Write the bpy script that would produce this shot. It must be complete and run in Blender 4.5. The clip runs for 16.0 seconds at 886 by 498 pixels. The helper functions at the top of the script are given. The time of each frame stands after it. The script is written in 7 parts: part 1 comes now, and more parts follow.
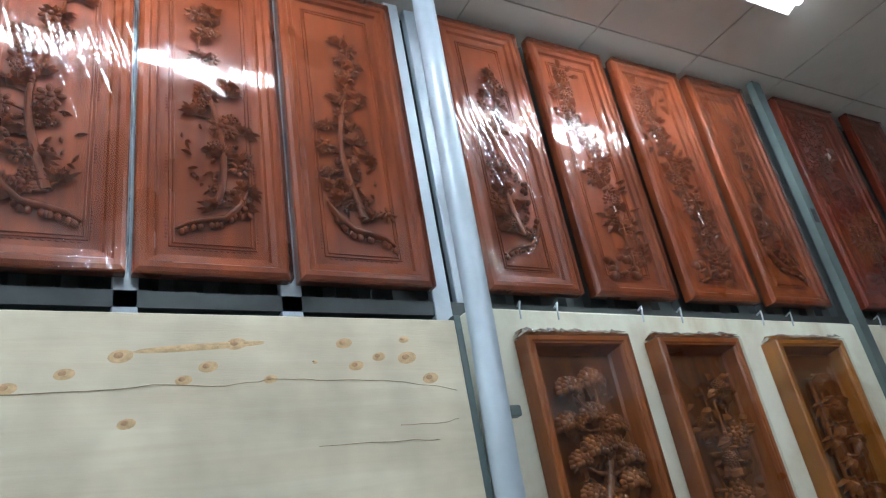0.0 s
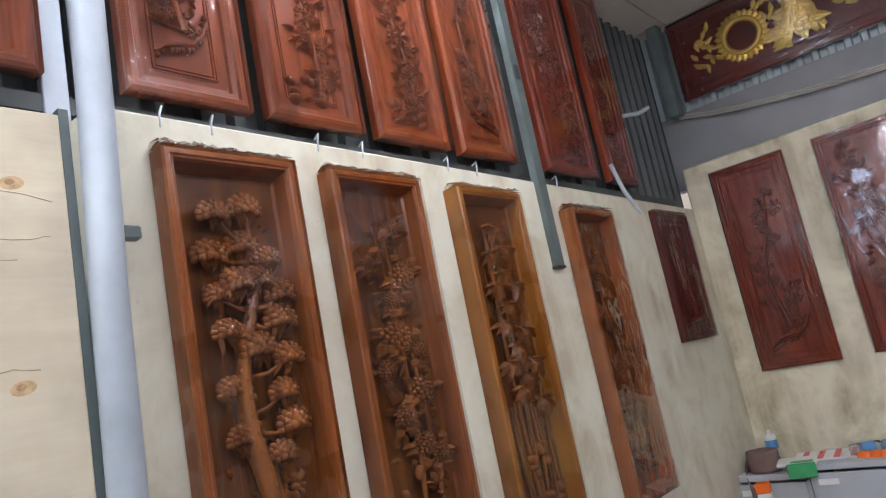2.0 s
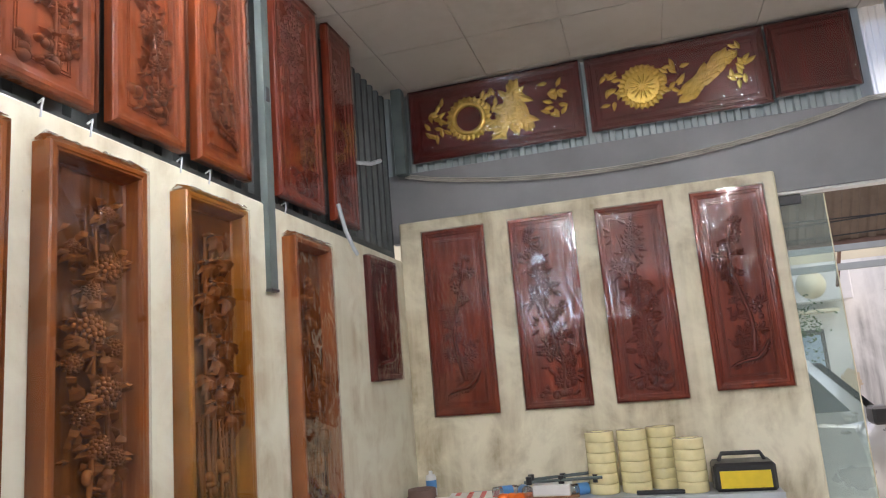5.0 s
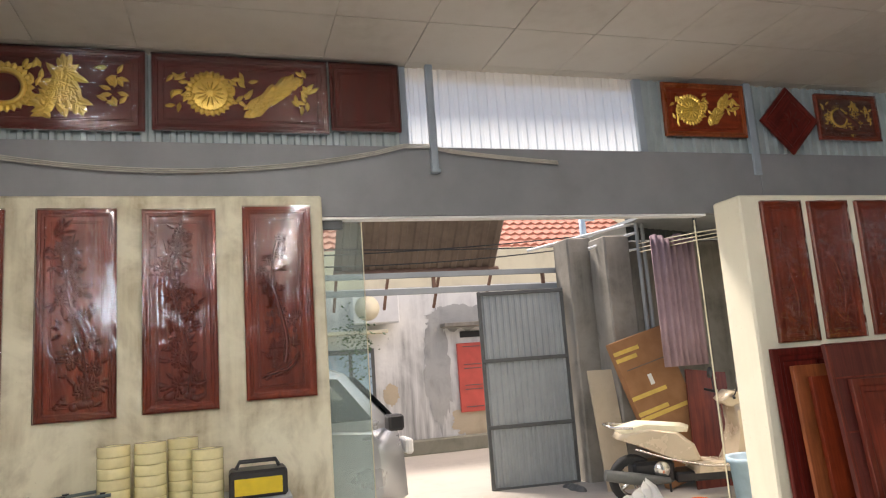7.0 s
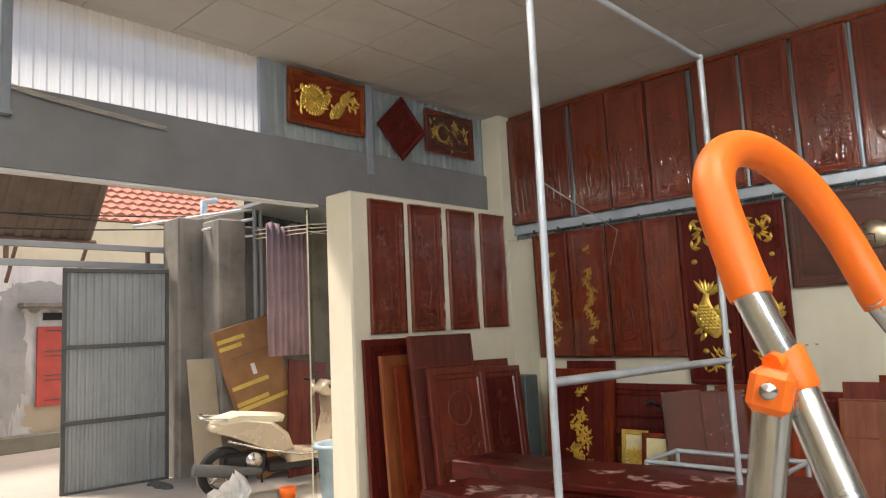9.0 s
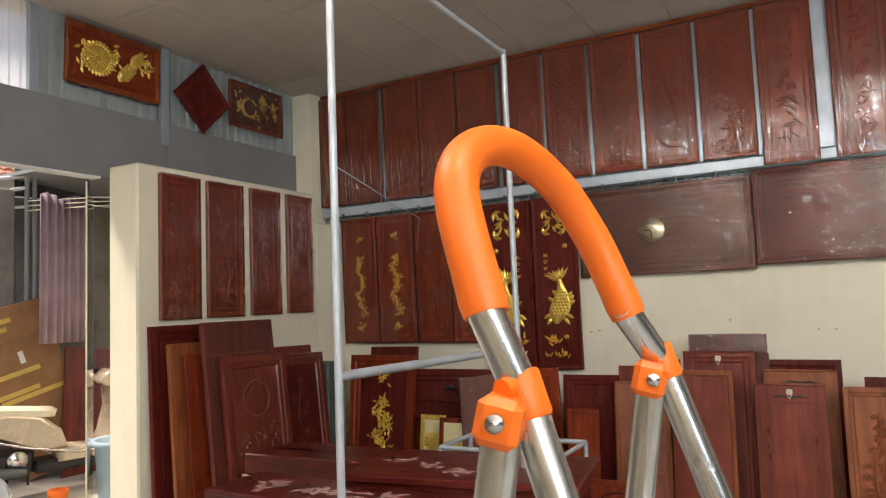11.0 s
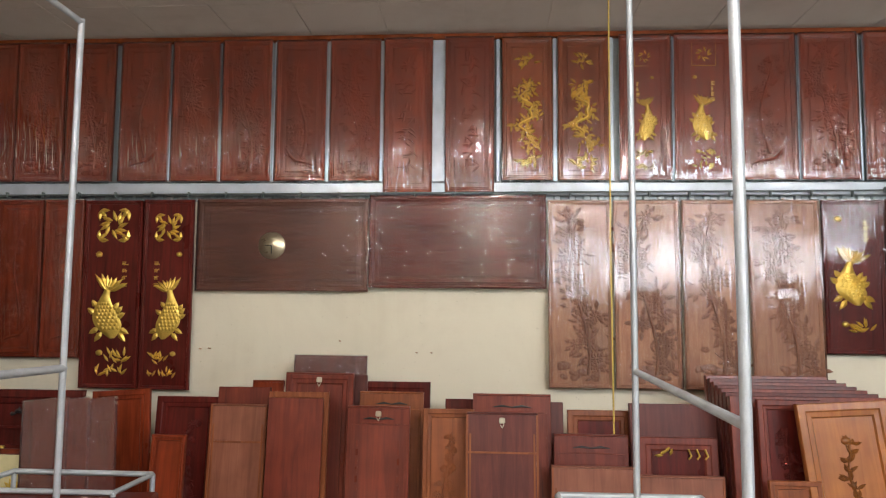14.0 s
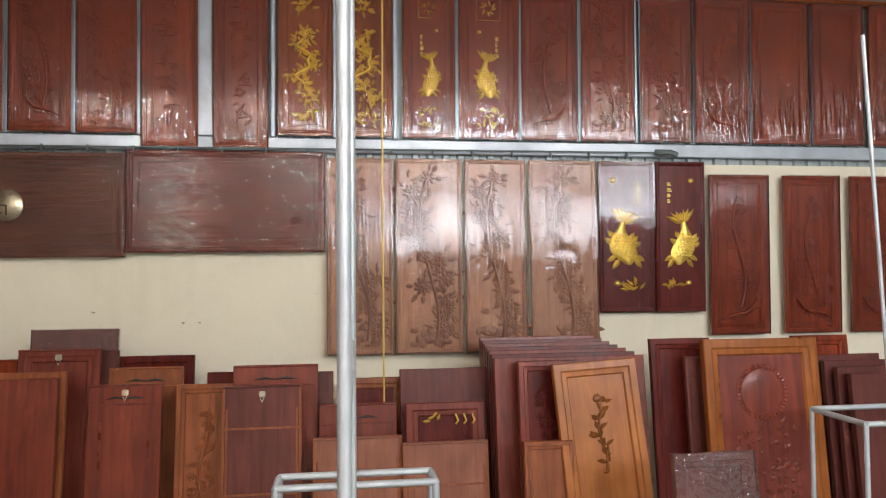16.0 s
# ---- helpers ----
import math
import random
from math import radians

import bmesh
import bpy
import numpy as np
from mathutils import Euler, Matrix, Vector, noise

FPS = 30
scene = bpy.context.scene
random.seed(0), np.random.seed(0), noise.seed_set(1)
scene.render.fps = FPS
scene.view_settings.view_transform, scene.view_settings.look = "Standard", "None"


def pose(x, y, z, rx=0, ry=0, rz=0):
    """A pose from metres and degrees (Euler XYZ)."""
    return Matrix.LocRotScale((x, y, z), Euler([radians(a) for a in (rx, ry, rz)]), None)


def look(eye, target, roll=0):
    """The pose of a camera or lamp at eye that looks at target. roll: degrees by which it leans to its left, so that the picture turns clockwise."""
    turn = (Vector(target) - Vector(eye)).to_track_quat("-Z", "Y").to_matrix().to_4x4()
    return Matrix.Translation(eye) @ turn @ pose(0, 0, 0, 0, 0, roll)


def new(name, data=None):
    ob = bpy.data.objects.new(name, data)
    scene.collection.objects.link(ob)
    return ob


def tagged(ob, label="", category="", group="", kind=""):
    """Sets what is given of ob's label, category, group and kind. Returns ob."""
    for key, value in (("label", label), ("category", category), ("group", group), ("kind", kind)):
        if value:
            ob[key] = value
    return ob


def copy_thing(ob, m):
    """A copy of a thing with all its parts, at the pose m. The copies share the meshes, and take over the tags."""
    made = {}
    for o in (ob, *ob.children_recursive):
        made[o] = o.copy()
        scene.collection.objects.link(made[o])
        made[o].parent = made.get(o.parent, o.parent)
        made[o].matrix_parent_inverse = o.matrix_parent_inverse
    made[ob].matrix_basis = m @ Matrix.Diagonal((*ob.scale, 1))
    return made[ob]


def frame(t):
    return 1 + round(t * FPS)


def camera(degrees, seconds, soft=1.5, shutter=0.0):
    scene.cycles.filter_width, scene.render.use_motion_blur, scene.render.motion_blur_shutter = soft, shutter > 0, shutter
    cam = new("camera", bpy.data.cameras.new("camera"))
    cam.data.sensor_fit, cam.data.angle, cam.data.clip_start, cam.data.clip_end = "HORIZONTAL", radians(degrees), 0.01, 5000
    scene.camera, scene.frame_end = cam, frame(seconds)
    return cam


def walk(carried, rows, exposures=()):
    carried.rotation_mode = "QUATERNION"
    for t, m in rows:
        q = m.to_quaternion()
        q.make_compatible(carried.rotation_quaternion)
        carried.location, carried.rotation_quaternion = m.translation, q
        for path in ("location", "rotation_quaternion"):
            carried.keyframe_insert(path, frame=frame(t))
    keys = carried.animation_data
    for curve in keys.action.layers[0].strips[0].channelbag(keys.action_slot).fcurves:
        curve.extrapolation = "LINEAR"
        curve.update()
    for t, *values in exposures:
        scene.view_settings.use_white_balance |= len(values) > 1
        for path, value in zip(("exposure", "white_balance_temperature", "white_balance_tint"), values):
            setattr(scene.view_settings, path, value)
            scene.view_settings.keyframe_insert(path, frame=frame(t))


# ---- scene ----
cam = camera(64.3, 16.0, 1.15)
PATH = [
    (0, (0.15, 0.167, 1.677), (1.106, 1.702, 2.532), -10.4),
    (0.5, (0.245, 0.178, 1.662), (1.315, 1.675, 2.446), -10.9),
    (1, (0.381, 0.215, 1.625), (1.613, 1.605, 2.368), -11.8),
    (1.5, (0.485, 0.237, 1.669), (1.94, 1.482, 2.246), -12.3),
    (2, (0.502, 0.265, 1.621), (2.029, 1.505, 1.982), -11.3),
    (2.5, (0.495, 0.289, 1.577), (2.006, 1.588, 1.758), -9.8),
    (3, (0.495, 0.291, 1.57), (1.993, 1.61, 1.689), -8.7),
    (3.5, (0.486, 0.269, 1.585), (2.066, 1.487, 1.73), -7.0),
    (4, (0.479, 0.276, 1.598), (2.221, 1.24, 1.786), -5.5),
    (4.2, (0.458, 0.286, 1.599), (2.256, 1.133, 1.819), -5.4),
    (6.3, (0.377, 0.156, 1.504), (2.337, 0.11, 1.902), -4.0),
    (6.5, (0.392, 0.136, 1.504), (2.347, -0.068, 1.872), -4.1),
    (7, (0.41, -0.037, 1.505), (2.299, -0.615, 1.818), -4.1),
    (7.5, (0.473, -0.261, 1.5), (2.218, -1.189, 1.809), -2.7),
    (8, (0.517, -0.283, 1.497), (2.088, -1.488, 1.781), -2.3),
    (8.5, (0.528, -0.272, 1.469), (1.98, -1.623, 1.726), -2.5),
    (10.8, (0.532, -0.445, 1.499), (1.551, -2.159, 1.653), -2.2),
    (11, (0.524, -0.445, 1.5), (1.48, -2.194, 1.656), -2.2),
    (11.5, (0.521, -0.432, 1.498), (1.293, -2.271, 1.652), -1.7),
    (12, (0.503, -0.406, 1.491), (1.076, -2.317, 1.631), 0.4),
    (12.5, (0.369, -0.43, 1.509), (0.889, -2.356, 1.65), 0.6),
    (13, (0.198, -0.529, 1.5), (0.647, -2.473, 1.637), 0.9),
    (13.5, (0.148, -0.644, 1.499), (0.459, -2.615, 1.634), 0.4),
    (14, (0.113, -0.837, 1.507), (0.233, -2.825, 1.692), 0.5),
    (14.5, (0.064, -0.953, 1.491), (0.008, -2.943, 1.683), -0.1),
    (15, (-0.035, -0.999, 1.499), (-0.2, -2.984, 1.679), 0.3),
    (15.5, (-0.225, -1.056, 1.5), (-0.51, -3.025, 1.706), 1.0),
    (16, (-0.483, -1.098, 1.535), (-0.755, -3.078, 1.608), -0.5),
]
EXPOSURES = [(0.0, 0.5, 5650, 6), (1.0, 0.78, 6000, 11), (1.5, 0.98, 6400, 16), (2.0, 1.0, 6200, 20), (2.5, 1.03, 6250, 20), (3.0, 1.07, 6250, 20), (4.2, 1.27, 6400, 19), (6.5, 1.18, 7000, 16), (8.5, 1.05, 7400, 16), (11.5, 1.0, 7500, 16), (13.0, 1.02, 7600, 16), (14.0, 1.06, 7600, 19), (16.0, 1.02, 7550, 19)]
walk(cam, [(t, look(eye, target, roll)) for t, eye, target, roll in PATH], EXPOSURES)

# ---- world and light ----
world = bpy.data.worlds.new("world")
scene.world = world
world.use_nodes = True
wn = world.node_tree.nodes
sky = wn.new("ShaderNodeTexSky")
sky.sky_type, sky.sun_disc = "NISHITA", False
sky.sun_elevation, sky.sun_rotation = radians(55), radians(200)
sky.dust_density, sky.ozone_density = 4.0, 0.6
wn["Background"].inputs["Strength"].default_value = 0.12
world.node_tree.links.new(sky.outputs[0], wn["Background"].inputs["Color"])
sun = new("sun", bpy.data.lights.new("sun", "SUN"))
sun.data.energy, sun.data.angle, sun.data.color = 2.7, radians(14), (1.0, 0.97, 0.92)
sun.matrix_basis = look((24, 9, 30), (7, -2, 0))
TUBE_STRENGTH = 125.0
# same kind of tube, set weaker to balance the light near the north wall
DIM_TUBE_STRENGTH = 85.0
# daylight of the high window strip in the unseen stretch of the north wall
strip = new("window_strip_daylight", bpy.data.lights.new("window_strip_daylight", "AREA"))
strip.data.shape, strip.data.size, strip.data.size_y = "RECTANGLE", 5.6, 1.04
strip.data.energy, strip.data.color = 128.0, (0.72, 0.86, 1.0)
strip.matrix_basis = pose(-3.85, 1.86, 2.80, -90, 0, 0)


# ---- materials ----
def material(name):
    m = bpy.data.materials.new(name)
    m.use_nodes = True
    return m, m.node_tree.nodes, m.node_tree.links, m.node_tree.nodes["Principled BSDF"]


def coords(n, l, scale, seeded=True):
    """Object coordinates, shifted at random for each object, at a scale."""
    tc, mp = n.new("ShaderNodeTexCoord"), n.new("ShaderNodeMapping")
    mp.inputs["Scale"].default_value = scale
    l.new(tc.outputs["Object"], mp.inputs["Vector"])
    if seeded:
        oi, mu = n.new("ShaderNodeObjectInfo"), n.new("ShaderNodeMath")
        mu.operation, mu.inputs[1].default_value = "MULTIPLY", 37.0
        l.new(oi.outputs["Random"], mu.inputs[0])
        l.new(mu.outputs[0], mp.inputs["Location"])
    return mp.outputs["Vector"]


def noise_tex(n, l, vec, scale, detail=4.0, rough=0.55, distortion=0.0):
    t = n.new("ShaderNodeTexNoise")
    t.inputs["Scale"].default_value, t.inputs["Detail"].default_value = scale, detail
    t.inputs["Roughness"].default_value, t.inputs["Distortion"].default_value = rough, distortion
    l.new(vec, t.inputs["Vector"])
    return t.outputs["Fac"]


def ramp(n, l, fac, stops):
    r = n.new("ShaderNodeValToRGB")
    while len(r.color_ramp.elements) < len(stops):
        r.color_ramp.elements.new(0.5)
    for e, (p, c) in zip(r.color_ramp.elements, stops):
        e.position, e.color = p, (*c, 1)
    l.new(fac, r.inputs["Fac"])
    return r.outputs["Color"]


def mix_col(n, l, fac, a, b, mode="MIX"):
    m = n.new("ShaderNodeMix")
    m.data_type, m.blend_type = "RGBA", mode
    for sock, v in ((m.inputs[0], fac), (m.inputs[6], a), (m.inputs[7], b)):
        if isinstance(v, (int, float)):
            sock.default_value = v
        elif isinstance(v, tuple):
            sock.default_value = (*v, 1)
        else:
            l.new(v, sock)
    return m.outputs[2]


def bump(n, l, height, strength, distance=0.01):
    b = n.new("ShaderNodeBump")
    b.inputs["Strength"].default_value, b.inputs["Distance"].default_value = strength, distance
    l.new(height, b.inputs["Height"])
    return b.outputs["Normal"]


def wood(name, light, dark, rough=0.35, coat=0.35, along="z"):
    """Varnished wood: long streaks along the grain, fine pores and blotches of stain."""
    m, n, l, p = material(name)
    s = {"z": (16, 16, 1.1), "x": (1.1, 16, 16)}[along]
    v = coords(n, l, s)
    streak = noise_tex(n, l, v, 1.6, 5, 0.6, 0.8)
    base = ramp(n, l, streak, [(0.28, dark), (0.5, tuple((a + b) / 2 for a, b in zip(light, dark))), (0.72, light)])
    blot = noise_tex(n, l, coords(n, l, (3, 3, 3)), 1.3, 3)
    base = mix_col(n, l, 0.55, base, ramp(n, l, blot, [(0.3, (0.42, 0.40, 0.40)), (0.7, (1, 1, 1))]), "MULTIPLY")
    oi = n.new("ShaderNodeObjectInfo")
    tone = ramp(n, l, oi.outputs["Random"], [(0.0, (0.8, 0.78, 0.78)), (1.0, (1.0, 1.0, 1.0))])
    base = mix_col(n, l, 1.0, base, tone, "MULTIPLY")
    l.new(base, p.inputs["Base Color"])
    fine = noise_tex(n, l, coords(n, l, tuple(7 * c for c in s)), 3.0, 3)
    l.new(bump(n, l, fine, 0.12, 0.002), p.inputs["Normal"])
    l.new(ramp(n, l, blot, [(0.3, (rough * 0.8,) * 3), (0.8, (rough * 1.35,) * 3)]), p.inputs["Roughness"])
    p.inputs["Coat Weight"].default_value, p.inputs["Coat Roughness"].default_value = coat, 0.12
    p.inputs["Specular IOR Level"].default_value = 0.2 if coat < 0.1 else 0.35
    return m


def plain(name, colour, rough=0.5, metal=0.0, vary=0.25, scale=6.0, relief=0.1, coat=0.0):
    """Paint, plastic or metal with faint blotches and fine grain."""
    m, n, l, p = material(name)
    v = coords(n, l, (1, 1, 1))
    a = noise_tex(n, l, v, scale, 5, 0.6)
    lo = tuple(c * (1 - vary) for c in colour)
    l.new(ramp(n, l, a, [(0.3, lo), (0.65, colour)]), p.inputs["Base Color"])
    l.new(bump(n, l, noise_tex(n, l, v, scale * 25, 3), relief, 0.002), p.inputs["Normal"])
    l.new(ramp(n, l, a, [(0.3, (min(1, rough * 1.2),) * 3), (0.7, (rough * 0.85,) * 3)]), p.inputs["Roughness"])
    p.inputs["Metallic"].default_value, p.inputs["Coat Weight"].default_value = metal, coat
    return m


def plaster(name, colour, stain, amount=0.5, scale=1.2, rough=0.8, relief=0.25):
    """Painted plaster with patches of grime, drips and small pits."""
    m, n, l, p = material(name)
    v = coords(n, l, (1, 1, 1), False)
    big = noise_tex(n, l, v, scale, 6, 0.62, 0.4)
    drip = noise_tex(n, l, coords(n, l, (9, 9, 0.8), False), 1.0, 4)
    fac = n.new("ShaderNodeMath")
    fac.operation = "MULTIPLY"
    l.new(ramp(n, l, big, [(0.45 if amount < 1 else 0.40, (0, 0, 0)), (0.75 if amount < 1 else 0.64, (1, 1, 1))]), fac.inputs[0])
    l.new(ramp(n, l, drip, [(0.3, (0.2,) * 3), (0.7, (1, 1, 1))]), fac.inputs[1])
    sc = n.new("ShaderNodeMath")
    sc.operation, sc.inputs[1].default_value = "MULTIPLY", amount
    l.new(fac.outputs[0], sc.inputs[0])
    c = mix_col(n, l, sc.outputs[0], colour, stain)
    specks = noise_tex(n, l, v, 55, 2)
    c = mix_col(n, l, 0.5, c, ramp(n, l, specks, [(0.22, (0.6, 0.57, 0.5)), (0.3, (1, 1, 1))]), "MULTIPLY")
    l.new(c, p.inputs["Base Color"])
    p.inputs["Roughness"].default_value = rough
    l.new(bump(n, l, noise_tex(n, l, v, 38, 6), relief, 0.004), p.inputs["Normal"])
    return m


def film_material(name, across, along, slope, haze=0.004, seed=0.0, turn=0.0, cover=0.5, gather=None, gloss=1.5, sag=0.005):
    """Clear stretch film: taut and see-through, gently sagging, with sparse sharp pulled folds that catch the light.
    gather: the height below which the folds crowd together."""
    m, n, l, p = material(name)
    n.remove(p)

    def math_node(op, a, b=None):
        k = n.new("ShaderNodeMath")
        k.operation = op
        for sock, v in zip(k.inputs, (a, b)):
            if isinstance(v, (int, float)):
                sock.default_value = v
            elif v is not None:
                l.new(v, sock)
        return k.outputs[0]

    tc, mp = n.new("ShaderNodeTexCoord"), n.new("ShaderNodeMapping")
    mp.inputs["Rotation"].default_value = (0, radians(turn), 0)
    l.new(tc.outputs["Object"], mp.inputs["Vector"])
    oi, off = n.new("ShaderNodeObjectInfo"), n.new("ShaderNodeVectorMath")
    off.operation = "ADD"
    l.new(mp.outputs[0], off.inputs[0])
    l.new(math_node("MULTIPLY", oi.outputs["Random"], 53.0 + seed), off.inputs[1])
    st = n.new("ShaderNodeMapping")
    st.inputs["Scale"].default_value = (across, 1.0, along)
    l.new(off.outputs[0], st.inputs["Vector"])
    wave = noise_tex(n, l, st.outputs[0], 1.0, 1.0, 0.4, 0.12)
    ridge = math_node("SUBTRACT", 1.0, math_node("ABSOLUTE", math_node("MULTIPLY", math_node("SUBTRACT", wave, 0.5), 4.0)))
    ridge = math_node("POWER", math_node("MAXIMUM", ridge, 0.0), 2.0)
    where = noise_tex(n, l, off.outputs[0], 4.2, 2)
    mask = ramp(n, l, where, [(0.62 - 0.3 * cover, (0.04,) * 3), (0.78 - 0.3 * cover, (1, 1, 1))])
    if gather:
        sep = n.new("ShaderNodeSeparateXYZ")
        l.new(tc.outputs["Object"], sep.inputs[0])
        z = math_node("ADD", sep.outputs["Z"], math_node("MULTIPLY", math_node("SUBTRACT", noise_tex(n, l, off.outputs[0], 6.0, 2), 0.5), 0.55))
        low = ramp(n, l, z, [(gather * 0.55, (1, 1, 1)), (gather * 1.5, (0.03,) * 3)])
        belly = ramp(n, l, sep.outputs["Z"], [(0.0, (0, 0, 0)), (gather * 0.75, (1, 1, 1)), (gather * 3.2, (0.2,) * 3)])
        belly.node.color_ramp.interpolation = "EASE"
        loose = n.new("ShaderNodeMapping")
        loose.inputs["Scale"].default_value = (26.0, 1.0, 2.6)
        l.new(off.outputs[0], loose.inputs["Vector"])
        belly = math_node("MULTIPLY", belly, ramp(n, l, noise_tex(n, l, loose.outputs[0], 1.0, 2.0), [(0.42, (0.1,) * 3), (0.62, (1, 1, 1))]))
        mask = math_node("MAXIMUM", low, math_node("MULTIPLY", mask, 0.3))
    folds = math_node("MULTIPLY", math_node("MULTIPLY", ridge, mask), slope * 0.16 / max(across, along))
    soft = math_node("MULTIPLY", noise_tex(n, l, off.outputs[0], 5.0, 2), sag)
    if gather:
        soft = math_node("ADD", soft, math_node("MULTIPLY", belly, 0.013))
    b = n.new("ShaderNodeBump")
    b.inputs["Strength"].default_value, b.inputs["Distance"].default_value = 1.0, 1.0
    l.new(math_node("ADD", folds, soft), b.inputs["Height"])
    nrm = b.outputs["Normal"]
    gl, tr, df = n.new("ShaderNodeBsdfGlossy"), n.new("ShaderNodeBsdfTransparent"), n.new("ShaderNodeBsdfDiffuse")
    gl.inputs["Roughness"].default_value = 0.06
    l.new(nrm, gl.inputs["Normal"])
    tr.inputs["Color"].default_value = (0.97, 0.97, 0.97, 1)
    fr = n.new("ShaderNodeFresnel")
    fr.inputs["IOR"].default_value = 1.46
    l.new(nrm, fr.inputs["Normal"])
    k = n.new("ShaderNodeMath")
    k.operation, k.inputs[1].default_value, k.use_clamp = "MULTIPLY", gloss, True
    l.new(fr.outputs[0], k.inputs[0])
    a, c = n.new("ShaderNodeMixShader"), n.new("ShaderNodeMixShader")
    a.inputs[0].default_value = haze
    l.new(tr.outputs[0], a.inputs[1])
    l.new(df.outputs[0], a.inputs[2])
    l.new(k.outputs[0], c.inputs[0])
    l.new(a.outputs[0], c.inputs[1])
    l.new(gl.outputs[0], c.inputs[2])
    l.new(c.outputs[0], n["Material Output"].inputs["Surface"])
    return m


def pane_material(name, tint, haze):
    """Flat door glass: tinted, dusty, mirror-like at a slant."""
    m, n, l, p = material(name)
    n.remove(p)
    gl, tr, df, fr = n.new("ShaderNodeBsdfGlossy"), n.new("ShaderNodeBsdfTransparent"), n.new("ShaderNodeBsdfDiffuse"), n.new("ShaderNodeFresnel")
    gl.inputs["Roughness"].default_value = 0.02
    tr.inputs["Color"].default_value = (*tint, 1)
    df.inputs["Color"].default_value = (0.75, 0.85, 0.83, 1)
    fr.inputs["IOR"].default_value = 1.5
    a, b = n.new("ShaderNodeMixShader"), n.new("ShaderNodeMixShader")
    a.inputs[0].default_value = haze
    l.new(tr.outputs[0], a.inputs[1])
    l.new(df.outputs[0], a.inputs[2])
    l.new(fr.outputs[0], b.inputs[0])
    l.new(a.outputs[0], b.inputs[1])
    l.new(gl.outputs[0], b.inputs[2])
    l.new(b.outputs[0], n["Material Output"].inputs["Surface"])
    return m


def glow(name, colour, strength):
    m, n, l, p = material(name)
    p.inputs["Base Color"].default_value = (*colour, 1)
    p.inputs["Emission Color"].default_value = (*colour, 1)
    p.inputs["Emission Strength"].default_value = strength
    return m


WOOD_ORANGE = wood("wood_orange_varnish", (0.40, 0.098, 0.028), (0.17, 0.034, 0.011), 0.3, 0.09)
WOOD_RED = wood("wood_red_varnish", (0.36, 0.060, 0.020), (0.150, 0.021, 0.008), 0.34, 0.06)
WOOD_RED_X = wood("wood_red_varnish_lengthwise", (0.36, 0.060, 0.020), (0.150, 0.021, 0.008), 0.34, 0.06, "x")
WOOD_MAROON = wood("wood_maroon_varnish", (0.20, 0.025, 0.017), (0.075, 0.010, 0.008), 0.33, 0.06)
WOOD_MAROON_X = wood("wood_maroon_lengthwise", (0.20, 0.025, 0.017), (0.075, 0.010, 0.008), 0.33, 0.06, "x")
WOOD_BROWN = wood("wood_dark_brown", (0.19, 0.062, 0.036), (0.085, 0.024, 0.016), 0.4, 0.1, "x")
WOOD_HONEY = wood("wood_honey_frame", (0.52, 0.165, 0.032), (0.26, 0.068, 0.014), 0.3, 0.25)
WOOD_AMBER = wood("wood_amber_frame", (0.60, 0.25, 0.028), (0.43, 0.14, 0.014), 0.3, 0.3)
WOOD_FIELD = wood("wood_brown_field", (0.31, 0.098, 0.015), (0.085, 0.025, 0.005), 0.24, 0.3)
WOOD_CARVE = wood("wood_brown_carving", (0.46, 0.165, 0.040), (0.16, 0.050, 0.012), 0.14, 0.9)
# orange relief darker than its board: stain plus the carving's shade in the colour
SHADED_ORANGE = wood("wood_orange_shaded_relief", (0.36, 0.092, 0.026), (0.085, 0.017, 0.006), 0.16, 1.0)
BURNT_RED = wood("wood_red_burnt_relief", (0.26, 0.042, 0.017), (0.12, 0.017, 0.008), 0.3, 0.3)
BURNT_PALE = wood("wood_pale_burnt_relief", (0.38, 0.18, 0.10), (0.22, 0.085, 0.05), 0.4, 0.2)
WOOD_LIGHT = wood("wood_pale_unfinished", (0.52, 0.27, 0.15), (0.33, 0.13, 0.075), 0.45, 0.1)
WOOD_PLANK = wood("wood_red_plank", (0.30, 0.056, 0.030), (0.125, 0.021, 0.013), 0.38, 0.25)
WOOD_PURPLE = wood("wood_purple_brown", (0.20, 0.048, 0.036), (0.095, 0.022, 0.018), 0.45, 0.15)
WOOD_TEAK = wood("wood_red_teak", (0.44, 0.135, 0.046), (0.23, 0.058, 0.020), 0.4, 0.2)
WOOD_GOLDEN = wood("wood_golden_teak", (0.60, 0.22, 0.055), (0.40, 0.12, 0.028), 0.4, 0.2)
WOOD_ROSE = wood("wood_dull_rose_brown", (0.37, 0.135, 0.078), (0.24, 0.075, 0.044), 0.45, 0.1)
PLYWOOD = wood("plywood_sheet", (0.82, 0.76, 0.58), (0.74, 0.65, 0.47), 0.6, 0.0, "x")
GOLD = plain("gold_leaf", (0.86, 0.60, 0.13), 0.34, 0.7, 0.2, 20, 0.25)
CREAM = plaster("cream_wall_paint", (0.80, 0.76, 0.60), (0.45, 0.38, 0.24), 0.35)
CREAM_DIRTY = plaster("cream_wall_paint_stained", (0.80, 0.75, 0.57), (0.30, 0.23, 0.12), 1.0, 2.6)
PALE_PAINT = plaster("pale_green_paint", (0.76, 0.755, 0.61), (0.50, 0.43, 0.29), 1.0, 3.0)
STEEL_PAINT = plain("grey_blue_painted_steel", (0.30, 0.35, 0.39), 0.45, 0.0, 0.2, 3)
STEEL_DARK = plain("dark_green_grey_steel", (0.12, 0.155, 0.15), 0.5, 0.1, 0.3, 5)
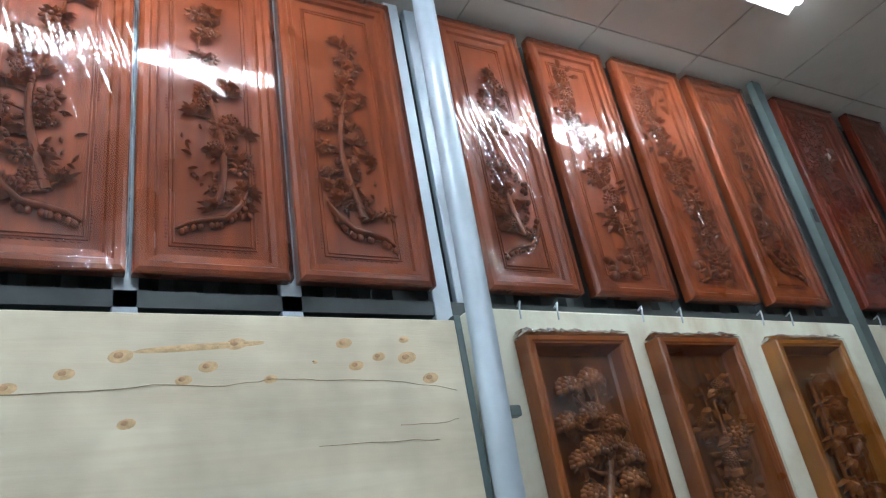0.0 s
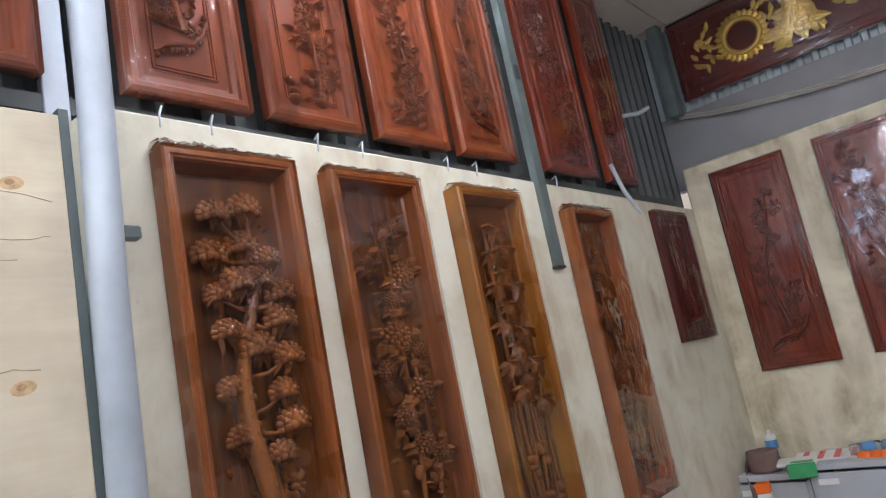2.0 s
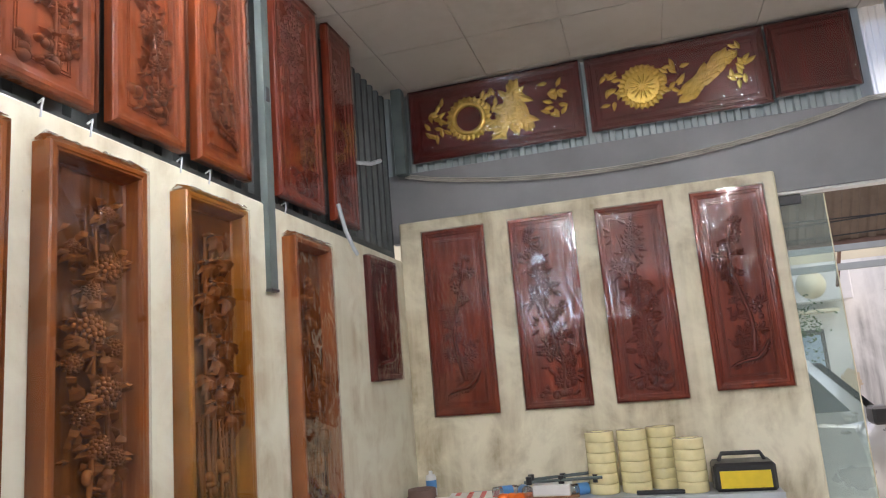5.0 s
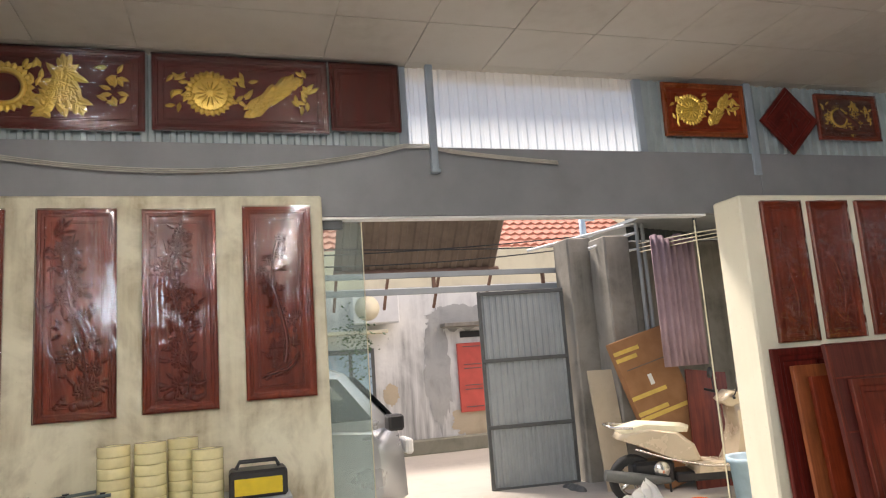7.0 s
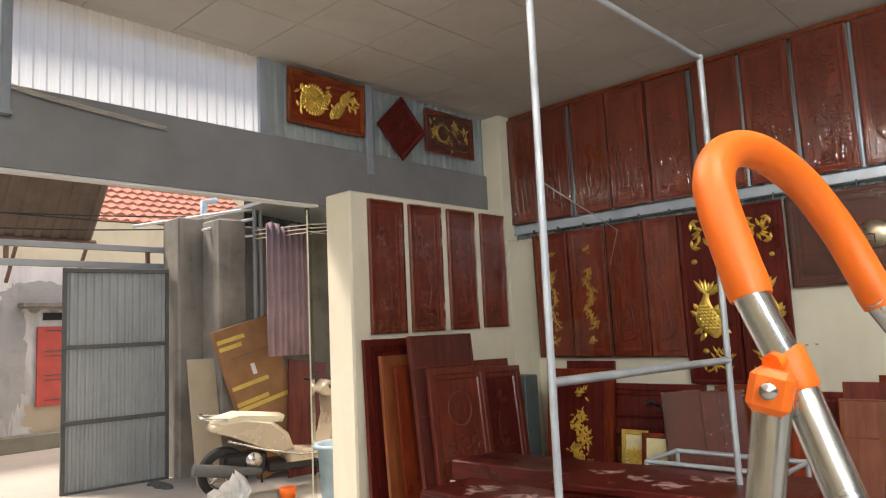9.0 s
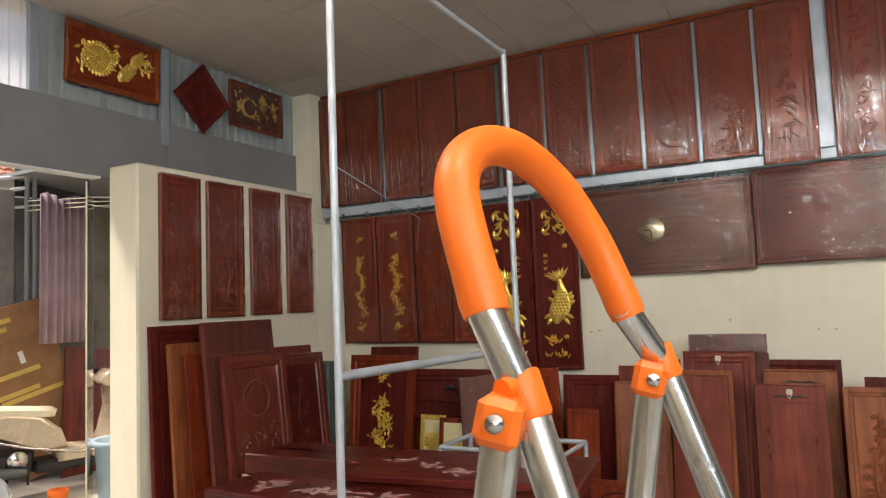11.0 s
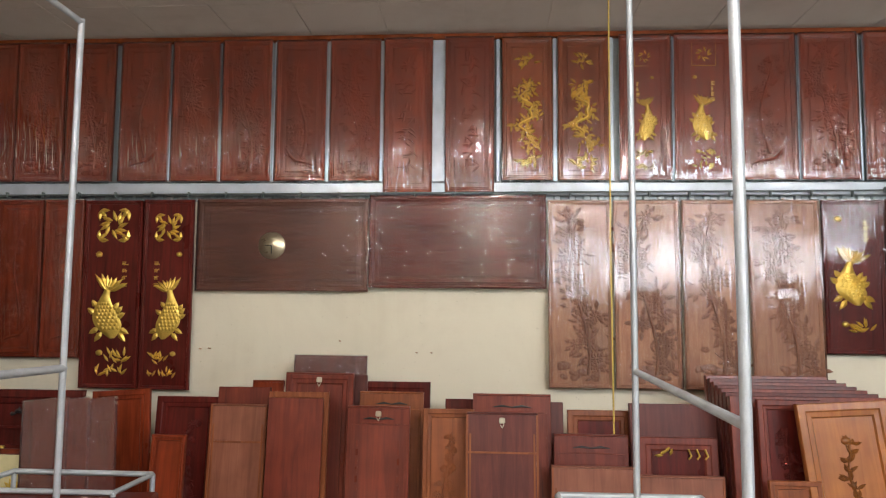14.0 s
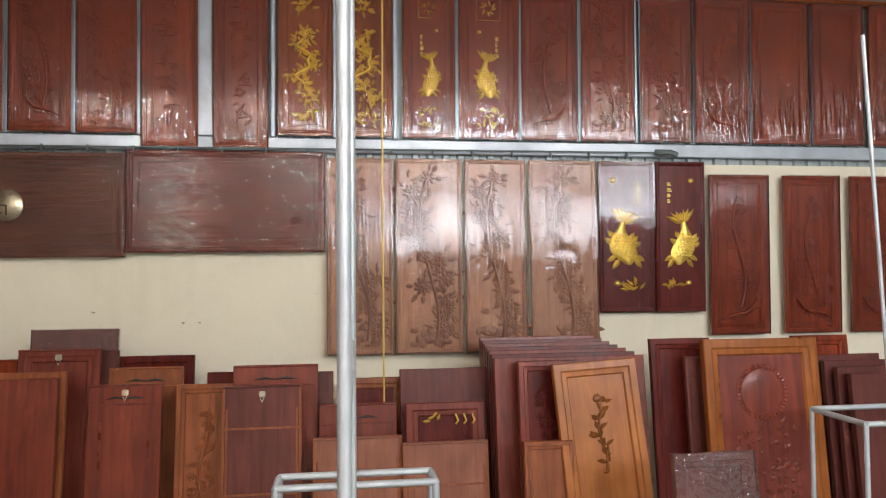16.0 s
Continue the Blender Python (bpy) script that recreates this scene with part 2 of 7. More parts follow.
GALV = plain("galvanised_steel", (0.55, 0.61, 0.64), 0.42, 0.2, 0.25, 8)
PIPE_PAINT = plain("blue_grey_pipe_paint", (0.50, 0.58, 0.64), 0.35, 0.15, 0.25, 4)
SHEET = plain("grey_corrugated_sheet", (0.40, 0.46, 0.46), 0.45, 0.3, 0.25, 3)
# dark sheet, its colour lowered further for the shadow gap behind the panels
SHEET_SHADE = plain("shade_darkened_sheet", (0.085, 0.10, 0.10), 0.55, 0.2, 0.3, 3)
BEAM = plain("slate_grey_beam_sheet", (0.235, 0.24, 0.25), 0.42, 0.0, 0.18, 2)
CEILING = plaster("ceiling_tile", (0.62, 0.58, 0.52), (0.40, 0.35, 0.28), 0.6, 0.9, 0.85, 0.12)
JOINT = plain("ceiling_joint_shadow_grey", (0.25, 0.23, 0.2), 0.8)
FLOOR = plain("grey_floor_tile", (0.42, 0.40, 0.37), 0.35, 0.0, 0.3, 2)
GROUT = plain("floor_grout", (0.22, 0.21, 0.2), 0.9)
FILM_V = film_material("stretch_film_upright_folds", 42.0, 1.6, 0.38, 0.003, 0.0, 2.0, 0.6, None, 1.6, 0.004)
FILM_G = film_material("stretch_film_gathered_below", 46.0, 4.0, 0.3, 0.003, 2.0, 3.0, 0.35, 0.22, 2.9, 0.003)
FILM_D = film_material("stretch_film_slanted_folds", 40.0, 1.8, 0.42, 0.003, 5.0, 20.0, 0.7, None, 1.8, 0.005)
FILM_X = film_material("stretch_film_level_folds", 3.0, 52.0, 0.6, 0.004, 9.0, 6.0, 1.0, None, 2.4, 0.003)
FILM_PALE = film_material("stretch_film_close_upright_folds", 54.0, 2.8, 0.68, 0.004, 3.0, 2.0, 0.9, None, 2.1, 0.003)
FILM_HAZY = film_material("stretch_film_sagging", 34.0, 2.6, 0.36, 0.004, 3.0, 0.0, 0.5, None, 2.2, 0.022)
FILM_CRUMPLED = film_material("stretch_film_crumpled", 34.0, 20.0, 0.6, 0.03, 11.0, 15.0, 0.9, None, 2.6, 0.008)
FILM_CLEAR = film_material("stretch_film_taut", 24.0, 1.6, 0.2, 0.002, 7.0, 0.0, 0.3, None, 1.3, 0.002)
FILM_BUNCHED = film_material("stretch_film_bunched", 60.0, 60.0, 0.8, 0.28, 13.0, 10.0, 1.0, None, 3.0, 0.004)
BLACK = plain("black_plastic", (0.02, 0.02, 0.022), 0.4)
WHITE = plain("white_plastic", (0.78, 0.78, 0.76), 0.35, 0, 0.08)
BRASS = plain("brass_dial", (0.62, 0.55, 0.38), 0.3, 0.9, 0.15, 30)
ORANGE_FOAM = plain("orange_plastic_sleeve", (0.92, 0.17, 0.012), 0.42, 0.0, 0.08, 5, 0.05)
ALU = plain("polished_aluminium", (0.72, 0.71, 0.68), 0.24, 1.0, 0.2, 9, 0.06)
TUBE_GLOW = glow("fluorescent_tube", (0.94, 0.97, 1.0), TUBE_STRENGTH)
TUBE_DIM = glow("dimmed_fluorescent_tube", (0.95, 0.98, 1.0), DIM_TUBE_STRENGTH)

CONCRETE = plaster("grey_concrete", (0.31, 0.285, 0.245), (0.12, 0.11, 0.09), 1.0, 1.6, 0.9, 0.5)
STREET = plaster("pale_street_concrete", (0.48, 0.44, 0.38), (0.28, 0.25, 0.21), 0.7, 0.7, 0.9, 0.4)
HOUSE = plaster("whitewashed_house_wall", (0.80, 0.80, 0.77), (0.20, 0.20, 0.19), 1.0, 0.55, 0.9, 0.4)
HOUSE_CREAM = plaster("cream_house_wall", (0.74, 0.68, 0.50), (0.38, 0.33, 0.24), 0.6, 1.0, 0.9, 0.3)
PATCH = plaster("bare_grey_render", (0.42, 0.42, 0.40), (0.20, 0.20, 0.19), 0.9, 2.6, 0.9, 0.5)
TAN = plaster("tan_bare_render", (0.50, 0.42, 0.30), (0.30, 0.24, 0.17), 0.7, 2.0, 0.9, 0.4)
MOSS = plaster("mossy_plinth", (0.24, 0.23, 0.18), (0.09, 0.10, 0.06), 0.9, 2.5, 0.95, 0.6)
RED_PAINT = plain("faded_red_paint", (0.62, 0.10, 0.075), 0.5, 0, 0.2, 4)
GATE_PAINT = plain("blue_grey_gate_paint", (0.36, 0.39, 0.39), 0.5, 0.0, 0.2, 2)
GATE_DARK = plain("dark_grey_gate_frame", (0.11, 0.115, 0.11), 0.5)
RUST = plain("rusty_brown_pipe", (0.20, 0.11, 0.075), 0.6)
AWNING = plain("brown_awning_sheet", (0.16, 0.115, 0.085), 0.6, 0, 0.3, 4)
TILE_RED = plain("terracotta_roof_tile", (0.52, 0.22, 0.15), 0.7, 0, 0.3, 5)
BLUE_SHEET = plain("pale_blue_sheet", (0.42, 0.55, 0.66), 0.5)
CARD = plain("brown_cardboard", (0.34, 0.165, 0.07), 0.75, 0, 0.2, 5)
PACK_TAPE = plain("yellow_packing_tape", (0.75, 0.52, 0.12), 0.3)
CLOTH = plain("mauve_curtain_cloth", (0.36, 0.25, 0.28), 0.85, 0, 0.2, 6)
CHAMPAGNE = plain("champagne_scooter_paint", (0.66, 0.55, 0.40), 0.25, 0.15, 0.08, 6, 0.02, 0.6)
CAR_SILVER = plain("silver_car_paint", (0.50, 0.52, 0.53), 0.28, 0.5, 0.08, 3, 0.02, 0.6)
CAR_GLASS = plain("dark_car_glass", (0.10, 0.12, 0.13), 0.06, 0.0, 0.1, 3, 0.0, 0.5)
RUBBER = plain("black_rubber", (0.025, 0.025, 0.025), 0.75)
PANE = pane_material("greenish_door_glass", (0.84, 0.92, 0.90), 0.08)
GREEN = plain("green_leaf", (0.06, 0.13, 0.04), 0.55, 0, 0.4, 30)


# ---- mesh tools ----
class Geo:
    """Collects faces for one mesh."""

    def __init__(self):
        self.v, self.f, self.s = [], [], []

    def add(self, verts, faces, smooth=False):
        o = len(self.v)
        self.v += [tuple(p) for p in verts]
        self.f += [tuple(o + i for i in f) for f in faces]
        self.s += [smooth] * len(faces)
        return self

    def box(self, x0, x1, y0, y1, z0, z1, c=0.0, m=None):
        """A box with edges cut off by c."""
        if c <= 0:
            v = [(x, y, z) for x in (x0, x1) for y in (y0, y1) for z in (z0, z1)]
            f = [(0, 1, 3, 2), (4, 6, 7, 5), (0, 4, 5, 1), (2, 3, 7, 6), (0, 2, 6, 4), (1, 5, 7, 3)]
            if m:
                v = [m @ Vector(p) for p in v]
            return self.add(v, f)
        bm = bmesh.new()
        bmesh.ops.create_cube(bm, size=1.0)
        for q in bm.verts:
            q.co = Vector(((x0 + x1) / 2 + q.co.x * (x1 - x0), (y0 + y1) / 2 + q.co.y * (y1 - y0), (z0 + z1) / 2 + q.co.z * (z1 - z0)))
        bmesh.ops.bevel(bm, geom=bm.edges[:], offset=c, segments=1, affect="EDGES")
        return self.bm(bm, m)

    def bm(self, bm, m=None, smooth=False):
        bm.verts.index_update()
        self.add([(m @ q.co) if m else q.co[:] for q in bm.verts], [[q.index for q in f.verts] for f in bm.faces], smooth)
        bm.free()
        return self

    def tube(self, pts, r, n=8, cap=True, closed=False, flat=1.0):
        """A round bar along points; r may be one radius or one per point."""
        pts = [Vector(p) for p in pts]
        k = len(pts)
        rs = list(r) if isinstance(r, (list, tuple)) else [r] * k
        vs, up = [], None
        for i, p in enumerate(pts):
            a = pts[(i - 1) % k] if closed or i > 0 else p
            b = pts[(i + 1) % k] if closed or i < k - 1 else p
            t = (b - a).normalized()
            if up is None:
                up = Vector((0, 0, 1)) if abs(t.z) < 0.9 else Vector((0, 1, 0))
            s = t.cross(up).normalized()
            up = s.cross(t).normalized()
            vs += [p + rs[i] * (math.cos(2 * math.pi * j / n) * s + flat * math.sin(2 * math.pi * j / n) * up) for j in range(n)]
        fs = []
        for i in range(k if closed else k - 1):
            for j in range(n):
                q = ((i + 1) % k) * n
                fs.append((i * n + j, i * n + (j + 1) % n, q + (j + 1) % n, q + j))
        self.add(vs, fs, True)
        if cap and not closed:
            self.add(vs[:n], [tuple(range(n))])
            self.add(vs[-n:], [tuple(reversed(range(n)))])
        return self

    def lathe(self, prof, n=20, m=None, smooth=True):
        """Turns (radius, height) points about z."""
        v = [(r * math.cos(2 * math.pi * j / n), r * math.sin(2 * math.pi * j / n), z) for r, z in prof for j in range(n)]
        if m:
            v = [m @ Vector(p) for p in v]
        f = [(i * n + j, i * n + (j + 1) % n, (i + 1) * n + (j + 1) % n, (i + 1) * n + j) for i in range(len(prof) - 1) for j in range(n)]
        self.add(v, f, smooth)
        return self

    def dome(self, x, z, rx, rz, h, y=0.0, ang=0.0, n=9, k=3):
        """A carved swelling on a board that faces -y."""
        ca, sa = math.cos(ang), math.sin(ang)
        vs = []
        for i in range(k):
            e = math.pi / 2 * i / k
            for j in range(n):
                a = 2 * math.pi * j / n
                px, pz = rx * math.cos(e) * math.cos(a), rz * math.cos(e) * math.sin(a)
                vs.append((x + px * ca - pz * sa, y - h * math.sin(e), z + px * sa + pz * ca))
        vs.append((x, y - h, z))
        fs = [(i * n + j, i * n + (j + 1) % n, (i + 1) * n + (j + 1) % n, (i + 1) * n + j) for i in range(k - 1) for j in range(n)]
        fs += [((k - 1) * n + j, (k - 1) * n + (j + 1) % n, k * n) for j in range(n)]
        return self.add(vs, fs, True)

    def ball(self, x, y, z, rx, ry, rz, ang=0.0, n=8, k=5):
        """A carved knob standing clear of its board."""
        ca, sa = math.cos(ang), math.sin(ang)
        vs = [(x, y - ry, z)]
        for i in range(1, k):
            e = math.pi * i / k
            for j in range(n):
                a = 2 * math.pi * j / n
                px, pz = rx * math.sin(e) * math.cos(a), rz * math.sin(e) * math.sin(a)
                vs.append((x + px * ca - pz * sa, y - ry * math.cos(e), z + px * sa + pz * ca))
        vs.append((x, y + ry, z))
        fs = [(0, 1 + j, 1 + (j + 1) % n) for j in range(n)]
        fs += [(1 + i * n + j, 1 + (i + 1) * n + j, 1 + (i + 1) * n + (j + 1) % n, 1 + i * n + (j + 1) % n) for i in range(k - 2) for j in range(n)]
        o = 1 + (k - 2) * n
        fs += [(len(vs) - 1, o + (j + 1) % n, o + j) for j in range(n)]
        return self.add(vs, fs, True)

    def leaf(self, x, z, length, width, ang, h, y=0.0):
        """A pointed carved leaf with a raised rib."""
        ca, sa = math.cos(ang), math.sin(ang)
        loc = [(0, 0, 0), (0.35, 0.5, 0.25), (0.35, 0, 1), (0.35, -0.5, 0.25), (0.7, 0.36, 0.3), (0.7, 0, 0.9), (0.7, -0.36, 0.3), (1, 0, 0.1)]
        vs = [(x + length * a * ca - width * b * sa, y - h * c, z + length * a * sa + width * b * ca) for a, b, c in loc]
        return self.add(vs, [(0, 1, 2), (0, 2, 3), (1, 4, 5, 2), (2, 5, 6, 3), (4, 7, 5), (5, 7, 6)])

    def rings(self, w, h, prof, close=True):
        """Mitred moulding round a w x h board standing on z = 0: (inset, depth) from the outside in."""
        vs, fs = [], []
        for i, d in prof:
            vs += [(-w / 2 + i, -d, i), (w / 2 - i, -d, i), (w / 2 - i, -d, h - i), (-w / 2 + i, -d, h - i)]
        for a in range(len(prof) - 1):
            for j in range(4):
                b, c = a * 4, (a + 1) * 4
                fs.append((b + j, b + (j + 1) % 4, c + (j + 1) % 4, c + j))
        if close:
            fs.append((3, 2, 1, 0))
        return self.add(vs, fs)


def part(name, geo, mat, parent=None, label="", m=None):
    """Links one mesh object under a thing, or at top level."""
    me = bpy.data.meshes.new(name)
    me.from_pydata(geo.v, [], geo.f)
    me.polygons.foreach_set("use_smooth", geo.s)
    me.materials.append(mat)
    me.update()
    ob = new(name, me)
    if parent:
        ob.parent = parent
    if m:
        ob.matrix_basis = m
    if label:
        ob["label"] = label
    return ob


def thing(name, label, category, m=None, group="", kind=""):
    ob = new(name)
    ob.empty_display_size = 0.1
    if m:
        ob.matrix_basis = m
    return tagged(ob, label, category, group, kind)


def setting(name, geo, mat, label, category, m=None):
    return tagged(part(name, geo, mat, None, "", m), label, category, kind="structure")


def corrugated(w, h, pitch=0.1, depth=0.022, t=0.004):
    """A ribbed sheet, x along the wall, standing on z = 0, ribs upright, facing -y."""
    g, xs = Geo(), []
    n = int(w / pitch)
    p = w / max(1, n)
    for i in range(n):
        for f, d in ((0.0, 0), (0.42, 0), (0.54, 1), (0.88, 1)):
            xs.append((i * p + f * p, -depth * d))
    xs.append((w, 0))
    vs = [(x, y, z) for x, y in xs for z in (0, h)] + [(x, y + t, z) for x, y in xs for z in (0, h)]
    k = len(xs) * 2
    fs = [(2 * i, 2 * i + 2, 2 * i + 3, 2 * i + 1) for i in range(len(xs) - 1)]
    fs += [(k + 2 * i, k + 2 * i + 1, k + 2 * i + 3, k + 2 * i + 2) for i in range(len(xs) - 1)]
    fs += [(2 * i + 1, 2 * i + 3, k + 2 * i + 3, k + 2 * i + 1) for i in range(len(xs) - 1)]
    fs += [(2 * i, k + 2 * i, k + 2 * i + 2, 2 * i + 2) for i in range(len(xs) - 1)]
    return g.add(vs, fs)


def on_a(x, z, y=1.84):
    return pose(x, y, z, 0, 0, 0)


def on_b(y, z, x=5.02):
    return pose(x, y, z, 0, 0, -90)


def on_c(x, z, y=-6.10, lean=0.0):
    return pose(x, y, z, lean, 0, 180)


# ---- the hall: floor, walls, ceiling ----
CEIL = 3.67
X0, X1, YA, YC = -7.0, 5.17, 1.92, -6.14


def tiled(x0, x1, y0, y1, z, step, gap, thick, down=False):
    """Square tiles with open joints."""
    g = Geo()
    nx, ny = math.ceil((x1 - x0) / step), math.ceil((y1 - y0) / step)
    for i in range(nx):
        for j in range(ny):
            ax, ay = x0 + i * step + gap, y0 + j * step + gap
            bx, by = min(x1, x0 + (i + 1) * step) - gap, min(y1, y0 + (j + 1) * step) - gap
            d = random.uniform(0, 0.0025)
            if down:
                g.box(ax, bx, ay, by, z + d, z + thick)
            else:
                g.box(ax, bx, ay, by, z - thick, z - d)
    return g


setting("floor", Geo().box(X0, X1 + 0.1, YC - 0.2, YA + 0.2, -0.2, -0.012), GROUT, "grey tiled workshop floor under the stacked boards", "floor")
hall_tiles = part("floor_tiles", tiled(X0, X1 + 0.1, YC - 0.05, YA, 0.0, 0.5, 0.002, 0.011), FLOOR, bpy.data.objects["floor"])
hall_tiles["kind"] = "stuff"
setting("ceiling", tiled(X0, X1 + 0.05, YC, YA + 0.08, CEIL, 0.605, 0.0032, 0.03, True).box(X0, X1 + 0.3, YC - 0.3, YA + 0.4, CEIL + 0.012, CEIL + 0.12), CEILING, "beige ceiling of square fibre tiles with dark joints", "ceiling")

# side with the deep carved panels
SK = math.degrees(math.atan2(0.07, 3.8))
setting("wall_north", Geo().box(0, 3.86, 0, 0.16, 0, 2.385, 0.008), PALE_PAINT, "pale green-cream plaster wall with grime", "wall", pose(1.2, 1.765, 0, 0, 0, SK))
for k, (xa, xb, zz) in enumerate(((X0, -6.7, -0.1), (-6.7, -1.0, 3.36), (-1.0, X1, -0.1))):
    setting("wall_north_sheet_%d" % (k + 1), corrugated(xb - xa, 3.8 - zz, 0.11, 0.025), SHEET_SHADE, "dark corrugated steel wall behind the upper panels", "wall", pose(xa, YA + 0.035, zz))
setting("wall_north_sheet_4", corrugated(5.7, 2.34, 0.11, 0.025), SHEET_SHADE, "dark corrugated steel wall below the window strip", "wall", pose(-6.7, YA + 0.035, -0.1))
# rail takes the same lowered colour for the shade under the panels
setting("rail_north", Geo().box(-1.0, 5.0, 1.885, 1.915, 2.405, 2.45), SHEET_SHADE, "dark steel rail under the upper panels", "rail")
for px, zz, dy in ((0.30, 0.0, 1.885), (0.715, 0.0, 1.885), (1.18, 0.0, 1.88), (1.27, 0.0, 1.89)):
    setting("wall_post", Geo().box(px - 0.03, px + 0.03, dy, dy + 0.03, zz, CEIL, 0.003), PIPE_PAINT, "blue-grey steel post of the sheet wall", "post")

# end with the opening to the yard
setting("wall_east", Geo().box(0, 0.22, -0.63, 1.845, 0, 2.655, 0.012), CREAM_DIRTY, "cream plastered half wall with stained corner", "wall", pose(5.04, 0, 0))
setting("beam_east", Geo().box(5.17, 5.26, -5.92, 1.95, 2.54, 3.05, 0.004).box(5.15, 5.172, -5.9, 1.84, 2.535, 2.56).box(5.162, 5.172, -4.36, -4.33, 2.57, 3.04), BEAM, "slate-grey sheet-clad steel beam over the opening", "beam")
setting("trim_beam", Geo().box(5.16, 5.25, -3.735, -0.635, 2.515, 2.533, 0.002), WHITE, "white strip along the underside of the beam", "trim")
setting("wall_east_sheet_1", corrugated(3.24, CEIL - 3.05, 0.09, 0.025), SHEET, "grey corrugated sheet above the beam", "wall", pose(5.22, 1.99, 3.05, 0, 0, -90))
setting("wall_east_sheet_2", corrugated(2.68, CEIL - 3.05, 0.09, 0.025), SHEET, "grey corrugated sheet above the beam", "wall", pose(5.22, -3.24, 3.05, 0, 0, -90))
setting("wall_post_corner", Geo().box(5.05, 5.13, 1.76, 1.84, 3.02, CEIL, 0.004), STEEL_DARK, "dark steel corner post under the ceiling", "post")
for yy, x in ((-1.265, 5.185), (-3.255, 5.185), (-4.31, 5.15)):
    setting("wall_post", Geo().box(x, x + 0.05, yy - 0.035, yy + 0.035, 2.86 if yy < -4 else 3.05, CEIL, 0.004), STEEL_PAINT, "grey steel post over the beam", "post")
setting("wall_post_drop", Geo().box(5.12, 5.16, -1.495, -1.44, 2.845, CEIL, 0.004).box(5.10, 5.12, -1.50, -1.435, 2.845, 2.865), STEEL_PAINT, "grey steel channel hanging over the beam", "post")
LUCENT, n_, l_, p_ = material("translucent_roof_sheet")
tl_, tp_, mx_ = n_.new("ShaderNodeBsdfTranslucent"), n_.new("ShaderNodeBsdfDiffuse"), n_.new("ShaderNodeMixShader")
tl_.inputs["Color"].default_value = (0.93, 0.94, 0.93, 1)
l_.new(ramp(n_, l_, noise_tex(n_, l_, coords(n_, l_, (14, 14, 0.6)), 1.0, 4), [(0.3, (0.88, 0.90, 0.90)), (0.7, (0.97, 0.98, 0.98))]), tl_.inputs["Color"])
tp_.inputs["Color"].default_value = (0.8, 0.81, 0.8, 1)
mx_.inputs[0].default_value = 0.08
l_.new(tl_.outputs[0], mx_.inputs[1])
l_.new(tp_.outputs[0], mx_.inputs[2])
clear_, thin_ = n_.new("ShaderNodeBsdfTransparent"), n_.new("ShaderNodeMixShader")
clear_.inputs["Color"].default_value = (0.93, 0.95, 0.95, 1)
thin_.inputs[0].default_value = 0.45
l_.new(mx_.outputs[0], thin_.inputs[1])
l_.new(clear_.outputs[0], thin_.inputs[2])
l_.new(thin_.outputs[0], n_["Material Output"].inputs["Surface"])
n_.remove(p_)
lucent = setting("window_1", corrugated(1.92, CEIL - 3.05, 0.075, 0.009, 0.002), LUCENT, "white translucent corrugated daylight sheet", "window", pose(5.21, -1.29, 3.05, 0, 0, -90))

# partition beside the opening
setting("wall_partition", Geo().box(4.77, 5.08, -5.72, -3.74, 0, 2.59, 0.015), CREAM, "cream plastered partition wall", "wall")
setting("wall_pier", Geo().box(4.78, 5.3, -6.14, -5.724, 0, 2.32, 0.01), CREAM, "cream plastered pier in the corner", "wall")
setting("wall_pier_upper", Geo().box(4.98, 5.3, -6.14, -5.93, 2.32, CEIL, 0.006), CREAM, "pale grey steel column above the pier", "post")
setting("wall_south_corner_fill", Geo().box(5.08, 5.3, -5.93, -5.72, 0, 2.54), CREAM, "cream wall filling behind the pier", "wall")

# long side with the rows of panels
setting("wall_south", Geo().box(X0, 5.3, YC - 0.2, YC, 0, 2.36, 0.004), CREAM, "cream painted plaster wall", "wall")
setting("wall_south_sheet", corrugated(5.3 - X0, CEIL - 2.36, 0.11, 0.02), SHEET, "grey corrugated steel wall behind the upper row", "wall", pose(5.3, YC - 0.03, 2.36, 0, 0, 180))
setting("ledge_south", Geo().box(X0, 4.98, YC, -6.085, 2.405, 2.50, 0.006), PIPE_PAINT, "pale grey steel ledge between the two rows", "ledge")
setting("trim_south", Geo().box(X0, 4.98, YC + 0.002, -6.09, 3.625, CEIL - 0.002, 0.004), WOOD_ORANGE, "orange wooden strip under the ceiling", "trim")
for x in (4.22, 3.81, 2.97, 2.565, 2.16, 1.745, 1.32, 0.905, 0.47, 0.02, -0.41, -0.835, -1.277, -1.742, -2.19, -2.64, -3.08, -3.547, -4.05):
    wide = 0.05 if x == 0.47 else 0.014
    setting("wall_post", Geo().box(x - wide, x + wide, -6.125, -6.098, 2.51, 3.62, 0.003), PIPE_PAINT, "pale grey steel post between the panels", "post")
rod = Geo().tube([(4.9, -6.06, 2.40), (-2.93, -6.05, 2.43)], 0.006, 8)
for i in range(26):
    rod.box(4.7 - i * 0.29, 4.71 - i * 0.29, -6.075, -6.045, 2.385, 2.425)
setting("hanging_rod", rod, STEEL_DARK, "thin steel hanging rod with hooks", "rod")
# unseen end wall, kept dark so the films mirror little light
setting("wall_west", Geo().box(X0 - 0.2, X0, YC - 0.3, YA + 0.4, 0, CEIL), SHEET_SHADE, "plain dark sheet wall closing the hall", "wall")


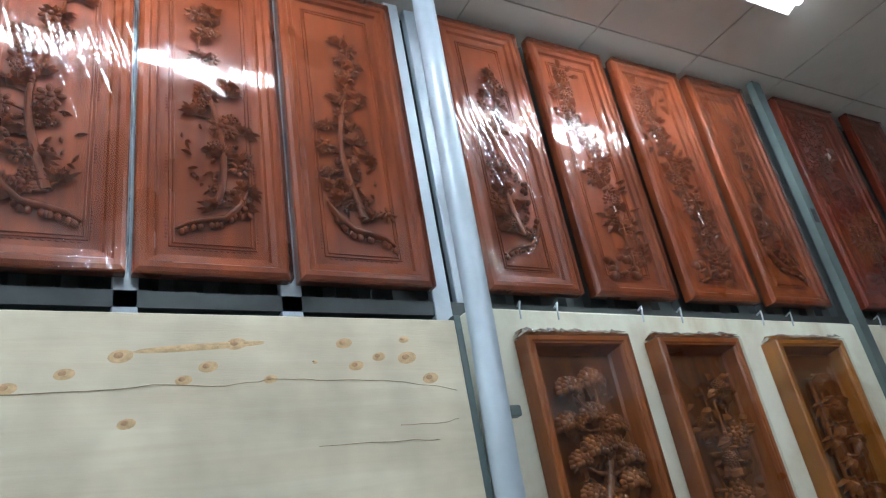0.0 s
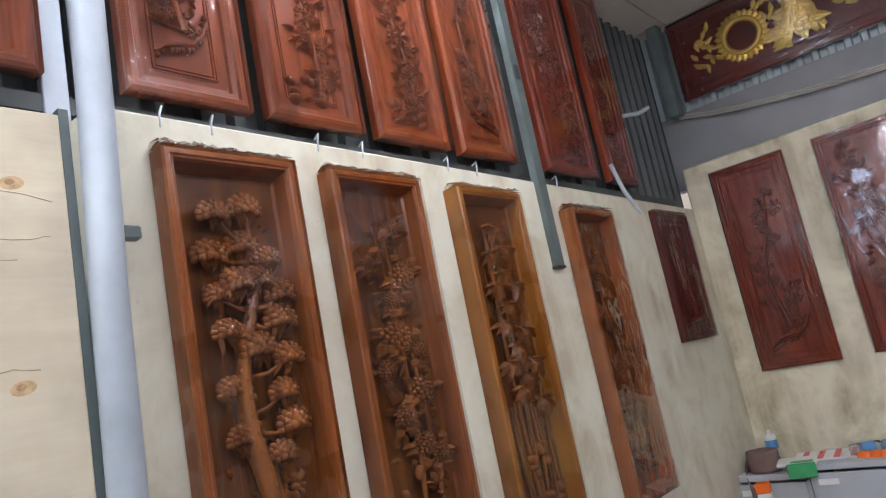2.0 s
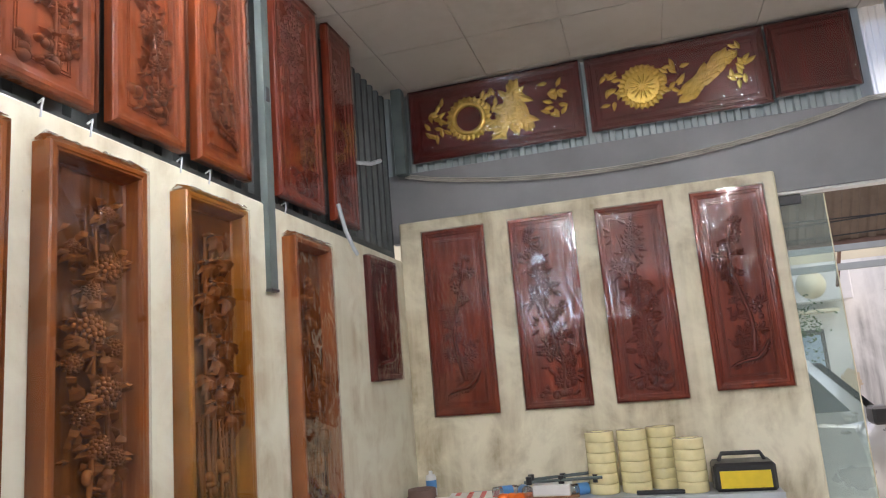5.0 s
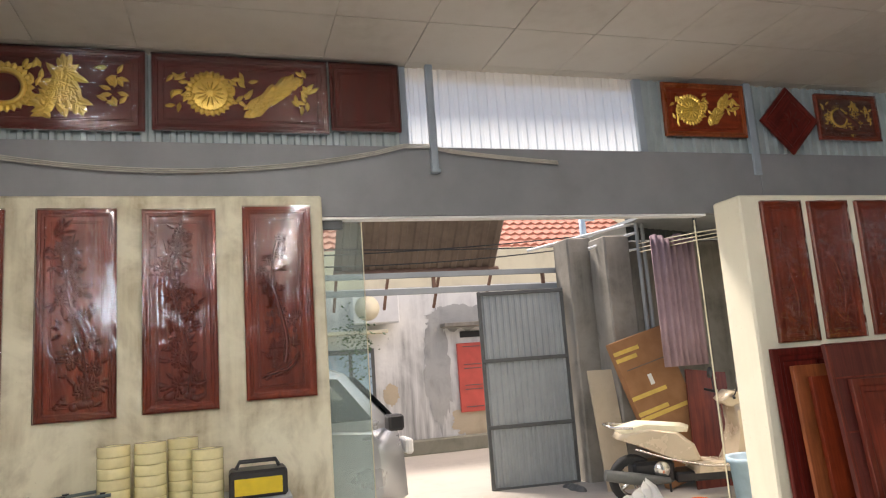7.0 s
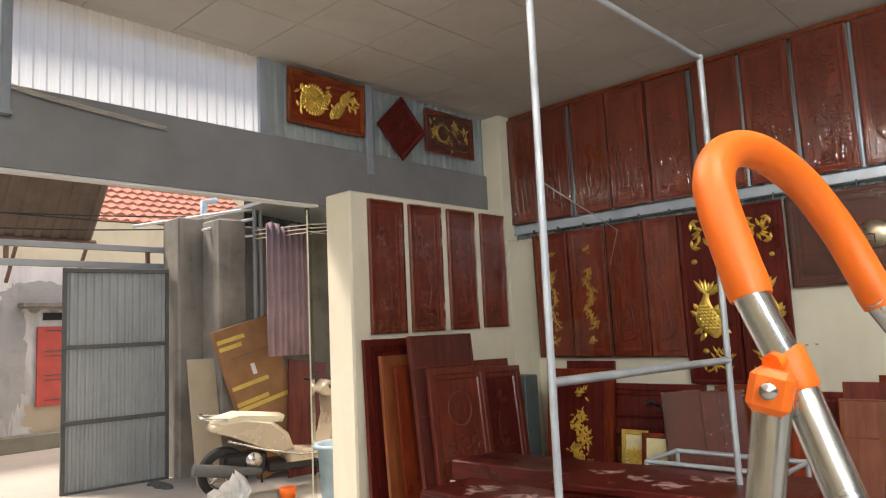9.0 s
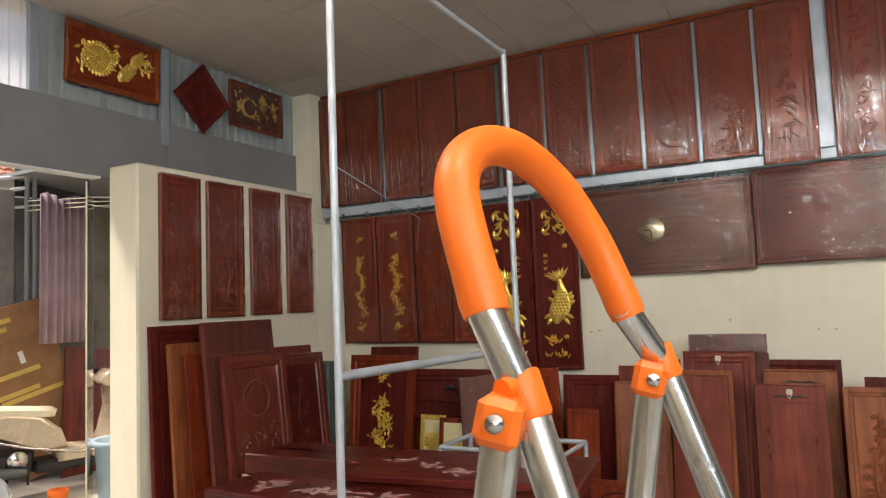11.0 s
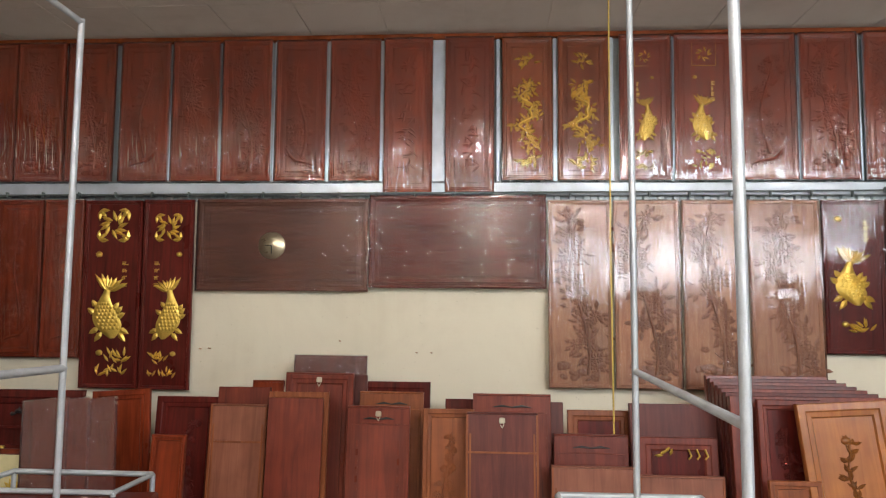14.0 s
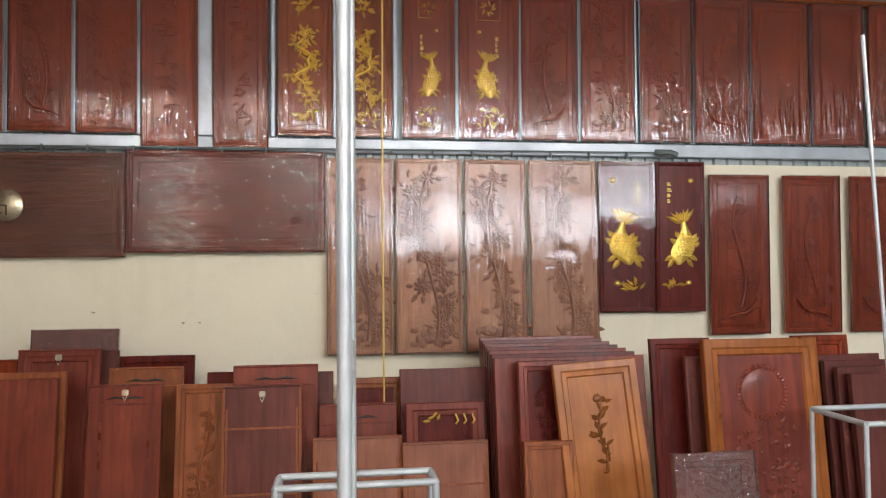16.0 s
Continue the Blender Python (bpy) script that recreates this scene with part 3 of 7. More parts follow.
# ---- lamps ----
def tube_lamp(m, glow_mat):
    t = thing("tube_lamp", "white fluorescent tube lamp on the ceiling", "lamp", m, "ceiling tubes")
    part("fitting", Geo().box(-0.61, 0.61, -0.02, 0.02, -0.03, 0.0, 0.004).add([(-0.61, -0.075, -0.06), (0.61, -0.075, -0.06), (0.61, 0, -0.03), (-0.61, 0, -0.03), (-0.61, 0.075, -0.06), (0.61, 0.075, -0.06)], [(0, 1, 2, 3), (3, 2, 5, 4)]), WHITE, t)
    part("tube", Geo().tube([(-0.585, 0, -0.06), (0.585, 0, -0.06)], 0.014, 10), glow_mat, t, "glowing tube")
    return t


# north row, dimmed for balance; the two at x < 0 are unseen
old = tube_lamp(pose(0.25, 1.27, CEIL), TUBE_DIM)
for x in (2.2, -1.9, -4.2):
    copy_thing(old, pose(x, 1.28, CEIL))
# unseen row of tubes added as fill light and to catch in the films
lamp = tube_lamp(pose(0.1, -1.0, CEIL), TUBE_GLOW)
for x in (2.3, -2.1, -4.3):
    copy_thing(lamp, pose(x, -1.0, CEIL))


# ---- carvings ----
def carve_pine(g, w, h, y, hi, rnd):
    """Undercut high relief: a scaly winding trunk, cloud-shaped needle pads on twigs, blooms and rocks below."""
    pts = [(w * (0.13 * math.sin(5.4 * t + 2.2) + 0.10 * t - 0.07), y - hi * 0.45, h * (0.24 + 0.56 * t)) for t in (i / 15 for i in range(16))]
    g.tube(pts, [w * (0.11 - 0.0045 * t) for t in range(16)], 10)
    for i in range(15):
        for k in range(5):
            a = pts[i]
            g.ball(a[0] + w * (-0.07 + 0.035 * k + 0.017 * (i % 2)), a[1] - w * (0.100 - 0.0042 * i - 0.02 * abs(k - 2)), a[2] + h * 0.018 * (k % 2), w * 0.026, w * 0.012, w * 0.034, 0.0, 6, 4)
    spots = [(-0.20, 0.90), (0.10, 0.92), (-0.26, 0.81), (0.02, 0.83), (0.22, 0.80), (-0.24, 0.72), (-0.06, 0.745), (0.13, 0.75), (0.30, 0.72), (-0.22, 0.64), (0.26, 0.66), (0.02, 0.60), (0.28, 0.575), (0.20, 0.50), (-0.22, 0.52), (-0.20, 0.42), (0.24, 0.43), (0.10, 0.37)]
    for cx, cz in spots:
        q = rnd.uniform(1.2, 1.6)
        cx, cz = w * 1.15 * cx, h * cz
        p = pts[max(0, min(15, int((cz / h - 0.24) / 0.56 * 15)))]
        lift = y - hi * rnd.uniform(0.45, 0.75)
        g.tube([p, ((p[0] + cx) / 2, lift, (p[2] + cz) / 2 - 0.012), (cx, lift, cz)], [w * 0.03, w * 0.022, w * 0.014], 7)
        for r, m_, b_, f in ((0.098, 10, 0.030, 0.0), (0.060, 7, 0.034, 0.16), (0.022, 3, 0.036, 0.26)):
            for k in range(m_):
                a = -0.3 + 3.75 * k / (m_ - 1)
                g.ball(cx + math.cos(a) * w * r * q, lift - hi * f, cz + math.sin(a) * w * r * 0.8 * q, w * b_ * q * rnd.uniform(0.9, 1.15), hi * rnd.uniform(0.16, 0.26), w * b_ * 0.85 * q, a, 7, 5)
        for k in range(5):
            g.leaf(cx + w * rnd.uniform(-0.1, 0.1), cz - w * 0.01, w * rnd.uniform(0.08, 0.2), w * 0.035, rnd.uniform(-2.2, -0.9), hi * 0.4, lift + hi * 0.1)
    for k in range(60):
        x, z = w * rnd.uniform(-0.36, 0.36), h * rnd.uniform(0.06, 0.9)
        g.leaf(x, z, w * rnd.uniform(0.06, 0.14), w * 0.045, rnd.uniform(0, 6.28), hi * 0.35, y)
    for cx, cz in ((-0.10, 0.25), (0.20, 0.30), (0.06, 0.21), (0.26, 0.20), (-0.02, 0.14), (0.20, 0.12), (-0.22, 0.19)):
        cx, cz, r = w * cx, h * cz, w * rnd.uniform(0.08, 0.12)
        for k in range(9):
            a = 0.7 * k
            g.ball(cx + math.cos(a) * r, y - hi * 0.4, cz + math.sin(a) * r * 0.8, r * 0.5, hi * 0.24, r * 0.26, a, 7, 4)
        g.ball(cx, y - hi * 0.55, cz, r * 0.45, hi * 0.3, r * 0.4, 0, 8, 5)
        for k in range(5):
            g.leaf(cx, cz, w * rnd.uniform(0.16, 0.27), w * 0.07, rnd.uniform(0, 6.28), hi * 0.7, y - hi * 0.15)
    carve_rocks(g, w, h, y, hi, rnd)


def carve_mums(g, w, h, y, hi, rnd):
    """Undercut high relief: beaded round blooms with curled leaves on rising stems, mounds below."""
    stems = [[(w * (x0 + 0.10 * math.sin(3.5 * t + k)), y - hi * 0.4, h * (0.1 + 0.8 * t)) for t in (i / 9 for i in range(10))] for k, x0 in enumerate((-0.08, 0.12))]
    for st in stems:
        g.tube(st, [w * 0.035 - w * 0.0022 * i for i in range(10)], 7)
    for cx, cz, q in ((0.16, 0.90, 0.6), (-0.24, 0.80, 0.5), (0.18, 0.76, 1.1), (-0.02, 0.70, 0.6), (-0.04, 0.60, 1.25), (0.24, 0.56, 0.7), (-0.22, 0.52, 0.75), (0.16, 0.45, 1.15), (-0.12, 0.40, 0.8), (0.06, 0.32, 0.9), (0.26, 0.29, 0.7)):
        cx, cz, r = w * cx * 1.15, h * cz, w * 0.17 * q
        for k in range(34):
            d, a = r * math.sqrt(k / 33), 2.4 * k
            g.ball(cx + math.cos(a) * d, y - hi * (0.75 - 0.35 * (d / r) ** 2), cz + math.sin(a) * d * 0.8, r * 0.17, hi * 0.16, r * 0.15, a, 6, 4)
        for k in range(8):
            a = rnd.uniform(0, 6.28)
            g.leaf(cx + math.cos(a) * r * 0.9, cz + math.sin(a) * r * 0.75, w * rnd.uniform(0.12, 0.2), w * 0.085, a + rnd.uniform(-0.4, 0.4), hi * 0.7, y - hi * 0.2)
    for k in range(12):
        x, z = w * rnd.uniform(-0.32, 0.32), h * rnd.uniform(0.36, 0.88)
        g.tube([(x, y - hi * 0.2, z), (x + w * 0.03, y - hi * 0.5, z + h * 0.03), (x + w * rnd.uniform(-0.02, 0.08), y - hi * 0.3, z + h * 0.065)], [w * 0.014, w * 0.016, w * 0.006], 6)
    for k in range(26):
        g.ball(w * rnd.uniform(-0.3, 0.32), y - hi * rnd.uniform(0.2, 0.4), h * rnd.uniform(0.06, 0.27), w * rnd.uniform(0.03, 0.085), hi * 0.3, w * rnd.uniform(0.02, 0.06), rnd.uniform(0, 3), 9, 6)
    for k in range(90):
        g.leaf(w * rnd.uniform(-0.34, 0.34), h * rnd.uniform(0.1, 0.9), w * rnd.uniform(0.08, 0.17), w * 0.06, rnd.uniform(0, 6.28), hi * 0.45, y - hi * 0.1)
    carve_rocks(g, w, h, y, hi, rnd)


def carve_rocks(g, w, h, y, hi, rnd):
    for i in range(16):
        g.dome(rnd.uniform(-0.36, 0.36) * w, h * rnd.uniform(0.02, 0.1), w * rnd.uniform(0.05, 0.13), w * rnd.uniform(0.03, 0.09), hi * rnd.uniform(0.4, 1.0), y, rnd.uniform(-0.5, 0.5), 9, 3)


def carve_flower(g, w, h, y, hi, rnd):
    """Climbing stems with round many-petalled flowers, buds and leaves."""
    stem = [(w * 0.16 * math.sin(5 * i / 10 + 1), y - hi * 0.2, h * (0.05 + 0.86 * i / 10)) for i in range(11)]
    g.tube(stem, [w * 0.03] * 5 + [w * 0.018] * 6, 6)
    for i in range(22):
        t = 0.10 + 0.86 * i / 22
        p = stem[min(10, int(t * 10))]
        cx, cz = p[0] + w * rnd.uniform(-0.22, 0.22), h * t
        r = w * rnd.uniform(0.09, 0.15)
        g.tube([p, (cx, y - hi * 0.25, cz)], w * 0.014, 5)
        if i % 3 != 2:
            for ring, (rr, nn, hh) in enumerate(((r, 9, 0.5), (r * 0.65, 7, 0.8))):
                for k in range(nn):
                    a = 2 * math.pi * k / nn + ring * 0.4
                    g.dome(cx + math.cos(a) * rr * 0.75, cz + math.sin(a) * rr * 0.75, rr * 0.42, rr * 0.27, hi * hh, y, a, 7, 2)
            g.dome(cx, cz, r * 0.35, r * 0.35, hi, y, 0, 8, 3)
        for k in range(6):
            a = rnd.uniform(0, 6.28)
            g.leaf(cx + math.cos(a) * r, cz + math.sin(a) * r, w * rnd.uniform(0.14, 0.24), w * 0.09, a, hi * 0.8, y)
    carve_rocks(g, w, h, y, hi, rnd)


def carve_bamboo(g, w, h, y, hi, rnd):
    """Close upright jointed canes below, with drooping fans of pointed leaves up a few tall stems."""
    for c in range(9):
        x = w * (-0.34 + 0.08 * c) + rnd.uniform(-0.006, 0.006)
        top = h * (rnd.uniform(0.36, 0.46) if c not in (2, 4) else 0.92)
        pts = [(x + w * 0.025 * math.sin(i * 0.5 + c), y - hi * 0.4, h * 0.05 + (top - h * 0.05) * i / 11) for i in range(12)]
        g.tube(pts, w * (0.020 if c not in (2, 4) else 0.028), 7)
        for p in pts[1:]:
            g.tube([(p[0], p[1], p[2] - 0.004), (p[0], p[1], p[2] + 0.004)], w * 0.034, 7)
    for cx, cz in ((-0.02, 0.93), (0.12, 0.86), (-0.14, 0.84), (0.04, 0.78), (-0.2, 0.74), (0.2, 0.74), (0.0, 0.68), (-0.16, 0.62), (0.16, 0.60), (0.02, 0.55), (-0.2, 0.50), (0.24, 0.50), (0.08, 0.46), (-0.06, 0.42), (0.28, 0.38)):
        cx, cz = w * cx, h * cz
        g.ball(cx, y - hi * 0.45, cz, w * 0.03, hi * 0.2, w * 0.03)
        for k in range(7):
            g.leaf(cx, cz, w * rnd.uniform(0.22, 0.34), w * 0.075, -1.57 + (k - 3) * 0.46 + rnd.uniform(-0.1, 0.1), hi * 0.6, y - hi * rnd.uniform(0.3, 0.5))
    for k in range(9):
        g.ball(w * rnd.uniform(-0.3, 0.32), y - hi * 0.35, h * rnd.uniform(0.05, 0.24), w * rnd.uniform(0.05, 0.1), hi * 0.45, w * rnd.uniform(0.05, 0.11), rnd.uniform(0, 3), 9, 6)
    carve_rocks(g, w, h, y, hi, rnd)


def carve_mixed(g, w, h, y, hi, rnd):
    """A gnarled branch rising from a rock ledge, with sprays of pointed leaves, blossoms and tufts standing proud."""
    ph, s = rnd.uniform(0, 3), rnd.choice((-1, 1))
    line = [(w * (0.13 * math.sin(5.5 * i / 13 + ph) + s * 0.05 * (i / 13 - 0.5)), y - hi * 0.35, h * (0.15 + 0.74 * i / 13)) for i in range(14)]
    g.tube(line, [w * (0.05 - 0.0028 * i) for i in range(14)], 8)
    for i in range(30):
        t = (i + rnd.random()) / 30
        p = line[min(13, int(t * 13))]
        reach = 0.30 - 0.13 * t
        cx, cz = max(-0.33 * w, min(0.33 * w, p[0] + w * rnd.uniform(-reach, reach))), p[2] + h * rnd.uniform(-0.02, 0.03)
        lift = y - hi * rnd.uniform(0.15, 0.5)
        g.tube([p, ((p[0] + cx) / 2, lift, (p[2] + cz) / 2 + w * 0.02), (cx, lift, cz)], [w * 0.018, w * 0.014, w * 0.008], 6)
        kind = i % 4
        if kind in (0, 2):
            lead = rnd.uniform(0.6, 2.5)
            for k in range(9):
                g.leaf(cx, cz, w * rnd.uniform(0.12, 0.20) * (1.15 - 0.3 * t), w * 0.05, lead + (k - 4) * 0.36, hi * rnd.uniform(0.5, 0.8), lift)
        elif kind == 1:
            r = w * rnd.uniform(0.06, 0.09)
            for k in range(7):
                a = 6.283 * k / 7
                g.ball(cx + math.cos(a) * r, lift - hi * 0.15, cz + math.sin(a) * r, r * 0.55, hi * 0.22, r * 0.36, a, 7, 4)
            g.ball(cx, lift - hi * 0.35, cz, r * 0.45, hi * 0.3, r * 0.45)
        else:
            for k in range(14):
                d, a = w * 0.085 * math.sqrt(k / 13), 2.4 * k
                g.ball(cx + math.cos(a) * d, lift - hi * 0.2, cz + math.sin(a) * d * 0.7, w * 0.022, hi * 0.25, w * 0.02, 0, 6, 4)
    ledge = [(-0.36 * s, 0.072), (-0.24 * s, 0.092), (-0.06 * s, 0.105), (0.1 * s, 0.112), (0.24 * s, 0.15), (0.34 * s, 0.205)]
    g.tube([(w * a, y - hi * 0.2, h * b) for a, b in ledge], [w * 0.03, w * 0.06, w * 0.065, w * 0.075, w * 0.08, w * 0.03], 10, True, False, 0.5)
    for i in range(14):
        a, b = ledge[i % 5], ledge[i % 5 + 1]
        t = rnd.random()
        g.ball(w * (a[0] + (b[0] - a[0]) * t), y - hi * 0.3, h * (a[1] + (b[1] - a[1]) * t) - w * 0.06, w * 0.035, hi * 0.4, w * 0.045, 0, 7, 5)
    for i in range(26):
        z = rnd.uniform(0.15, 0.38)
        g.ball(s * w * rnd.uniform(-0.05, 0.34), y - hi * rnd.uniform(0.1, 0.4), h * z, w * rnd.uniform(0.02, 0.06), hi * rnd.uniform(0.3, 0.6), w * rnd.uniform(0.02, 0.05), rnd.uniform(0, 3), 8, 5)
    for i in range(30):
        g.leaf(w * rnd.uniform(-0.3, 0.3), h * rnd.uniform(0.14, 0.42), w * rnd.uniform(0.06, 0.13), w * 0.04, rnd.uniform(0, 3.14), hi * 0.5, y - hi * 0.1)


def carve_strokes(g, w, h, y, hi, rnd):
    """A column of plain bar strokes."""
    for row in range(5):
        cz = h * (0.86 - 0.17 * row)
        for k in range(11):
            a = rnd.choice((0, 0.1, 1.57, 1.4, 0.8, -0.7))
            x, z, q = w * rnd.uniform(-0.2, 0.2), cz + h * rnd.uniform(-0.06, 0.06), w * rnd.uniform(0.06, 0.16)
            dx, dz = math.cos(a) * q, math.sin(a) * q
            g.tube([(x - dx, y, z - dz), (x, y - hi * 0.3, z + 0.004), (x + dx, y, z + dz)], [w * 0.02, w * 0.032, w * 0.012], 6)


def gild_scroll(mk, w, h, y, hi, rnd):
    """A winding gold ribbon with leafy sprigs, a crest above and a cluster below."""
    g = mk("gold_scroll")
    pts = [(w * (0.15 * math.sin(13 * i / 40 + 0.5) + 0.07 * math.sin(31 * i / 40)) * (1.15 - 0.4 * i / 40), y - hi * 0.3, h * (0.2 + 0.5 * i / 40)) for i in range(41)]
    g.tube(pts, [w * (0.03 + 0.045 * math.sin(math.pi * i / 40)) for i in range(41)], 8, True, False, 0.5)
    for p in pts:
        for k in range(4):
            g.leaf(p[0] + w * rnd.uniform(-0.2, 0.2), p[2], w * rnd.uniform(0.10, 0.2), w * 0.07, rnd.uniform(0, 6.28), hi * 1.2, y)
    for nm, cz, r, k in (("gold_crest", 0.86, 0.16, 12), ("gold_cluster", 0.10, 0.22, 16)):
        g = mk(nm)
        for i in range(k):
            g.leaf(rnd.uniform(-r, r) * w, h * cz + rnd.uniform(-r, r) * w * 0.6, w * 0.2, w * 0.075, rnd.uniform(0, 6.28), hi * 1.2, y)


def gild_drop(mk, w, h, y, hi, rnd, flip=1, crest=True):
    """A curved gold drop with fan-shaped ends, dots and small sprigs."""
    g = mk("gold_drop")
    z0, span, n = (0.25, 0.27, 15) if crest else (0.30, 0.30, 15)
    body = [(flip * w * (0.10 * math.sin(3.6 * i / 14 - 0.9) + 0.03), h * (z0 + span * i / 14)) for i in range(n)]
    width = [0.05, 0.13, 0.20, 0.25, 0.28, 0.285, 0.275, 0.255, 0.225, 0.19, 0.155, 0.12, 0.09, 0.075, 0.07]
    rows = []
    for f, d in ((-1, 0.1), (-0.75, 0.9), (0, 1.35), (0.75, 0.9), (1, 0.1)):
        rows += [(x + f * w * q, y - hi * d, z) for (x, z), q in zip(body, width)]
    g.add(rows, [(r * n + i, r * n + i + 1, (r + 1) * n + i + 1, (r + 1) * n + i) for r in range(4) for i in range(n - 1)], True)
    for i in range(3, 11):
        for k in range(-2, 3):
            x, z = body[i]
            f = (k + 0.5 * (i % 2)) / 3.2
            g.dome(x + f * w * width[i], z, w * 0.035, h * 0.011, hi * 0.35, y - hi * (1.3 - 0.7 * f * f), 0, 6, 2)
    tip = body[-1]
    for k in range(-3, 4):
        g.leaf(tip[0], tip[1] - h * 0.012, w * (0.30 + 0.05 * abs(k)), w * 0.11, 1.57 + flip * 0.25 + k * 0.3, hi * 1.1, y)
    for q, sd, a, ln in ((2, 1, -0.9, 0.26), (2, -1, -2.2, 0.26), (3, 1, -0.5, 0.24), (3, -1, -2.65, 0.24), (6, 1, 0.5, 0.2), (7, 1, 0.8, 0.22), (8, 1, 1.0, 0.2), (7, -1, 2.5, 0.2), (9, -1, 2.2, 0.18)):
        g.leaf(body[q][0] + sd * w * width[q] * 0.8, body[q][1], w * ln, w * 0.12, a, hi * 1.1, y)
    for cx, cz in ((0.28 * flip, 0.72 if crest else 0.90), (0.2 * flip, 0.17)):
        mk("gold_dot").dome(w * cx, h * cz, w * 0.075, w * 0.06, hi, y)
    g = mk("gold_sprig")
    for k in range(11):
        g.leaf(-flip * w * 0.16 + rnd.uniform(-0.16, 0.16) * w, h * 0.13 + rnd.uniform(-0.02, 0.03) * h, w * 0.2, w * 0.06, rnd.uniform(0, 3.1), hi, y)
    if crest:
        g = mk("gold_sprig")
        for k in range(12):
            g.leaf(rnd.uniform(-0.35, 0.3) * w, h * 0.05 + rnd.uniform(-0.015, 0.02) * h, w * 0.18, w * 0.06, rnd.uniform(0, 3.1), hi, y)
    g = mk("gold_stroke_bars")
    for i in range(4):
        z = h * ((0.66 if crest else 0.86) - 0.04 * i)
        for k in range(3):
            g.box(-flip * w * 0.26 - w * 0.05, -flip * w * 0.26 + w * rnd.uniform(0.0, 0.07), y - hi * 0.5, y, z + k * 0.010, z + k * 0.010 + 0.005)


def gild_corners(mk, w, h, y, hi, z0, s):
    """Four gold corner sprigs round a square with a knot in it."""
    for sx in (-1, 1):
        for sz in (0, 1):
            g = mk("gold_corner")
            for k in range(3):
                g.leaf(sx * s, z0 + sz * 2 * s, s * 0.7, s * 0.3, (math.pi if sx > 0 else 0) + (1 if (sx > 0) == (sz > 0) else -1) * 0.78 * k, hi, y)
    g = mk("gold_knot")
    for k in range(11):
        a = 2.4 * k
        g.leaf(math.cos(a) * s * 0.3, z0 + s + math.sin(a) * s * 0.3, s * 0.8, s * 0.28, a + 1, hi * 1.2, y)


def gild_wide(mk, w, h, y, hi, rnd, kind):
    """Gold on a lengthwise board: a toothed disc and a mound of leaves, or a disc and a plume."""
    cx = -w * 0.16 if kind == 0 else -w * 0.2
    r = h * 0.34
    cz = h * 0.5
    g = mk("gold_disc")
    for k in range(26):
        a = 6.283 * k / 26
        g.leaf(cx + math.cos(a) * r * 0.72, cz + math.sin(a) * r * 0.72, r * 0.4, r * 0.3, a, hi, y)
    if kind == 0:
        g.tube([(cx + math.cos(6.283 * k / 24) * r * 0.72, y, cz + math.sin(6.283 * k / 24) * r * 0.72) for k in range(24)], r * 0.13, 6, False, True)
    else:
        g.dome(cx, cz, r * 0.8, r * 0.8, hi * 0.7, y, 0, 20, 3)
        for k in range(14):
            a = 6.283 * k / 14
            g.leaf(cx, cz, r * 0.7, r * 0.14, a, hi * 1.3, y)
    bx = w * 0.13
    g = mk("gold_plume")
    for i in range(90):
        t = rnd.random()
        if kind == 0:
            x, z = bx + w * 0.12 * (1 - t) * rnd.uniform(-1, 1), h * (0.16 + 0.66 * t)
        else:
            x, z = bx + w * (0.24 * t - 0.1) + rnd.uniform(-0.03, 0.03) * w, h * (0.18 + 0.5 * t) + rnd.uniform(-0.07, 0.07) * h
        g.leaf(x, z, h * rnd.uniform(0.14, 0.3), h * 0.12, rnd.uniform(0, 6.28) if kind == 0 else 0.75 + rnd.uniform(-0.4, 0.4), hi, y)
    for x0, sp in ((-0.37, 0.05), (-0.02, 0.06), (0.38, 0.05)):
        g = mk("gold_sprig")
        for i in range(16):
            g.leaf(w * x0 + rnd.uniform(-sp, sp) * w, h * (0.55 + rnd.uniform(-0.3, 0.3)), h * 0.17, h * 0.075, rnd.uniform(0, 6.28), hi * 0.9, y)


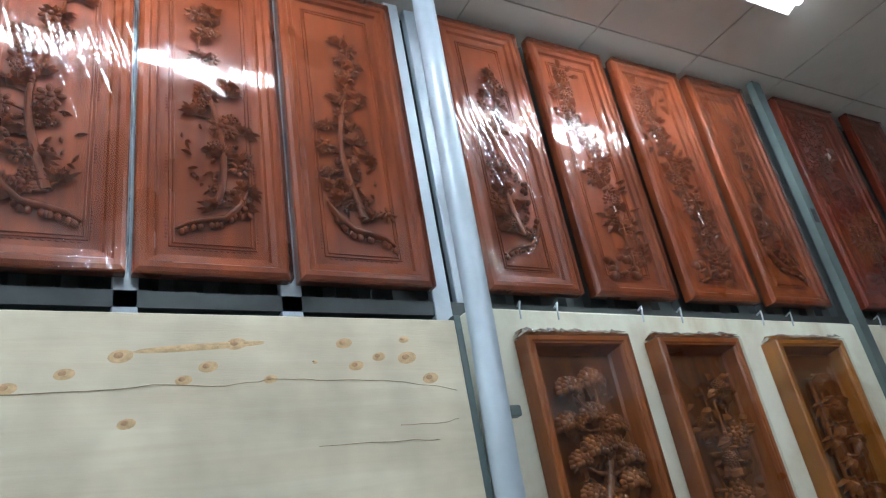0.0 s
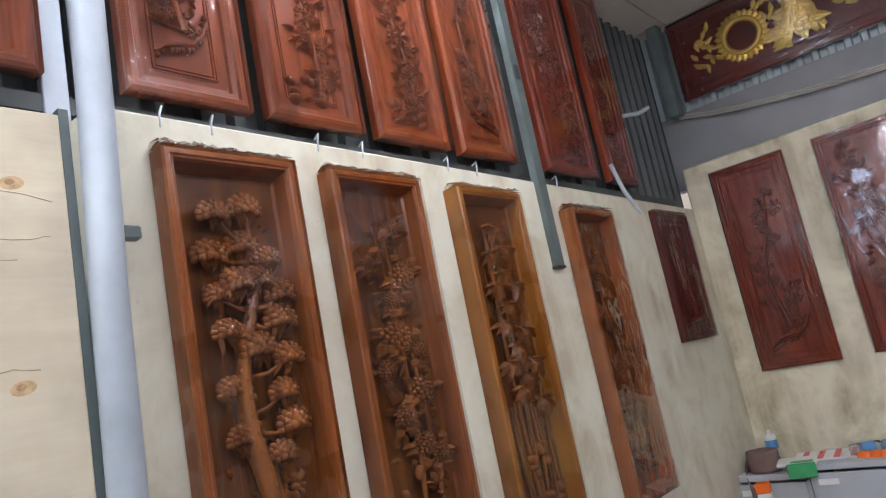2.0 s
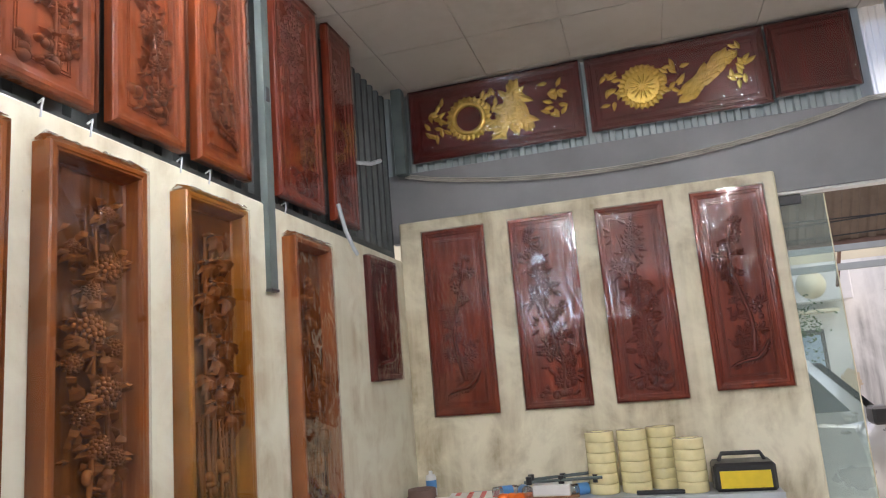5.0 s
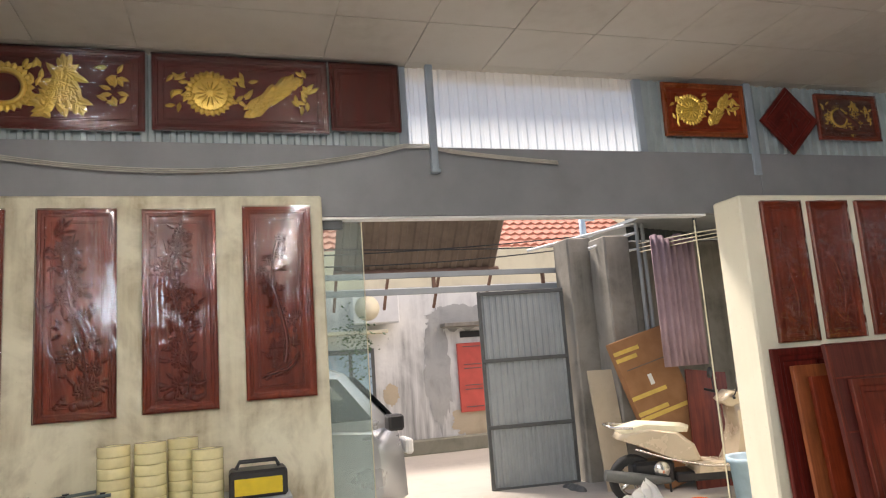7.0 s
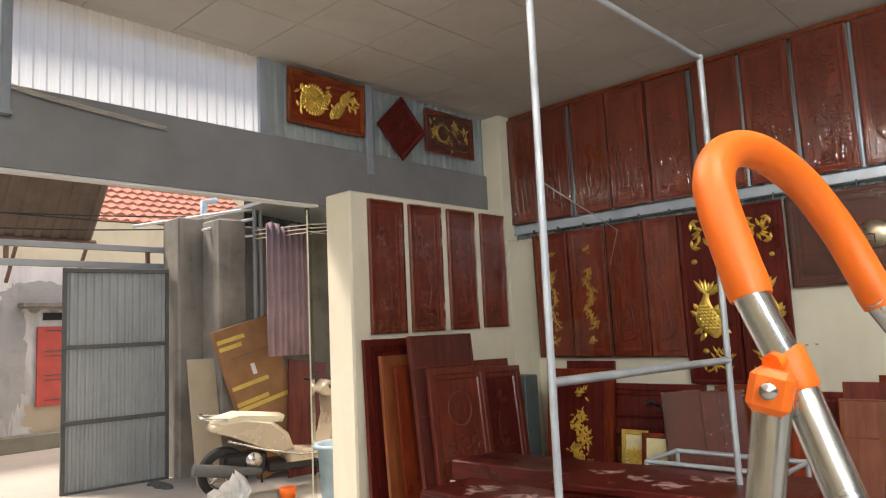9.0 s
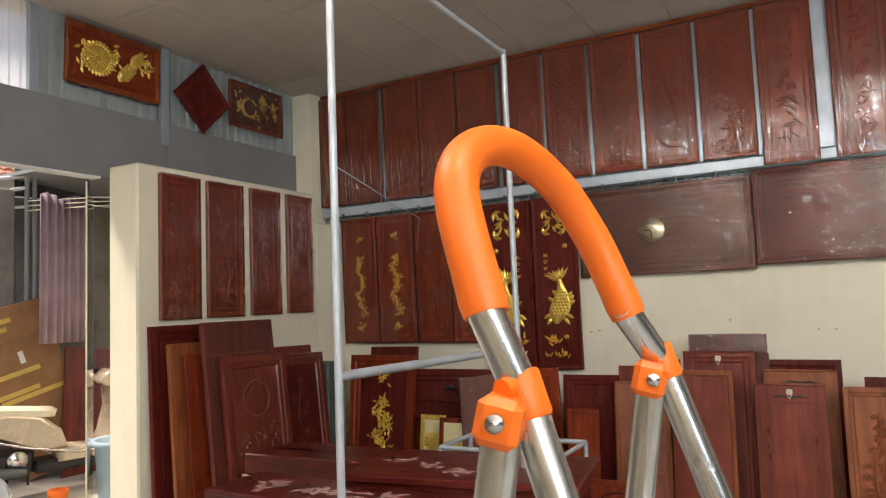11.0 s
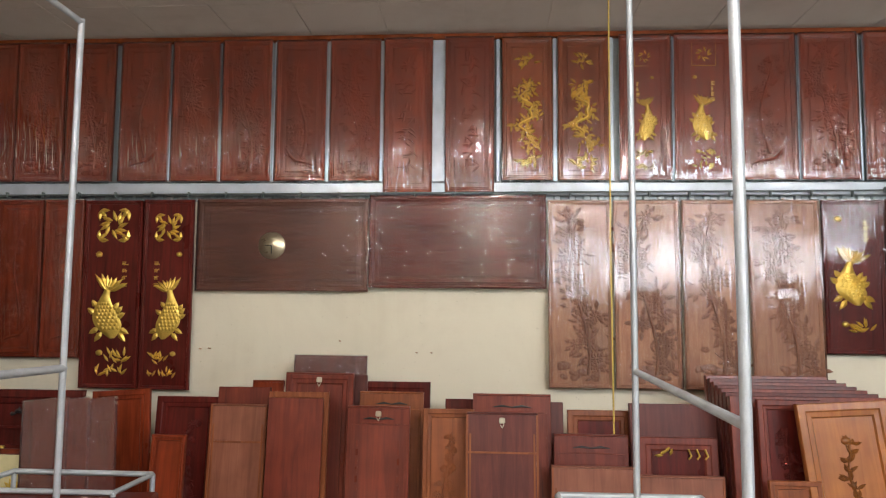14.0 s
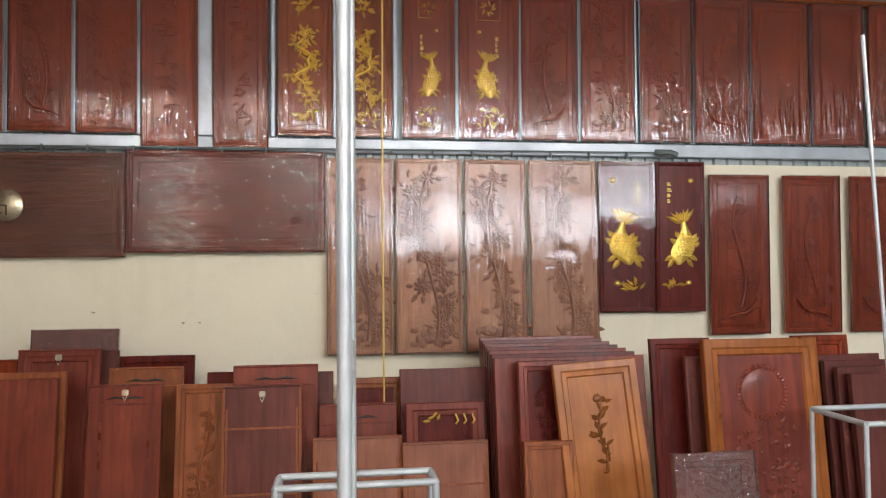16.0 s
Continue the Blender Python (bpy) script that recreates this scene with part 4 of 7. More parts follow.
# ---- panels ----
def carved_panel(w, h, d, frame_mat, field_mat, carver=None, seed=1, carve_mat=None, gilder=None, film=None, label="", border=0.05, hi=0.014, group="", deep=False, bead=True, category="wall panel", name="carved_panel", loose=0.004, fret=False):
    """A framed wooden board standing on z = 0, its back on y = 0, its face towards -y."""
    rnd = random.Random(seed)
    t = thing(name, label, category, None, group)
    if deep:
        prof = [(0, 0), (0, d - 0.006), (0.004, d), (0.016, d), (0.02, d - 0.004), (0.026, d - 0.003), (0.031, d - 0.012), (0.04, 0.02), (0.046, 0.012)]
        fy, fi = 0.012, 0.046
    else:
        b = border
        prof = [(0, 0), (0, d * 0.7), (0.004, d * 0.85), (b * 0.22, d), (b * 0.45, d), (b * 0.55, d * 0.82), (b * 0.8, d * 0.74), (b * 0.88, d * 0.52), (b, d * 0.48)]
        fy, fi = d * 0.48, b
    part("frame", Geo().rings(w, h, prof), frame_mat, t)
    f = Geo().add([(-w / 2 + fi, -fy, fi), (w / 2 - fi, -fy, fi), (w / 2 - fi, -fy, h - fi), (-w / 2 + fi, -fy, h - fi)], [(0, 1, 2, 3)])
    if bead and not deep:
        for q in (fi + 0.022, fi + 0.032):
            o = len(f.v)
            ring = Geo().rings(w, h, [(q, fy), (q + 0.0015, fy + 0.004), (q + 0.0045, fy + 0.004), (q + 0.006, fy)], False)
            f.add(ring.v, ring.f)
    part("field_board", f, field_mat, t)
    if fret:
        g = Geo()
        for sd in (-1, 1):
            for gz in (0.1, 0.28, 0.46, 0.64, 0.82):
                for k in range(6):
                    g.dome(sd * (w / 2 - fi - 0.018), h * gz + 0.011 * k, 0.005, 0.0034, 0.002, -fy, 0.4 * (k % 2), 6, 2)
        for gz in (fi + 0.018, h - fi - 0.018):
            for k in range(14):
                g.dome((k - 6.5) * (w - 2 * fi) * 0.055, gz, 0.007, 0.003, 0.002, -fy, 0, 6, 2)
        part("border_fret", g, BURNT_RED, t)["kind"] = "stuff"
    if carver:
        g = Geo()
        carver(g, w - 2 * fi, h - 2 * fi, 0.0, hi, rnd)
        part("carving", g, carve_mat or field_mat, t, "", pose(0, -fy, fi))
    if gilder:
        made = []

        def mk(nm):
            made.append((nm, Geo()))
            return made[-1][1]

        gilder(mk, w - 2 * fi, h - 2 * fi, 0.0, hi, rnd)
        for nm, g in made:
            part(nm, g, GOLD, t, "raised gold ornament", pose(0, -fy, fi))
    if film:
        e = loose
        g = Geo()
        a = -d - e
        g.add([(-w / 2 - e, 0, -e), (w / 2 + e, 0, -e), (w / 2 + e, 0, h + e), (-w / 2 - e, 0, h + e), (-w / 2 - e, a, -e), (w / 2 + e, a, -e), (w / 2 + e, a, h + e), (-w / 2 - e, a, h + e)],
              [(4, 5, 6, 7), (0, 1, 5, 4), (1, 2, 6, 5), (2, 3, 7, 6), (3, 0, 4, 7)])
        wrap = part("plastic_wrap", g, film, t, "clear stretch film with shiny folds")
        wrap.visible_shadow = False
        if deep:
            g, n = Geo(), 40
            vs = []
            for i in range(n + 1):
                x = -w / 2 + w * i / n
                for q in range(4):
                    vs.append((x + rnd.uniform(-0.003, 0.003), -0.004 - d * 0.33 * q + rnd.uniform(-0.006, 0.006), h + e + 0.004 + (0.016 if q in (1, 2) else 0.002) * rnd.uniform(0.2, 1.3)))
            g.add(vs, [(i * 4 + q, i * 4 + q + 1, i * 4 + q + 5, i * 4 + q + 4) for i in range(n) for q in range(3)])
            part("bunched_film", g, FILM_BUNCHED, t, "bunched whitish film along the top edge")
    return t


def place(t, m):
    t.matrix_basis = m
    return t


# upper row over the deep panels: carved, glossy, wrapped
xs = [(-0.11, 0.295), (0.31, 0.70), (0.725, 1.13), (1.33, 1.69), (1.76, 2.135), (2.215, 2.60), (2.675, 3.06), (3.31, 3.80), (3.94, 4.28)]
tops = [3.58, 3.58, 3.58, 3.60, 3.61, 3.62, 3.63, 3.64, 3.66]
styles = [carve_mixed, carve_mixed, carve_mixed, carve_mixed, carve_flower, carve_flower, carve_mixed, carve_flower, carve_mixed]
for i, ((a, b), top, st) in enumerate(zip(xs, tops, styles)):
    dark = i > 6
    place(carved_panel(b - a, top - 2.475, 0.045, WOOD_RED if dark else WOOD_ORANGE, WOOD_RED if dark else WOOD_ORANGE, st, 20 + i, BURNT_RED if dark else SHADED_ORANGE, None, FILM_V if i % 3 else FILM_D,
          "dark red carved wooden panel in stretch film" if dark else "glossy orange-brown carved wooden panel in stretch film", 0.06, 0.024, "upper carved panels", False, fret=True), on_a((a + b) / 2, 2.475, 1.868))
for a in (-0.97, -0.54):
    place(carved_panel(0.40, 1.1, 0.045, WOOD_ORANGE, WOOD_ORANGE, carve_mixed, int(60 - a * 10), None, None, FILM_V, "glossy orange-brown carved wooden panel in stretch film", 0.06, 0.024, "upper carved panels"), on_a(a + 0.2, 2.475, 1.868))

# four deep boxed panels
for i, (a, b, z0, z1, st, fm) in enumerate(((1.33, 1.71, 1.06, 2.28, carve_pine, WOOD_HONEY), (1.85, 2.23, 1.04, 2.28, carve_mums, WOOD_HONEY), (2.44, 2.835, 1.005, 2.28, carve_bamboo, WOOD_AMBER), (3.245, 3.63, 0.965, 2.255, carve_mixed, WOOD_HONEY))):
    place(carved_panel(b - a, z1 - z0, 0.07, fm, WOOD_FIELD, st, 40 + i, WOOD_CARVE, None, FILM_HAZY if i == 3 else FILM_CLEAR, "deep honey-brown framed panel with high carving, film-wrapped", 0.05, 0.052, "deep carved panels", True), on_a((a + b) / 2, z0, 1.772 + 0.012 * ((a + b) / 2 - 1.3)))
place(carved_panel(0.48, 0.75, 0.04, WOOD_MAROON, WOOD_MAROON, carve_mixed, 50, None, None, FILM_V, "small dark red carved panel in crinkled film", 0.04, 0.012), on_a(4.52, 1.57, 1.825))

# four panels on the cream half wall
for i, (y0, y1, z0, z1, st) in enumerate(((1.23, 1.67, 1.305, 2.565, carve_mixed), (0.625, 1.06, 1.312, 2.565, carve_flower), (0.048, 0.482, 1.316, 2.558, carve_flower), (-0.547, -0.115, 1.347, 2.575, carve_mixed))):
    place(carved_panel(y1 - y0, z1 - z0, 0.03, WOOD_RED, WOOD_RED, st, 70 + i, BURNT_RED, None, FILM_D if i < 2 else FILM_V, "red-brown carved panel in stretch film on the half wall", 0.05, 0.012, "half wall panels"), on_b((y0 + y1) / 2, z0, 5.038))

# boards over the beam
for i, (y0, y1, z0, z1, kind) in enumerate(((0.475, 1.73, 3.11, 3.655, 0), (-0.72, 0.435, 3.125, 3.65, 1))):
    place(carved_panel(y1 - y0, z1 - z0, 0.03, WOOD_MAROON_X, WOOD_MAROON_X, None, 80 + i, None, lambda mk, w, h, y, hi, rnd, k=kind: gild_wide(mk, w, h, y, hi, rnd, k), FILM_X, "long dark red board with raised gold leaf ornament, wrapped", 0.045, 0.012, "gilded boards"), on_b((y0 + y1) / 2, z0, 5.168))
place(carved_panel(0.5, 0.5, 0.03, WOOD_MAROON, WOOD_MAROON, None, 83, None, None, FILM_D, "plain dark red board in crinkled film", 0.04), on_b(-0.985, 3.15, 5.168))
place(carved_panel(0.80, 0.455, 0.03, WOOD_ORANGE, WOOD_RED_X, None, 84, None, lambda mk, w, h, y, hi, rnd: gild_wide(mk, w, h, y, hi, rnd, 1), None, "orange-framed red board with gold leaf ornament", 0.045, 0.012), pose(5.165, -3.845, 3.18, 0, 0, -90) @ pose(0, 0, 0.0, 2) )
place(carved_panel(0.68, 0.42, 0.03, WOOD_RED_X, WOOD_BROWN, carve_mixed, 85, None, lambda mk, w, h, y, hi, rnd: gild_wide(mk, w, h, y, hi, rnd, 0), FILM_X, "brown board with faded gold carving in film", 0.04, 0.01), on_b(-5.35, 3.18, 5.168))
diamond = thing("diamond_plaque", "dark red wooden diamond-shaped plaque", "plaque", pose(5.15, -4.69, 3.34, 0, 0, -90) @ pose(0, 0, 0, 0, 45, 0))
part("plaque", Geo().rings(0.43, 0.43, [(0, 0), (0, 0.022), (0.01, 0.03), (0.03, 0.03), (0.04, 0.02), (0.06, 0.02), (0.065, 0.024), (0.21, 0.026)]), WOOD_MAROON, diamond, "", pose(0, 0, -0.215))
part("rosette", (lambda g: [g.leaf(0, 0, 0.11, 0.05, k * 0.785, 0.008, -0.025) for k in range(8)] and g)(Geo()), WOOD_MAROON, diamond)

# four slim panels on the partition
for i, (y0, y1) in enumerate(((-4.28, -3.915), (-4.735, -4.36), (-5.18, -4.83), (-5.615, -5.28))):
    place(carved_panel(y1 - y0, 1.075 - 0.005 * i, 0.03, WOOD_RED, WOOD_RED, carve_mixed, 90 + i, None, None, FILM_HAZY, "slim dark red panel in shiny film on the partition", 0.04, 0.01, "partition panels"), on_b((y0 + y1) / 2, 1.46 + 0.005 * i, 4.768))

# upper row along the long wall
row = [(4.97, 4.65, 0), (4.64, 4.25, 0), (4.19, 3.82, 0), (3.80, 3.42, 1), (3.40, 3.02, 2), (2.96, 2.58, 0), (2.545, 2.18, 1), (2.145, 1.765, 2), (1.73, 1.34, 0), (1.305, 0.92, 1), (0.89, 0.52, 3), (0.42, 0.05, 3), (-0.01, -0.39, 4), (-0.43, -0.81, 4), (-0.885, -1.265, 5), (-1.29, -1.73, 6), (-1.755, -2.175, 0), (-2.205, -2.615, 1), (-2.665, -3.065, 2), (-3.095, -3.53, 0), (-3.565, -4.03, 7), (-4.07, -4.49, 7), (-4.55, -4.95, 0), (-4.99, -5.39, 1)]
for i, (a, b, s) in enumerate(row):
    z0 = {3: 2.425}.get(s, 2.515)
    kw = dict(label="red-brown carved wooden panel wrapped in film", border=0.04, hi=0.012, group="upper row panels")
    fm = WOOD_RED
    cv, gd = (carve_mixed, carve_flower, carve_flower, carve_strokes, None, None, None, None)[s], None
    if s == 3:
        kw["label"], fm = "dark red panel with carved strokes wrapped in film", WOOD_RED
    if s == 4:
        kw["label"], gd, fm = "orange-red panel with a winding gold scroll in film", gild_scroll, WOOD_ORANGE
    if s in (5, 6):
        kw["label"] = "red panel with a gold drop-shaped ornament in film"
        gd = lambda mk, w, h, y, hi, rnd, k=s: (gild_drop(mk, w * 0.66, h, y, hi, rnd, 1 if k == 5 else -1), [g.leaf(math.cos(2.4 * q) * w * 0.07, h * 0.82 + w * 0.2 + math.sin(2.4 * q) * w * 0.06, w * 0.13, w * 0.045, 2.4 * q + 1, hi, y) for g in [mk("gold_knot")] for q in range(8)], mk("gold_square").tube([(a * w * 0.24, y, h * 0.82 + w * 0.2 + b * w * 0.24) for a, b in ((-1, -1), (1, -1), (1, 1), (-1, 1))], 0.003, 5, False, True))
    place(carved_panel(a - b, 3.615 - z0, 0.03, fm, fm, cv, 100 + i, None, gd, FILM_G, **kw), on_c((a + b) / 2, z0, -6.096, 0.6 + (i % 4) * 0.35))

# lower row along the long wall
for i, (a, b, z0, z1, gd) in enumerate(((4.71, 4.33, 1.155, 2.365, 1), (4.31, 3.92, 1.155, 2.365, 1), (3.89, 3.53, 1.155, 2.365, 0), (3.515, 3.20, 1.155, 2.365, 0))):
    place(carved_panel(a - b, z1 - z0, 0.032, WOOD_RED, WOOD_RED, None if gd else carve_mixed, 130 + i, None, (lambda mk, w, h, y, hi, rnd: gild_scroll(mk, w * 0.6, h, y, hi, rnd)) if gd else None, FILM_HAZY if i % 2 else FILM_V, "red-brown panel with faded gold scroll in film" if gd else "red-brown carved panel in film", 0.04, 0.008, "lower row panels"), on_c((a + b) / 2, z0, -6.095, 1.2))
for i, (a, b, z0, z1) in enumerate(((3.19, 2.735, 0.93, 2.36), (2.725, 2.335, 0.925, 2.365), (-2.32, -2.75, 1.25, 2.36), (-2.76, -3.15, 1.245, 2.365))):
    fl = 1 if i % 2 else -1
    gd = lambda mk, w, h, y, hi, rnd, k=fl, q=i: (gild_drop(mk, w, h, y, hi, rnd, k, q < 2), gild_corners(mk, w, h, y, hi, h * 0.80, w * 0.30) if q < 2 else None)
    place(carved_panel(a - b, z1 - z0, 0.035, WOOD_MAROON, WOOD_MAROON, None, 140 + i, None, gd, FILM_V if i == 2 else None, "dark maroon lacquered panel with gold drop-shaped ornament", 0.035, 0.014, "gilded maroon panels", bead=False), on_c((a + b) / 2, z0, -6.095, 1.0))
for i, (a, b) in enumerate(((-0.35, -0.81), (-0.83, -1.30), (-1.325, -1.765), (-1.80, -2.30))):
    place(carved_panel(a - b, 1.375, 0.035, WOOD_LIGHT, WOOD_LIGHT, carve_flower, 150 + i, BURNT_PALE, None, FILM_PALE, "pale pinkish unfinished carved panel in hazy film", 0.03, 0.009, "pale carved panels", bead=False), on_c((a + b) / 2, 0.985, -6.095 + 0.028, -1.2))
for i, (a, b) in enumerate(((-3.19, -3.66), (-3.79, -4.25), (-4.35, -4.8))):
    place(carved_panel(a - b, 1.2, 0.03, WOOD_RED, WOOD_RED, carve_mixed, 160 + i, None, None, FILM_V, "red-brown carved panel in film hung by itself", 0.035, 0.008, "end panels"), on_c((a + b) / 2, 1.07, -6.095, 1.0))
clock = carved_panel(1.315, 0.70, 0.035, WOOD_BROWN, WOOD_BROWN, None, 170, None, None, FILM_X, "dark brown long board with a round brass clock, in film", 0.055, name="clock_board", category="clock")
place(clock, on_c(1.65, 1.672, -6.10, 0.8))
dial = part("clock_face", Geo().lathe([(0.0, 0.0), (0.098, 0.0), (0.104, 0.006), (0.1, 0.012), (0.0, 0.012)], 40, pose(-0.08, -0.017, 0.345, 90, 0, 0)), BRASS, clock, "round brushed brass dial")
part("clock_needle", Geo().box(-0.084, -0.076, -0.034, -0.031, 0.28, 0.345).box(-0.13, -0.08, -0.034, -0.031, 0.342, 0.349), BLACK, clock)
place(carved_panel(1.325, 0.70, 0.035, WOOD_MAROON_X, WOOD_MAROON_X, None, 171, None, None, FILM_X, "dark red long board under crinkled glossy film", 0.05), on_c(0.325, 1.70, -6.085, -1.2))


# ---- loose steelwork and the ladder ----
pipe = thing("steel_pipe", "blue-grey painted steel downpipe with a peeling edge", "pipe", pose(1.16, 1.70, 0))
part("pipe_tube", Geo().tube([(-0.008, 0, 0), (0.0, 0, 1.37), (0.009, 0, 1.94), (0.023, 0, 2.3), (0.054, 0.005, 3.66)], 0.038, 18), PIPE_PAINT, pipe)
part("bracket", Geo().box(0.03, 0.09, -0.01, 0.02, 2.045, 2.075, 0.004), STEEL_DARK, pipe)
ply = thing("plywood_sheet", "pale knotty plywood sheet standing against the wall", "plywood", pose(0, 1.725, 0))
part("sheet", Geo().box(-1.35, 1.115, 0, 0.018, 0, 2.325, 0.002), PLYWOOD, ply)
KNOT = plain("brown_knot", (0.55, 0.33, 0.16), 0.6, 0, 0.5, 90)
CRACK = plain("dark_grain_crack", (0.42, 0.31, 0.17), 0.7, 0, 0.4, 40)
RESIN = plain("ochre_resin_stain", (0.68, 0.47, 0.24), 0.6, 0, 0.35, 60)
for x, z, r in ((0.075, 2.16, 0.012), (0.174, 2.188, 0.012), (0.277, 2.226, 0.015), (0.404, 2.171, 0.011), (0.456, 2.201, 0.013), (0.519, 2.255, 0.014), (0.594, 2.17, 0.010), (0.782, 2.258, 0.013), (0.948, 2.269, 0.009), (0.808, 2.2, 0.012), (0.872, 2.223, 0.011), (1.009, 2.165, 0.014), (0.292, 2.081, 0.011), (0.704, 2.21, 0.004), (1.0, 1.76, 0.014), (0.95, 2.22, 0.016)):
    halo = part("knot_halo", Geo().dome(x + 0.004, z - 0.002, r * 1.7, r * 1.0, 0.0006, 0, 0.2, 14, 2), RESIN, ply, "ochre ring round a knot")
    part("knot", Geo().dome(x, z, r * 0.8, r * 0.55, 0.0012, 0, 0.2, 12, 2), KNOT, halo, "brown wood knot")
for dx, dz, ln, wd in ((0.0, 0.0, 0.14, 0.008), (-0.05, -0.006, 0.10, 0.006), (0.05, 0.007, 0.09, 0.005)):
    part("resin_streak", Geo().dome(0.45 + dx, 2.246 + dz, ln, wd, 0.0005, 0, 0.07, 20, 2), RESIN, ply, "ochre resin streak")
for run in (((0.0, 2.145), (0.217, 2.15), (0.345, 2.159), (0.497, 2.154), (0.594, 2.167), (0.707, 2.165), (0.881, 2.159), (1.006, 2.144), (1.11, 2.126)), ((0.911, 2.047), (1.037, 2.047), (1.089, 2.059)), ((0.7, 2.01), (0.946, 2.008), (1.033, 2.005)), ((0.7, 1.80), (0.924, 1.789), (0.99, 1.794), (1.051, 1.789)), ((0.7, 1.545), (0.899, 1.541), (0.954, 1.546), (1.023, 1.545))):
    rr = random.Random(int(run[0][1] * 100))
    pts = [(a[0] + (b[0] - a[0]) * k / 4, -0.0004, a[1] + (b[1] - a[1]) * k / 4 + rr.uniform(-0.002, 0.002)) for a, b in zip(run, run[1:]) for k in range(4)]
    part("crack", Geo().tube(pts, 0.0009, 5), CRACK, ply)
part("dark_backing_edge", Geo().box(1.115, 1.135, 0.0, 0.03, 0, 2.34), STEEL_DARK, ply)

chan = thing("steel_channel", "grey-green steel channel hanging over the deep panels", "channel", pose(3.125, 1.775, 2.0))
outline = [(-0.03, 0.035), (-0.03, 0.0), (0.03, 0.0), (0.03, 0.035), (0.026, 0.035), (0.026, 0.004), (-0.026, 0.004), (-0.026, 0.035)]
part("channel_body", Geo().add([(x, y, z) for z in (0.0, 1.66) for x, y in outline], [(i, (i + 1) % 8, 8 + (i + 1) % 8, 8 + i) for i in range(8)] + [(7, 6, 1, 0), (6, 5, 2, 1), (5, 4, 3, 2), (8, 9, 14, 15), (9, 10, 13, 14), (10, 11, 12, 13)]), STEEL_DARK, chan)
part("end_plate", Geo().box(-0.035, 0.035, -0.004, 0.04, -0.012, 0.0, 0.002), BLACK, chan)
part("bolt_slot", Geo().box(-0.014, 0.014, -0.003, -0.0005, 0.86, 0.93), BLACK, chan)
bk = thing("steel_bracket", "bent grey steel bracket below the panels", "bracket", pose(3.86, 1.78, 2.28))
part("arm", Geo().tube([(0, 0, 0.26), (0.06, -0.01, 0.12), (0.12, -0.03, 0.02), (0.16, -0.03, 0.0)], 0.012, 8), GALV, bk)
bk2 = thing("steel_bracket", "white pipe stub on the corrugated wall", "bracket", pose(4.40, 1.915, 2.95))
part("arm", Geo().tube([(0, 0, 0.0), (0.1, -0.1, 0.0), (0.22, -0.12, 0.05)], 0.014, 8), GALV, bk2)
hooks = thing("wire_hooks", "bent wire hooks over the wall edge", "hooks", pose(0, 1.755, 2.385))
for x in (1.36, 1.5, 1.85, 2.03, 2.45, 2.62, 3.2):
    part("hook", Geo().tube([(x, -0.004, -0.04), (x - 0.004, -0.012, -0.01), (x + 0.008, -0.005, 0.016), (x + 0.014, 0.02, 0.01)], 0.003, 6), GALV, hooks)

cab = Geo()
for k in range(3):
    cab.tube([(5.145 - 0.004 * k, 1.80 - 3.25 * i / 16, 3.04 - 0.013 * k - 0.19 * math.sin(math.pi * min(1, i / 15.0)) ** 0.8 + 0.02 * i / 16) for i in range(17)], 0.005, 7)
    cab.tube([(5.145 - 0.004 * k, -1.45 - 1.0 * i / 6, 3.05 - 0.012 * k - 0.10 * (i / 6) ** 0.7) for i in range(7)], 0.005, 7)
tagged(part("slung_cable", cab, plain("grey_beige_cable", (0.5, 0.47, 0.41), 0.5)), "grey-beige cables slung along the beam", "cable")


def steel_frame(name, label, bars, r=0.016, m=None, group="steel frames"):
    t = thing(name, label, "rack", m, group)
    for nm, a, b in bars:
        part(nm, Geo().tube([a, b], r, 4), GALV, t)
    return t


steel_frame("tall_rack", "tall galvanised square-tube rack frame, empty", [("post", (1.995, -2.365, 0), (1.99, -2.369, 2.86)), ("post", (1.985, -3.91, 0), (1.996, -3.904, 2.865)), ("rail", (1.99, -2.365, 2.85), (1.996, -3.904, 2.85)), ("rail", (1.995, -2.365, 1.27), (1.985, -3.91, 1.254))], 0.0175)
cord = part("hanging_wire", Geo().tube([(1.99, -2.37, 1.99), (2.5, -3.8, 1.98), (3.6, -5.6, 1.96)], 0.002, 5), GALV)
tagged(cord, "thin wire tied to the rack post", "wire")
steel_frame("tall_rack", "tall galvanised rack frame with a slanting brace", [("post", (-0.478, -2.5, 0), (-0.478, -2.5, CEIL)), ("rail", (-0.478, -2.5, 1.262), (-0.505, -3.81, 1.28))], 0.0145)
steel_frame("tall_rack_post", "slim galvanised rack post", [("post", (-0.505, -3.82, 0), (-0.505, -3.82, CEIL))], 0.014)
for nm, x0, x1, y0, y1, z in (("low_rack", -0.83, -0.21, -4.05, -3.89, 0.72), ("low_rack", 1.86, 2.62, -4.55, -4.15, 0.655), ("low_rack", -3.8, -2.95, -4.6, -4.2, 0.80)):
    bars = [("rail", (x0, y0, z), (x1, y0, z)), ("rail", (x0, y1, z), (x1, y1, z)), ("rail", (x0, y0, z), (x0, y1, z)), ("rail", (x1, y0, z), (x1, y1, z))]
    bars += [("leg", (x, y, 0), (x, y, z)) for x in (x0, x1) for y in (y0, y1)]
    steel_frame(nm, "low galvanised square-tube frame", bars, 0.015)
steel_frame("tall_rack_post", "slim galvanised post standing slightly aslant", [("post", (-3.10, -4.17, 0), (-2.97, -4.17, 2.68))], 0.012)
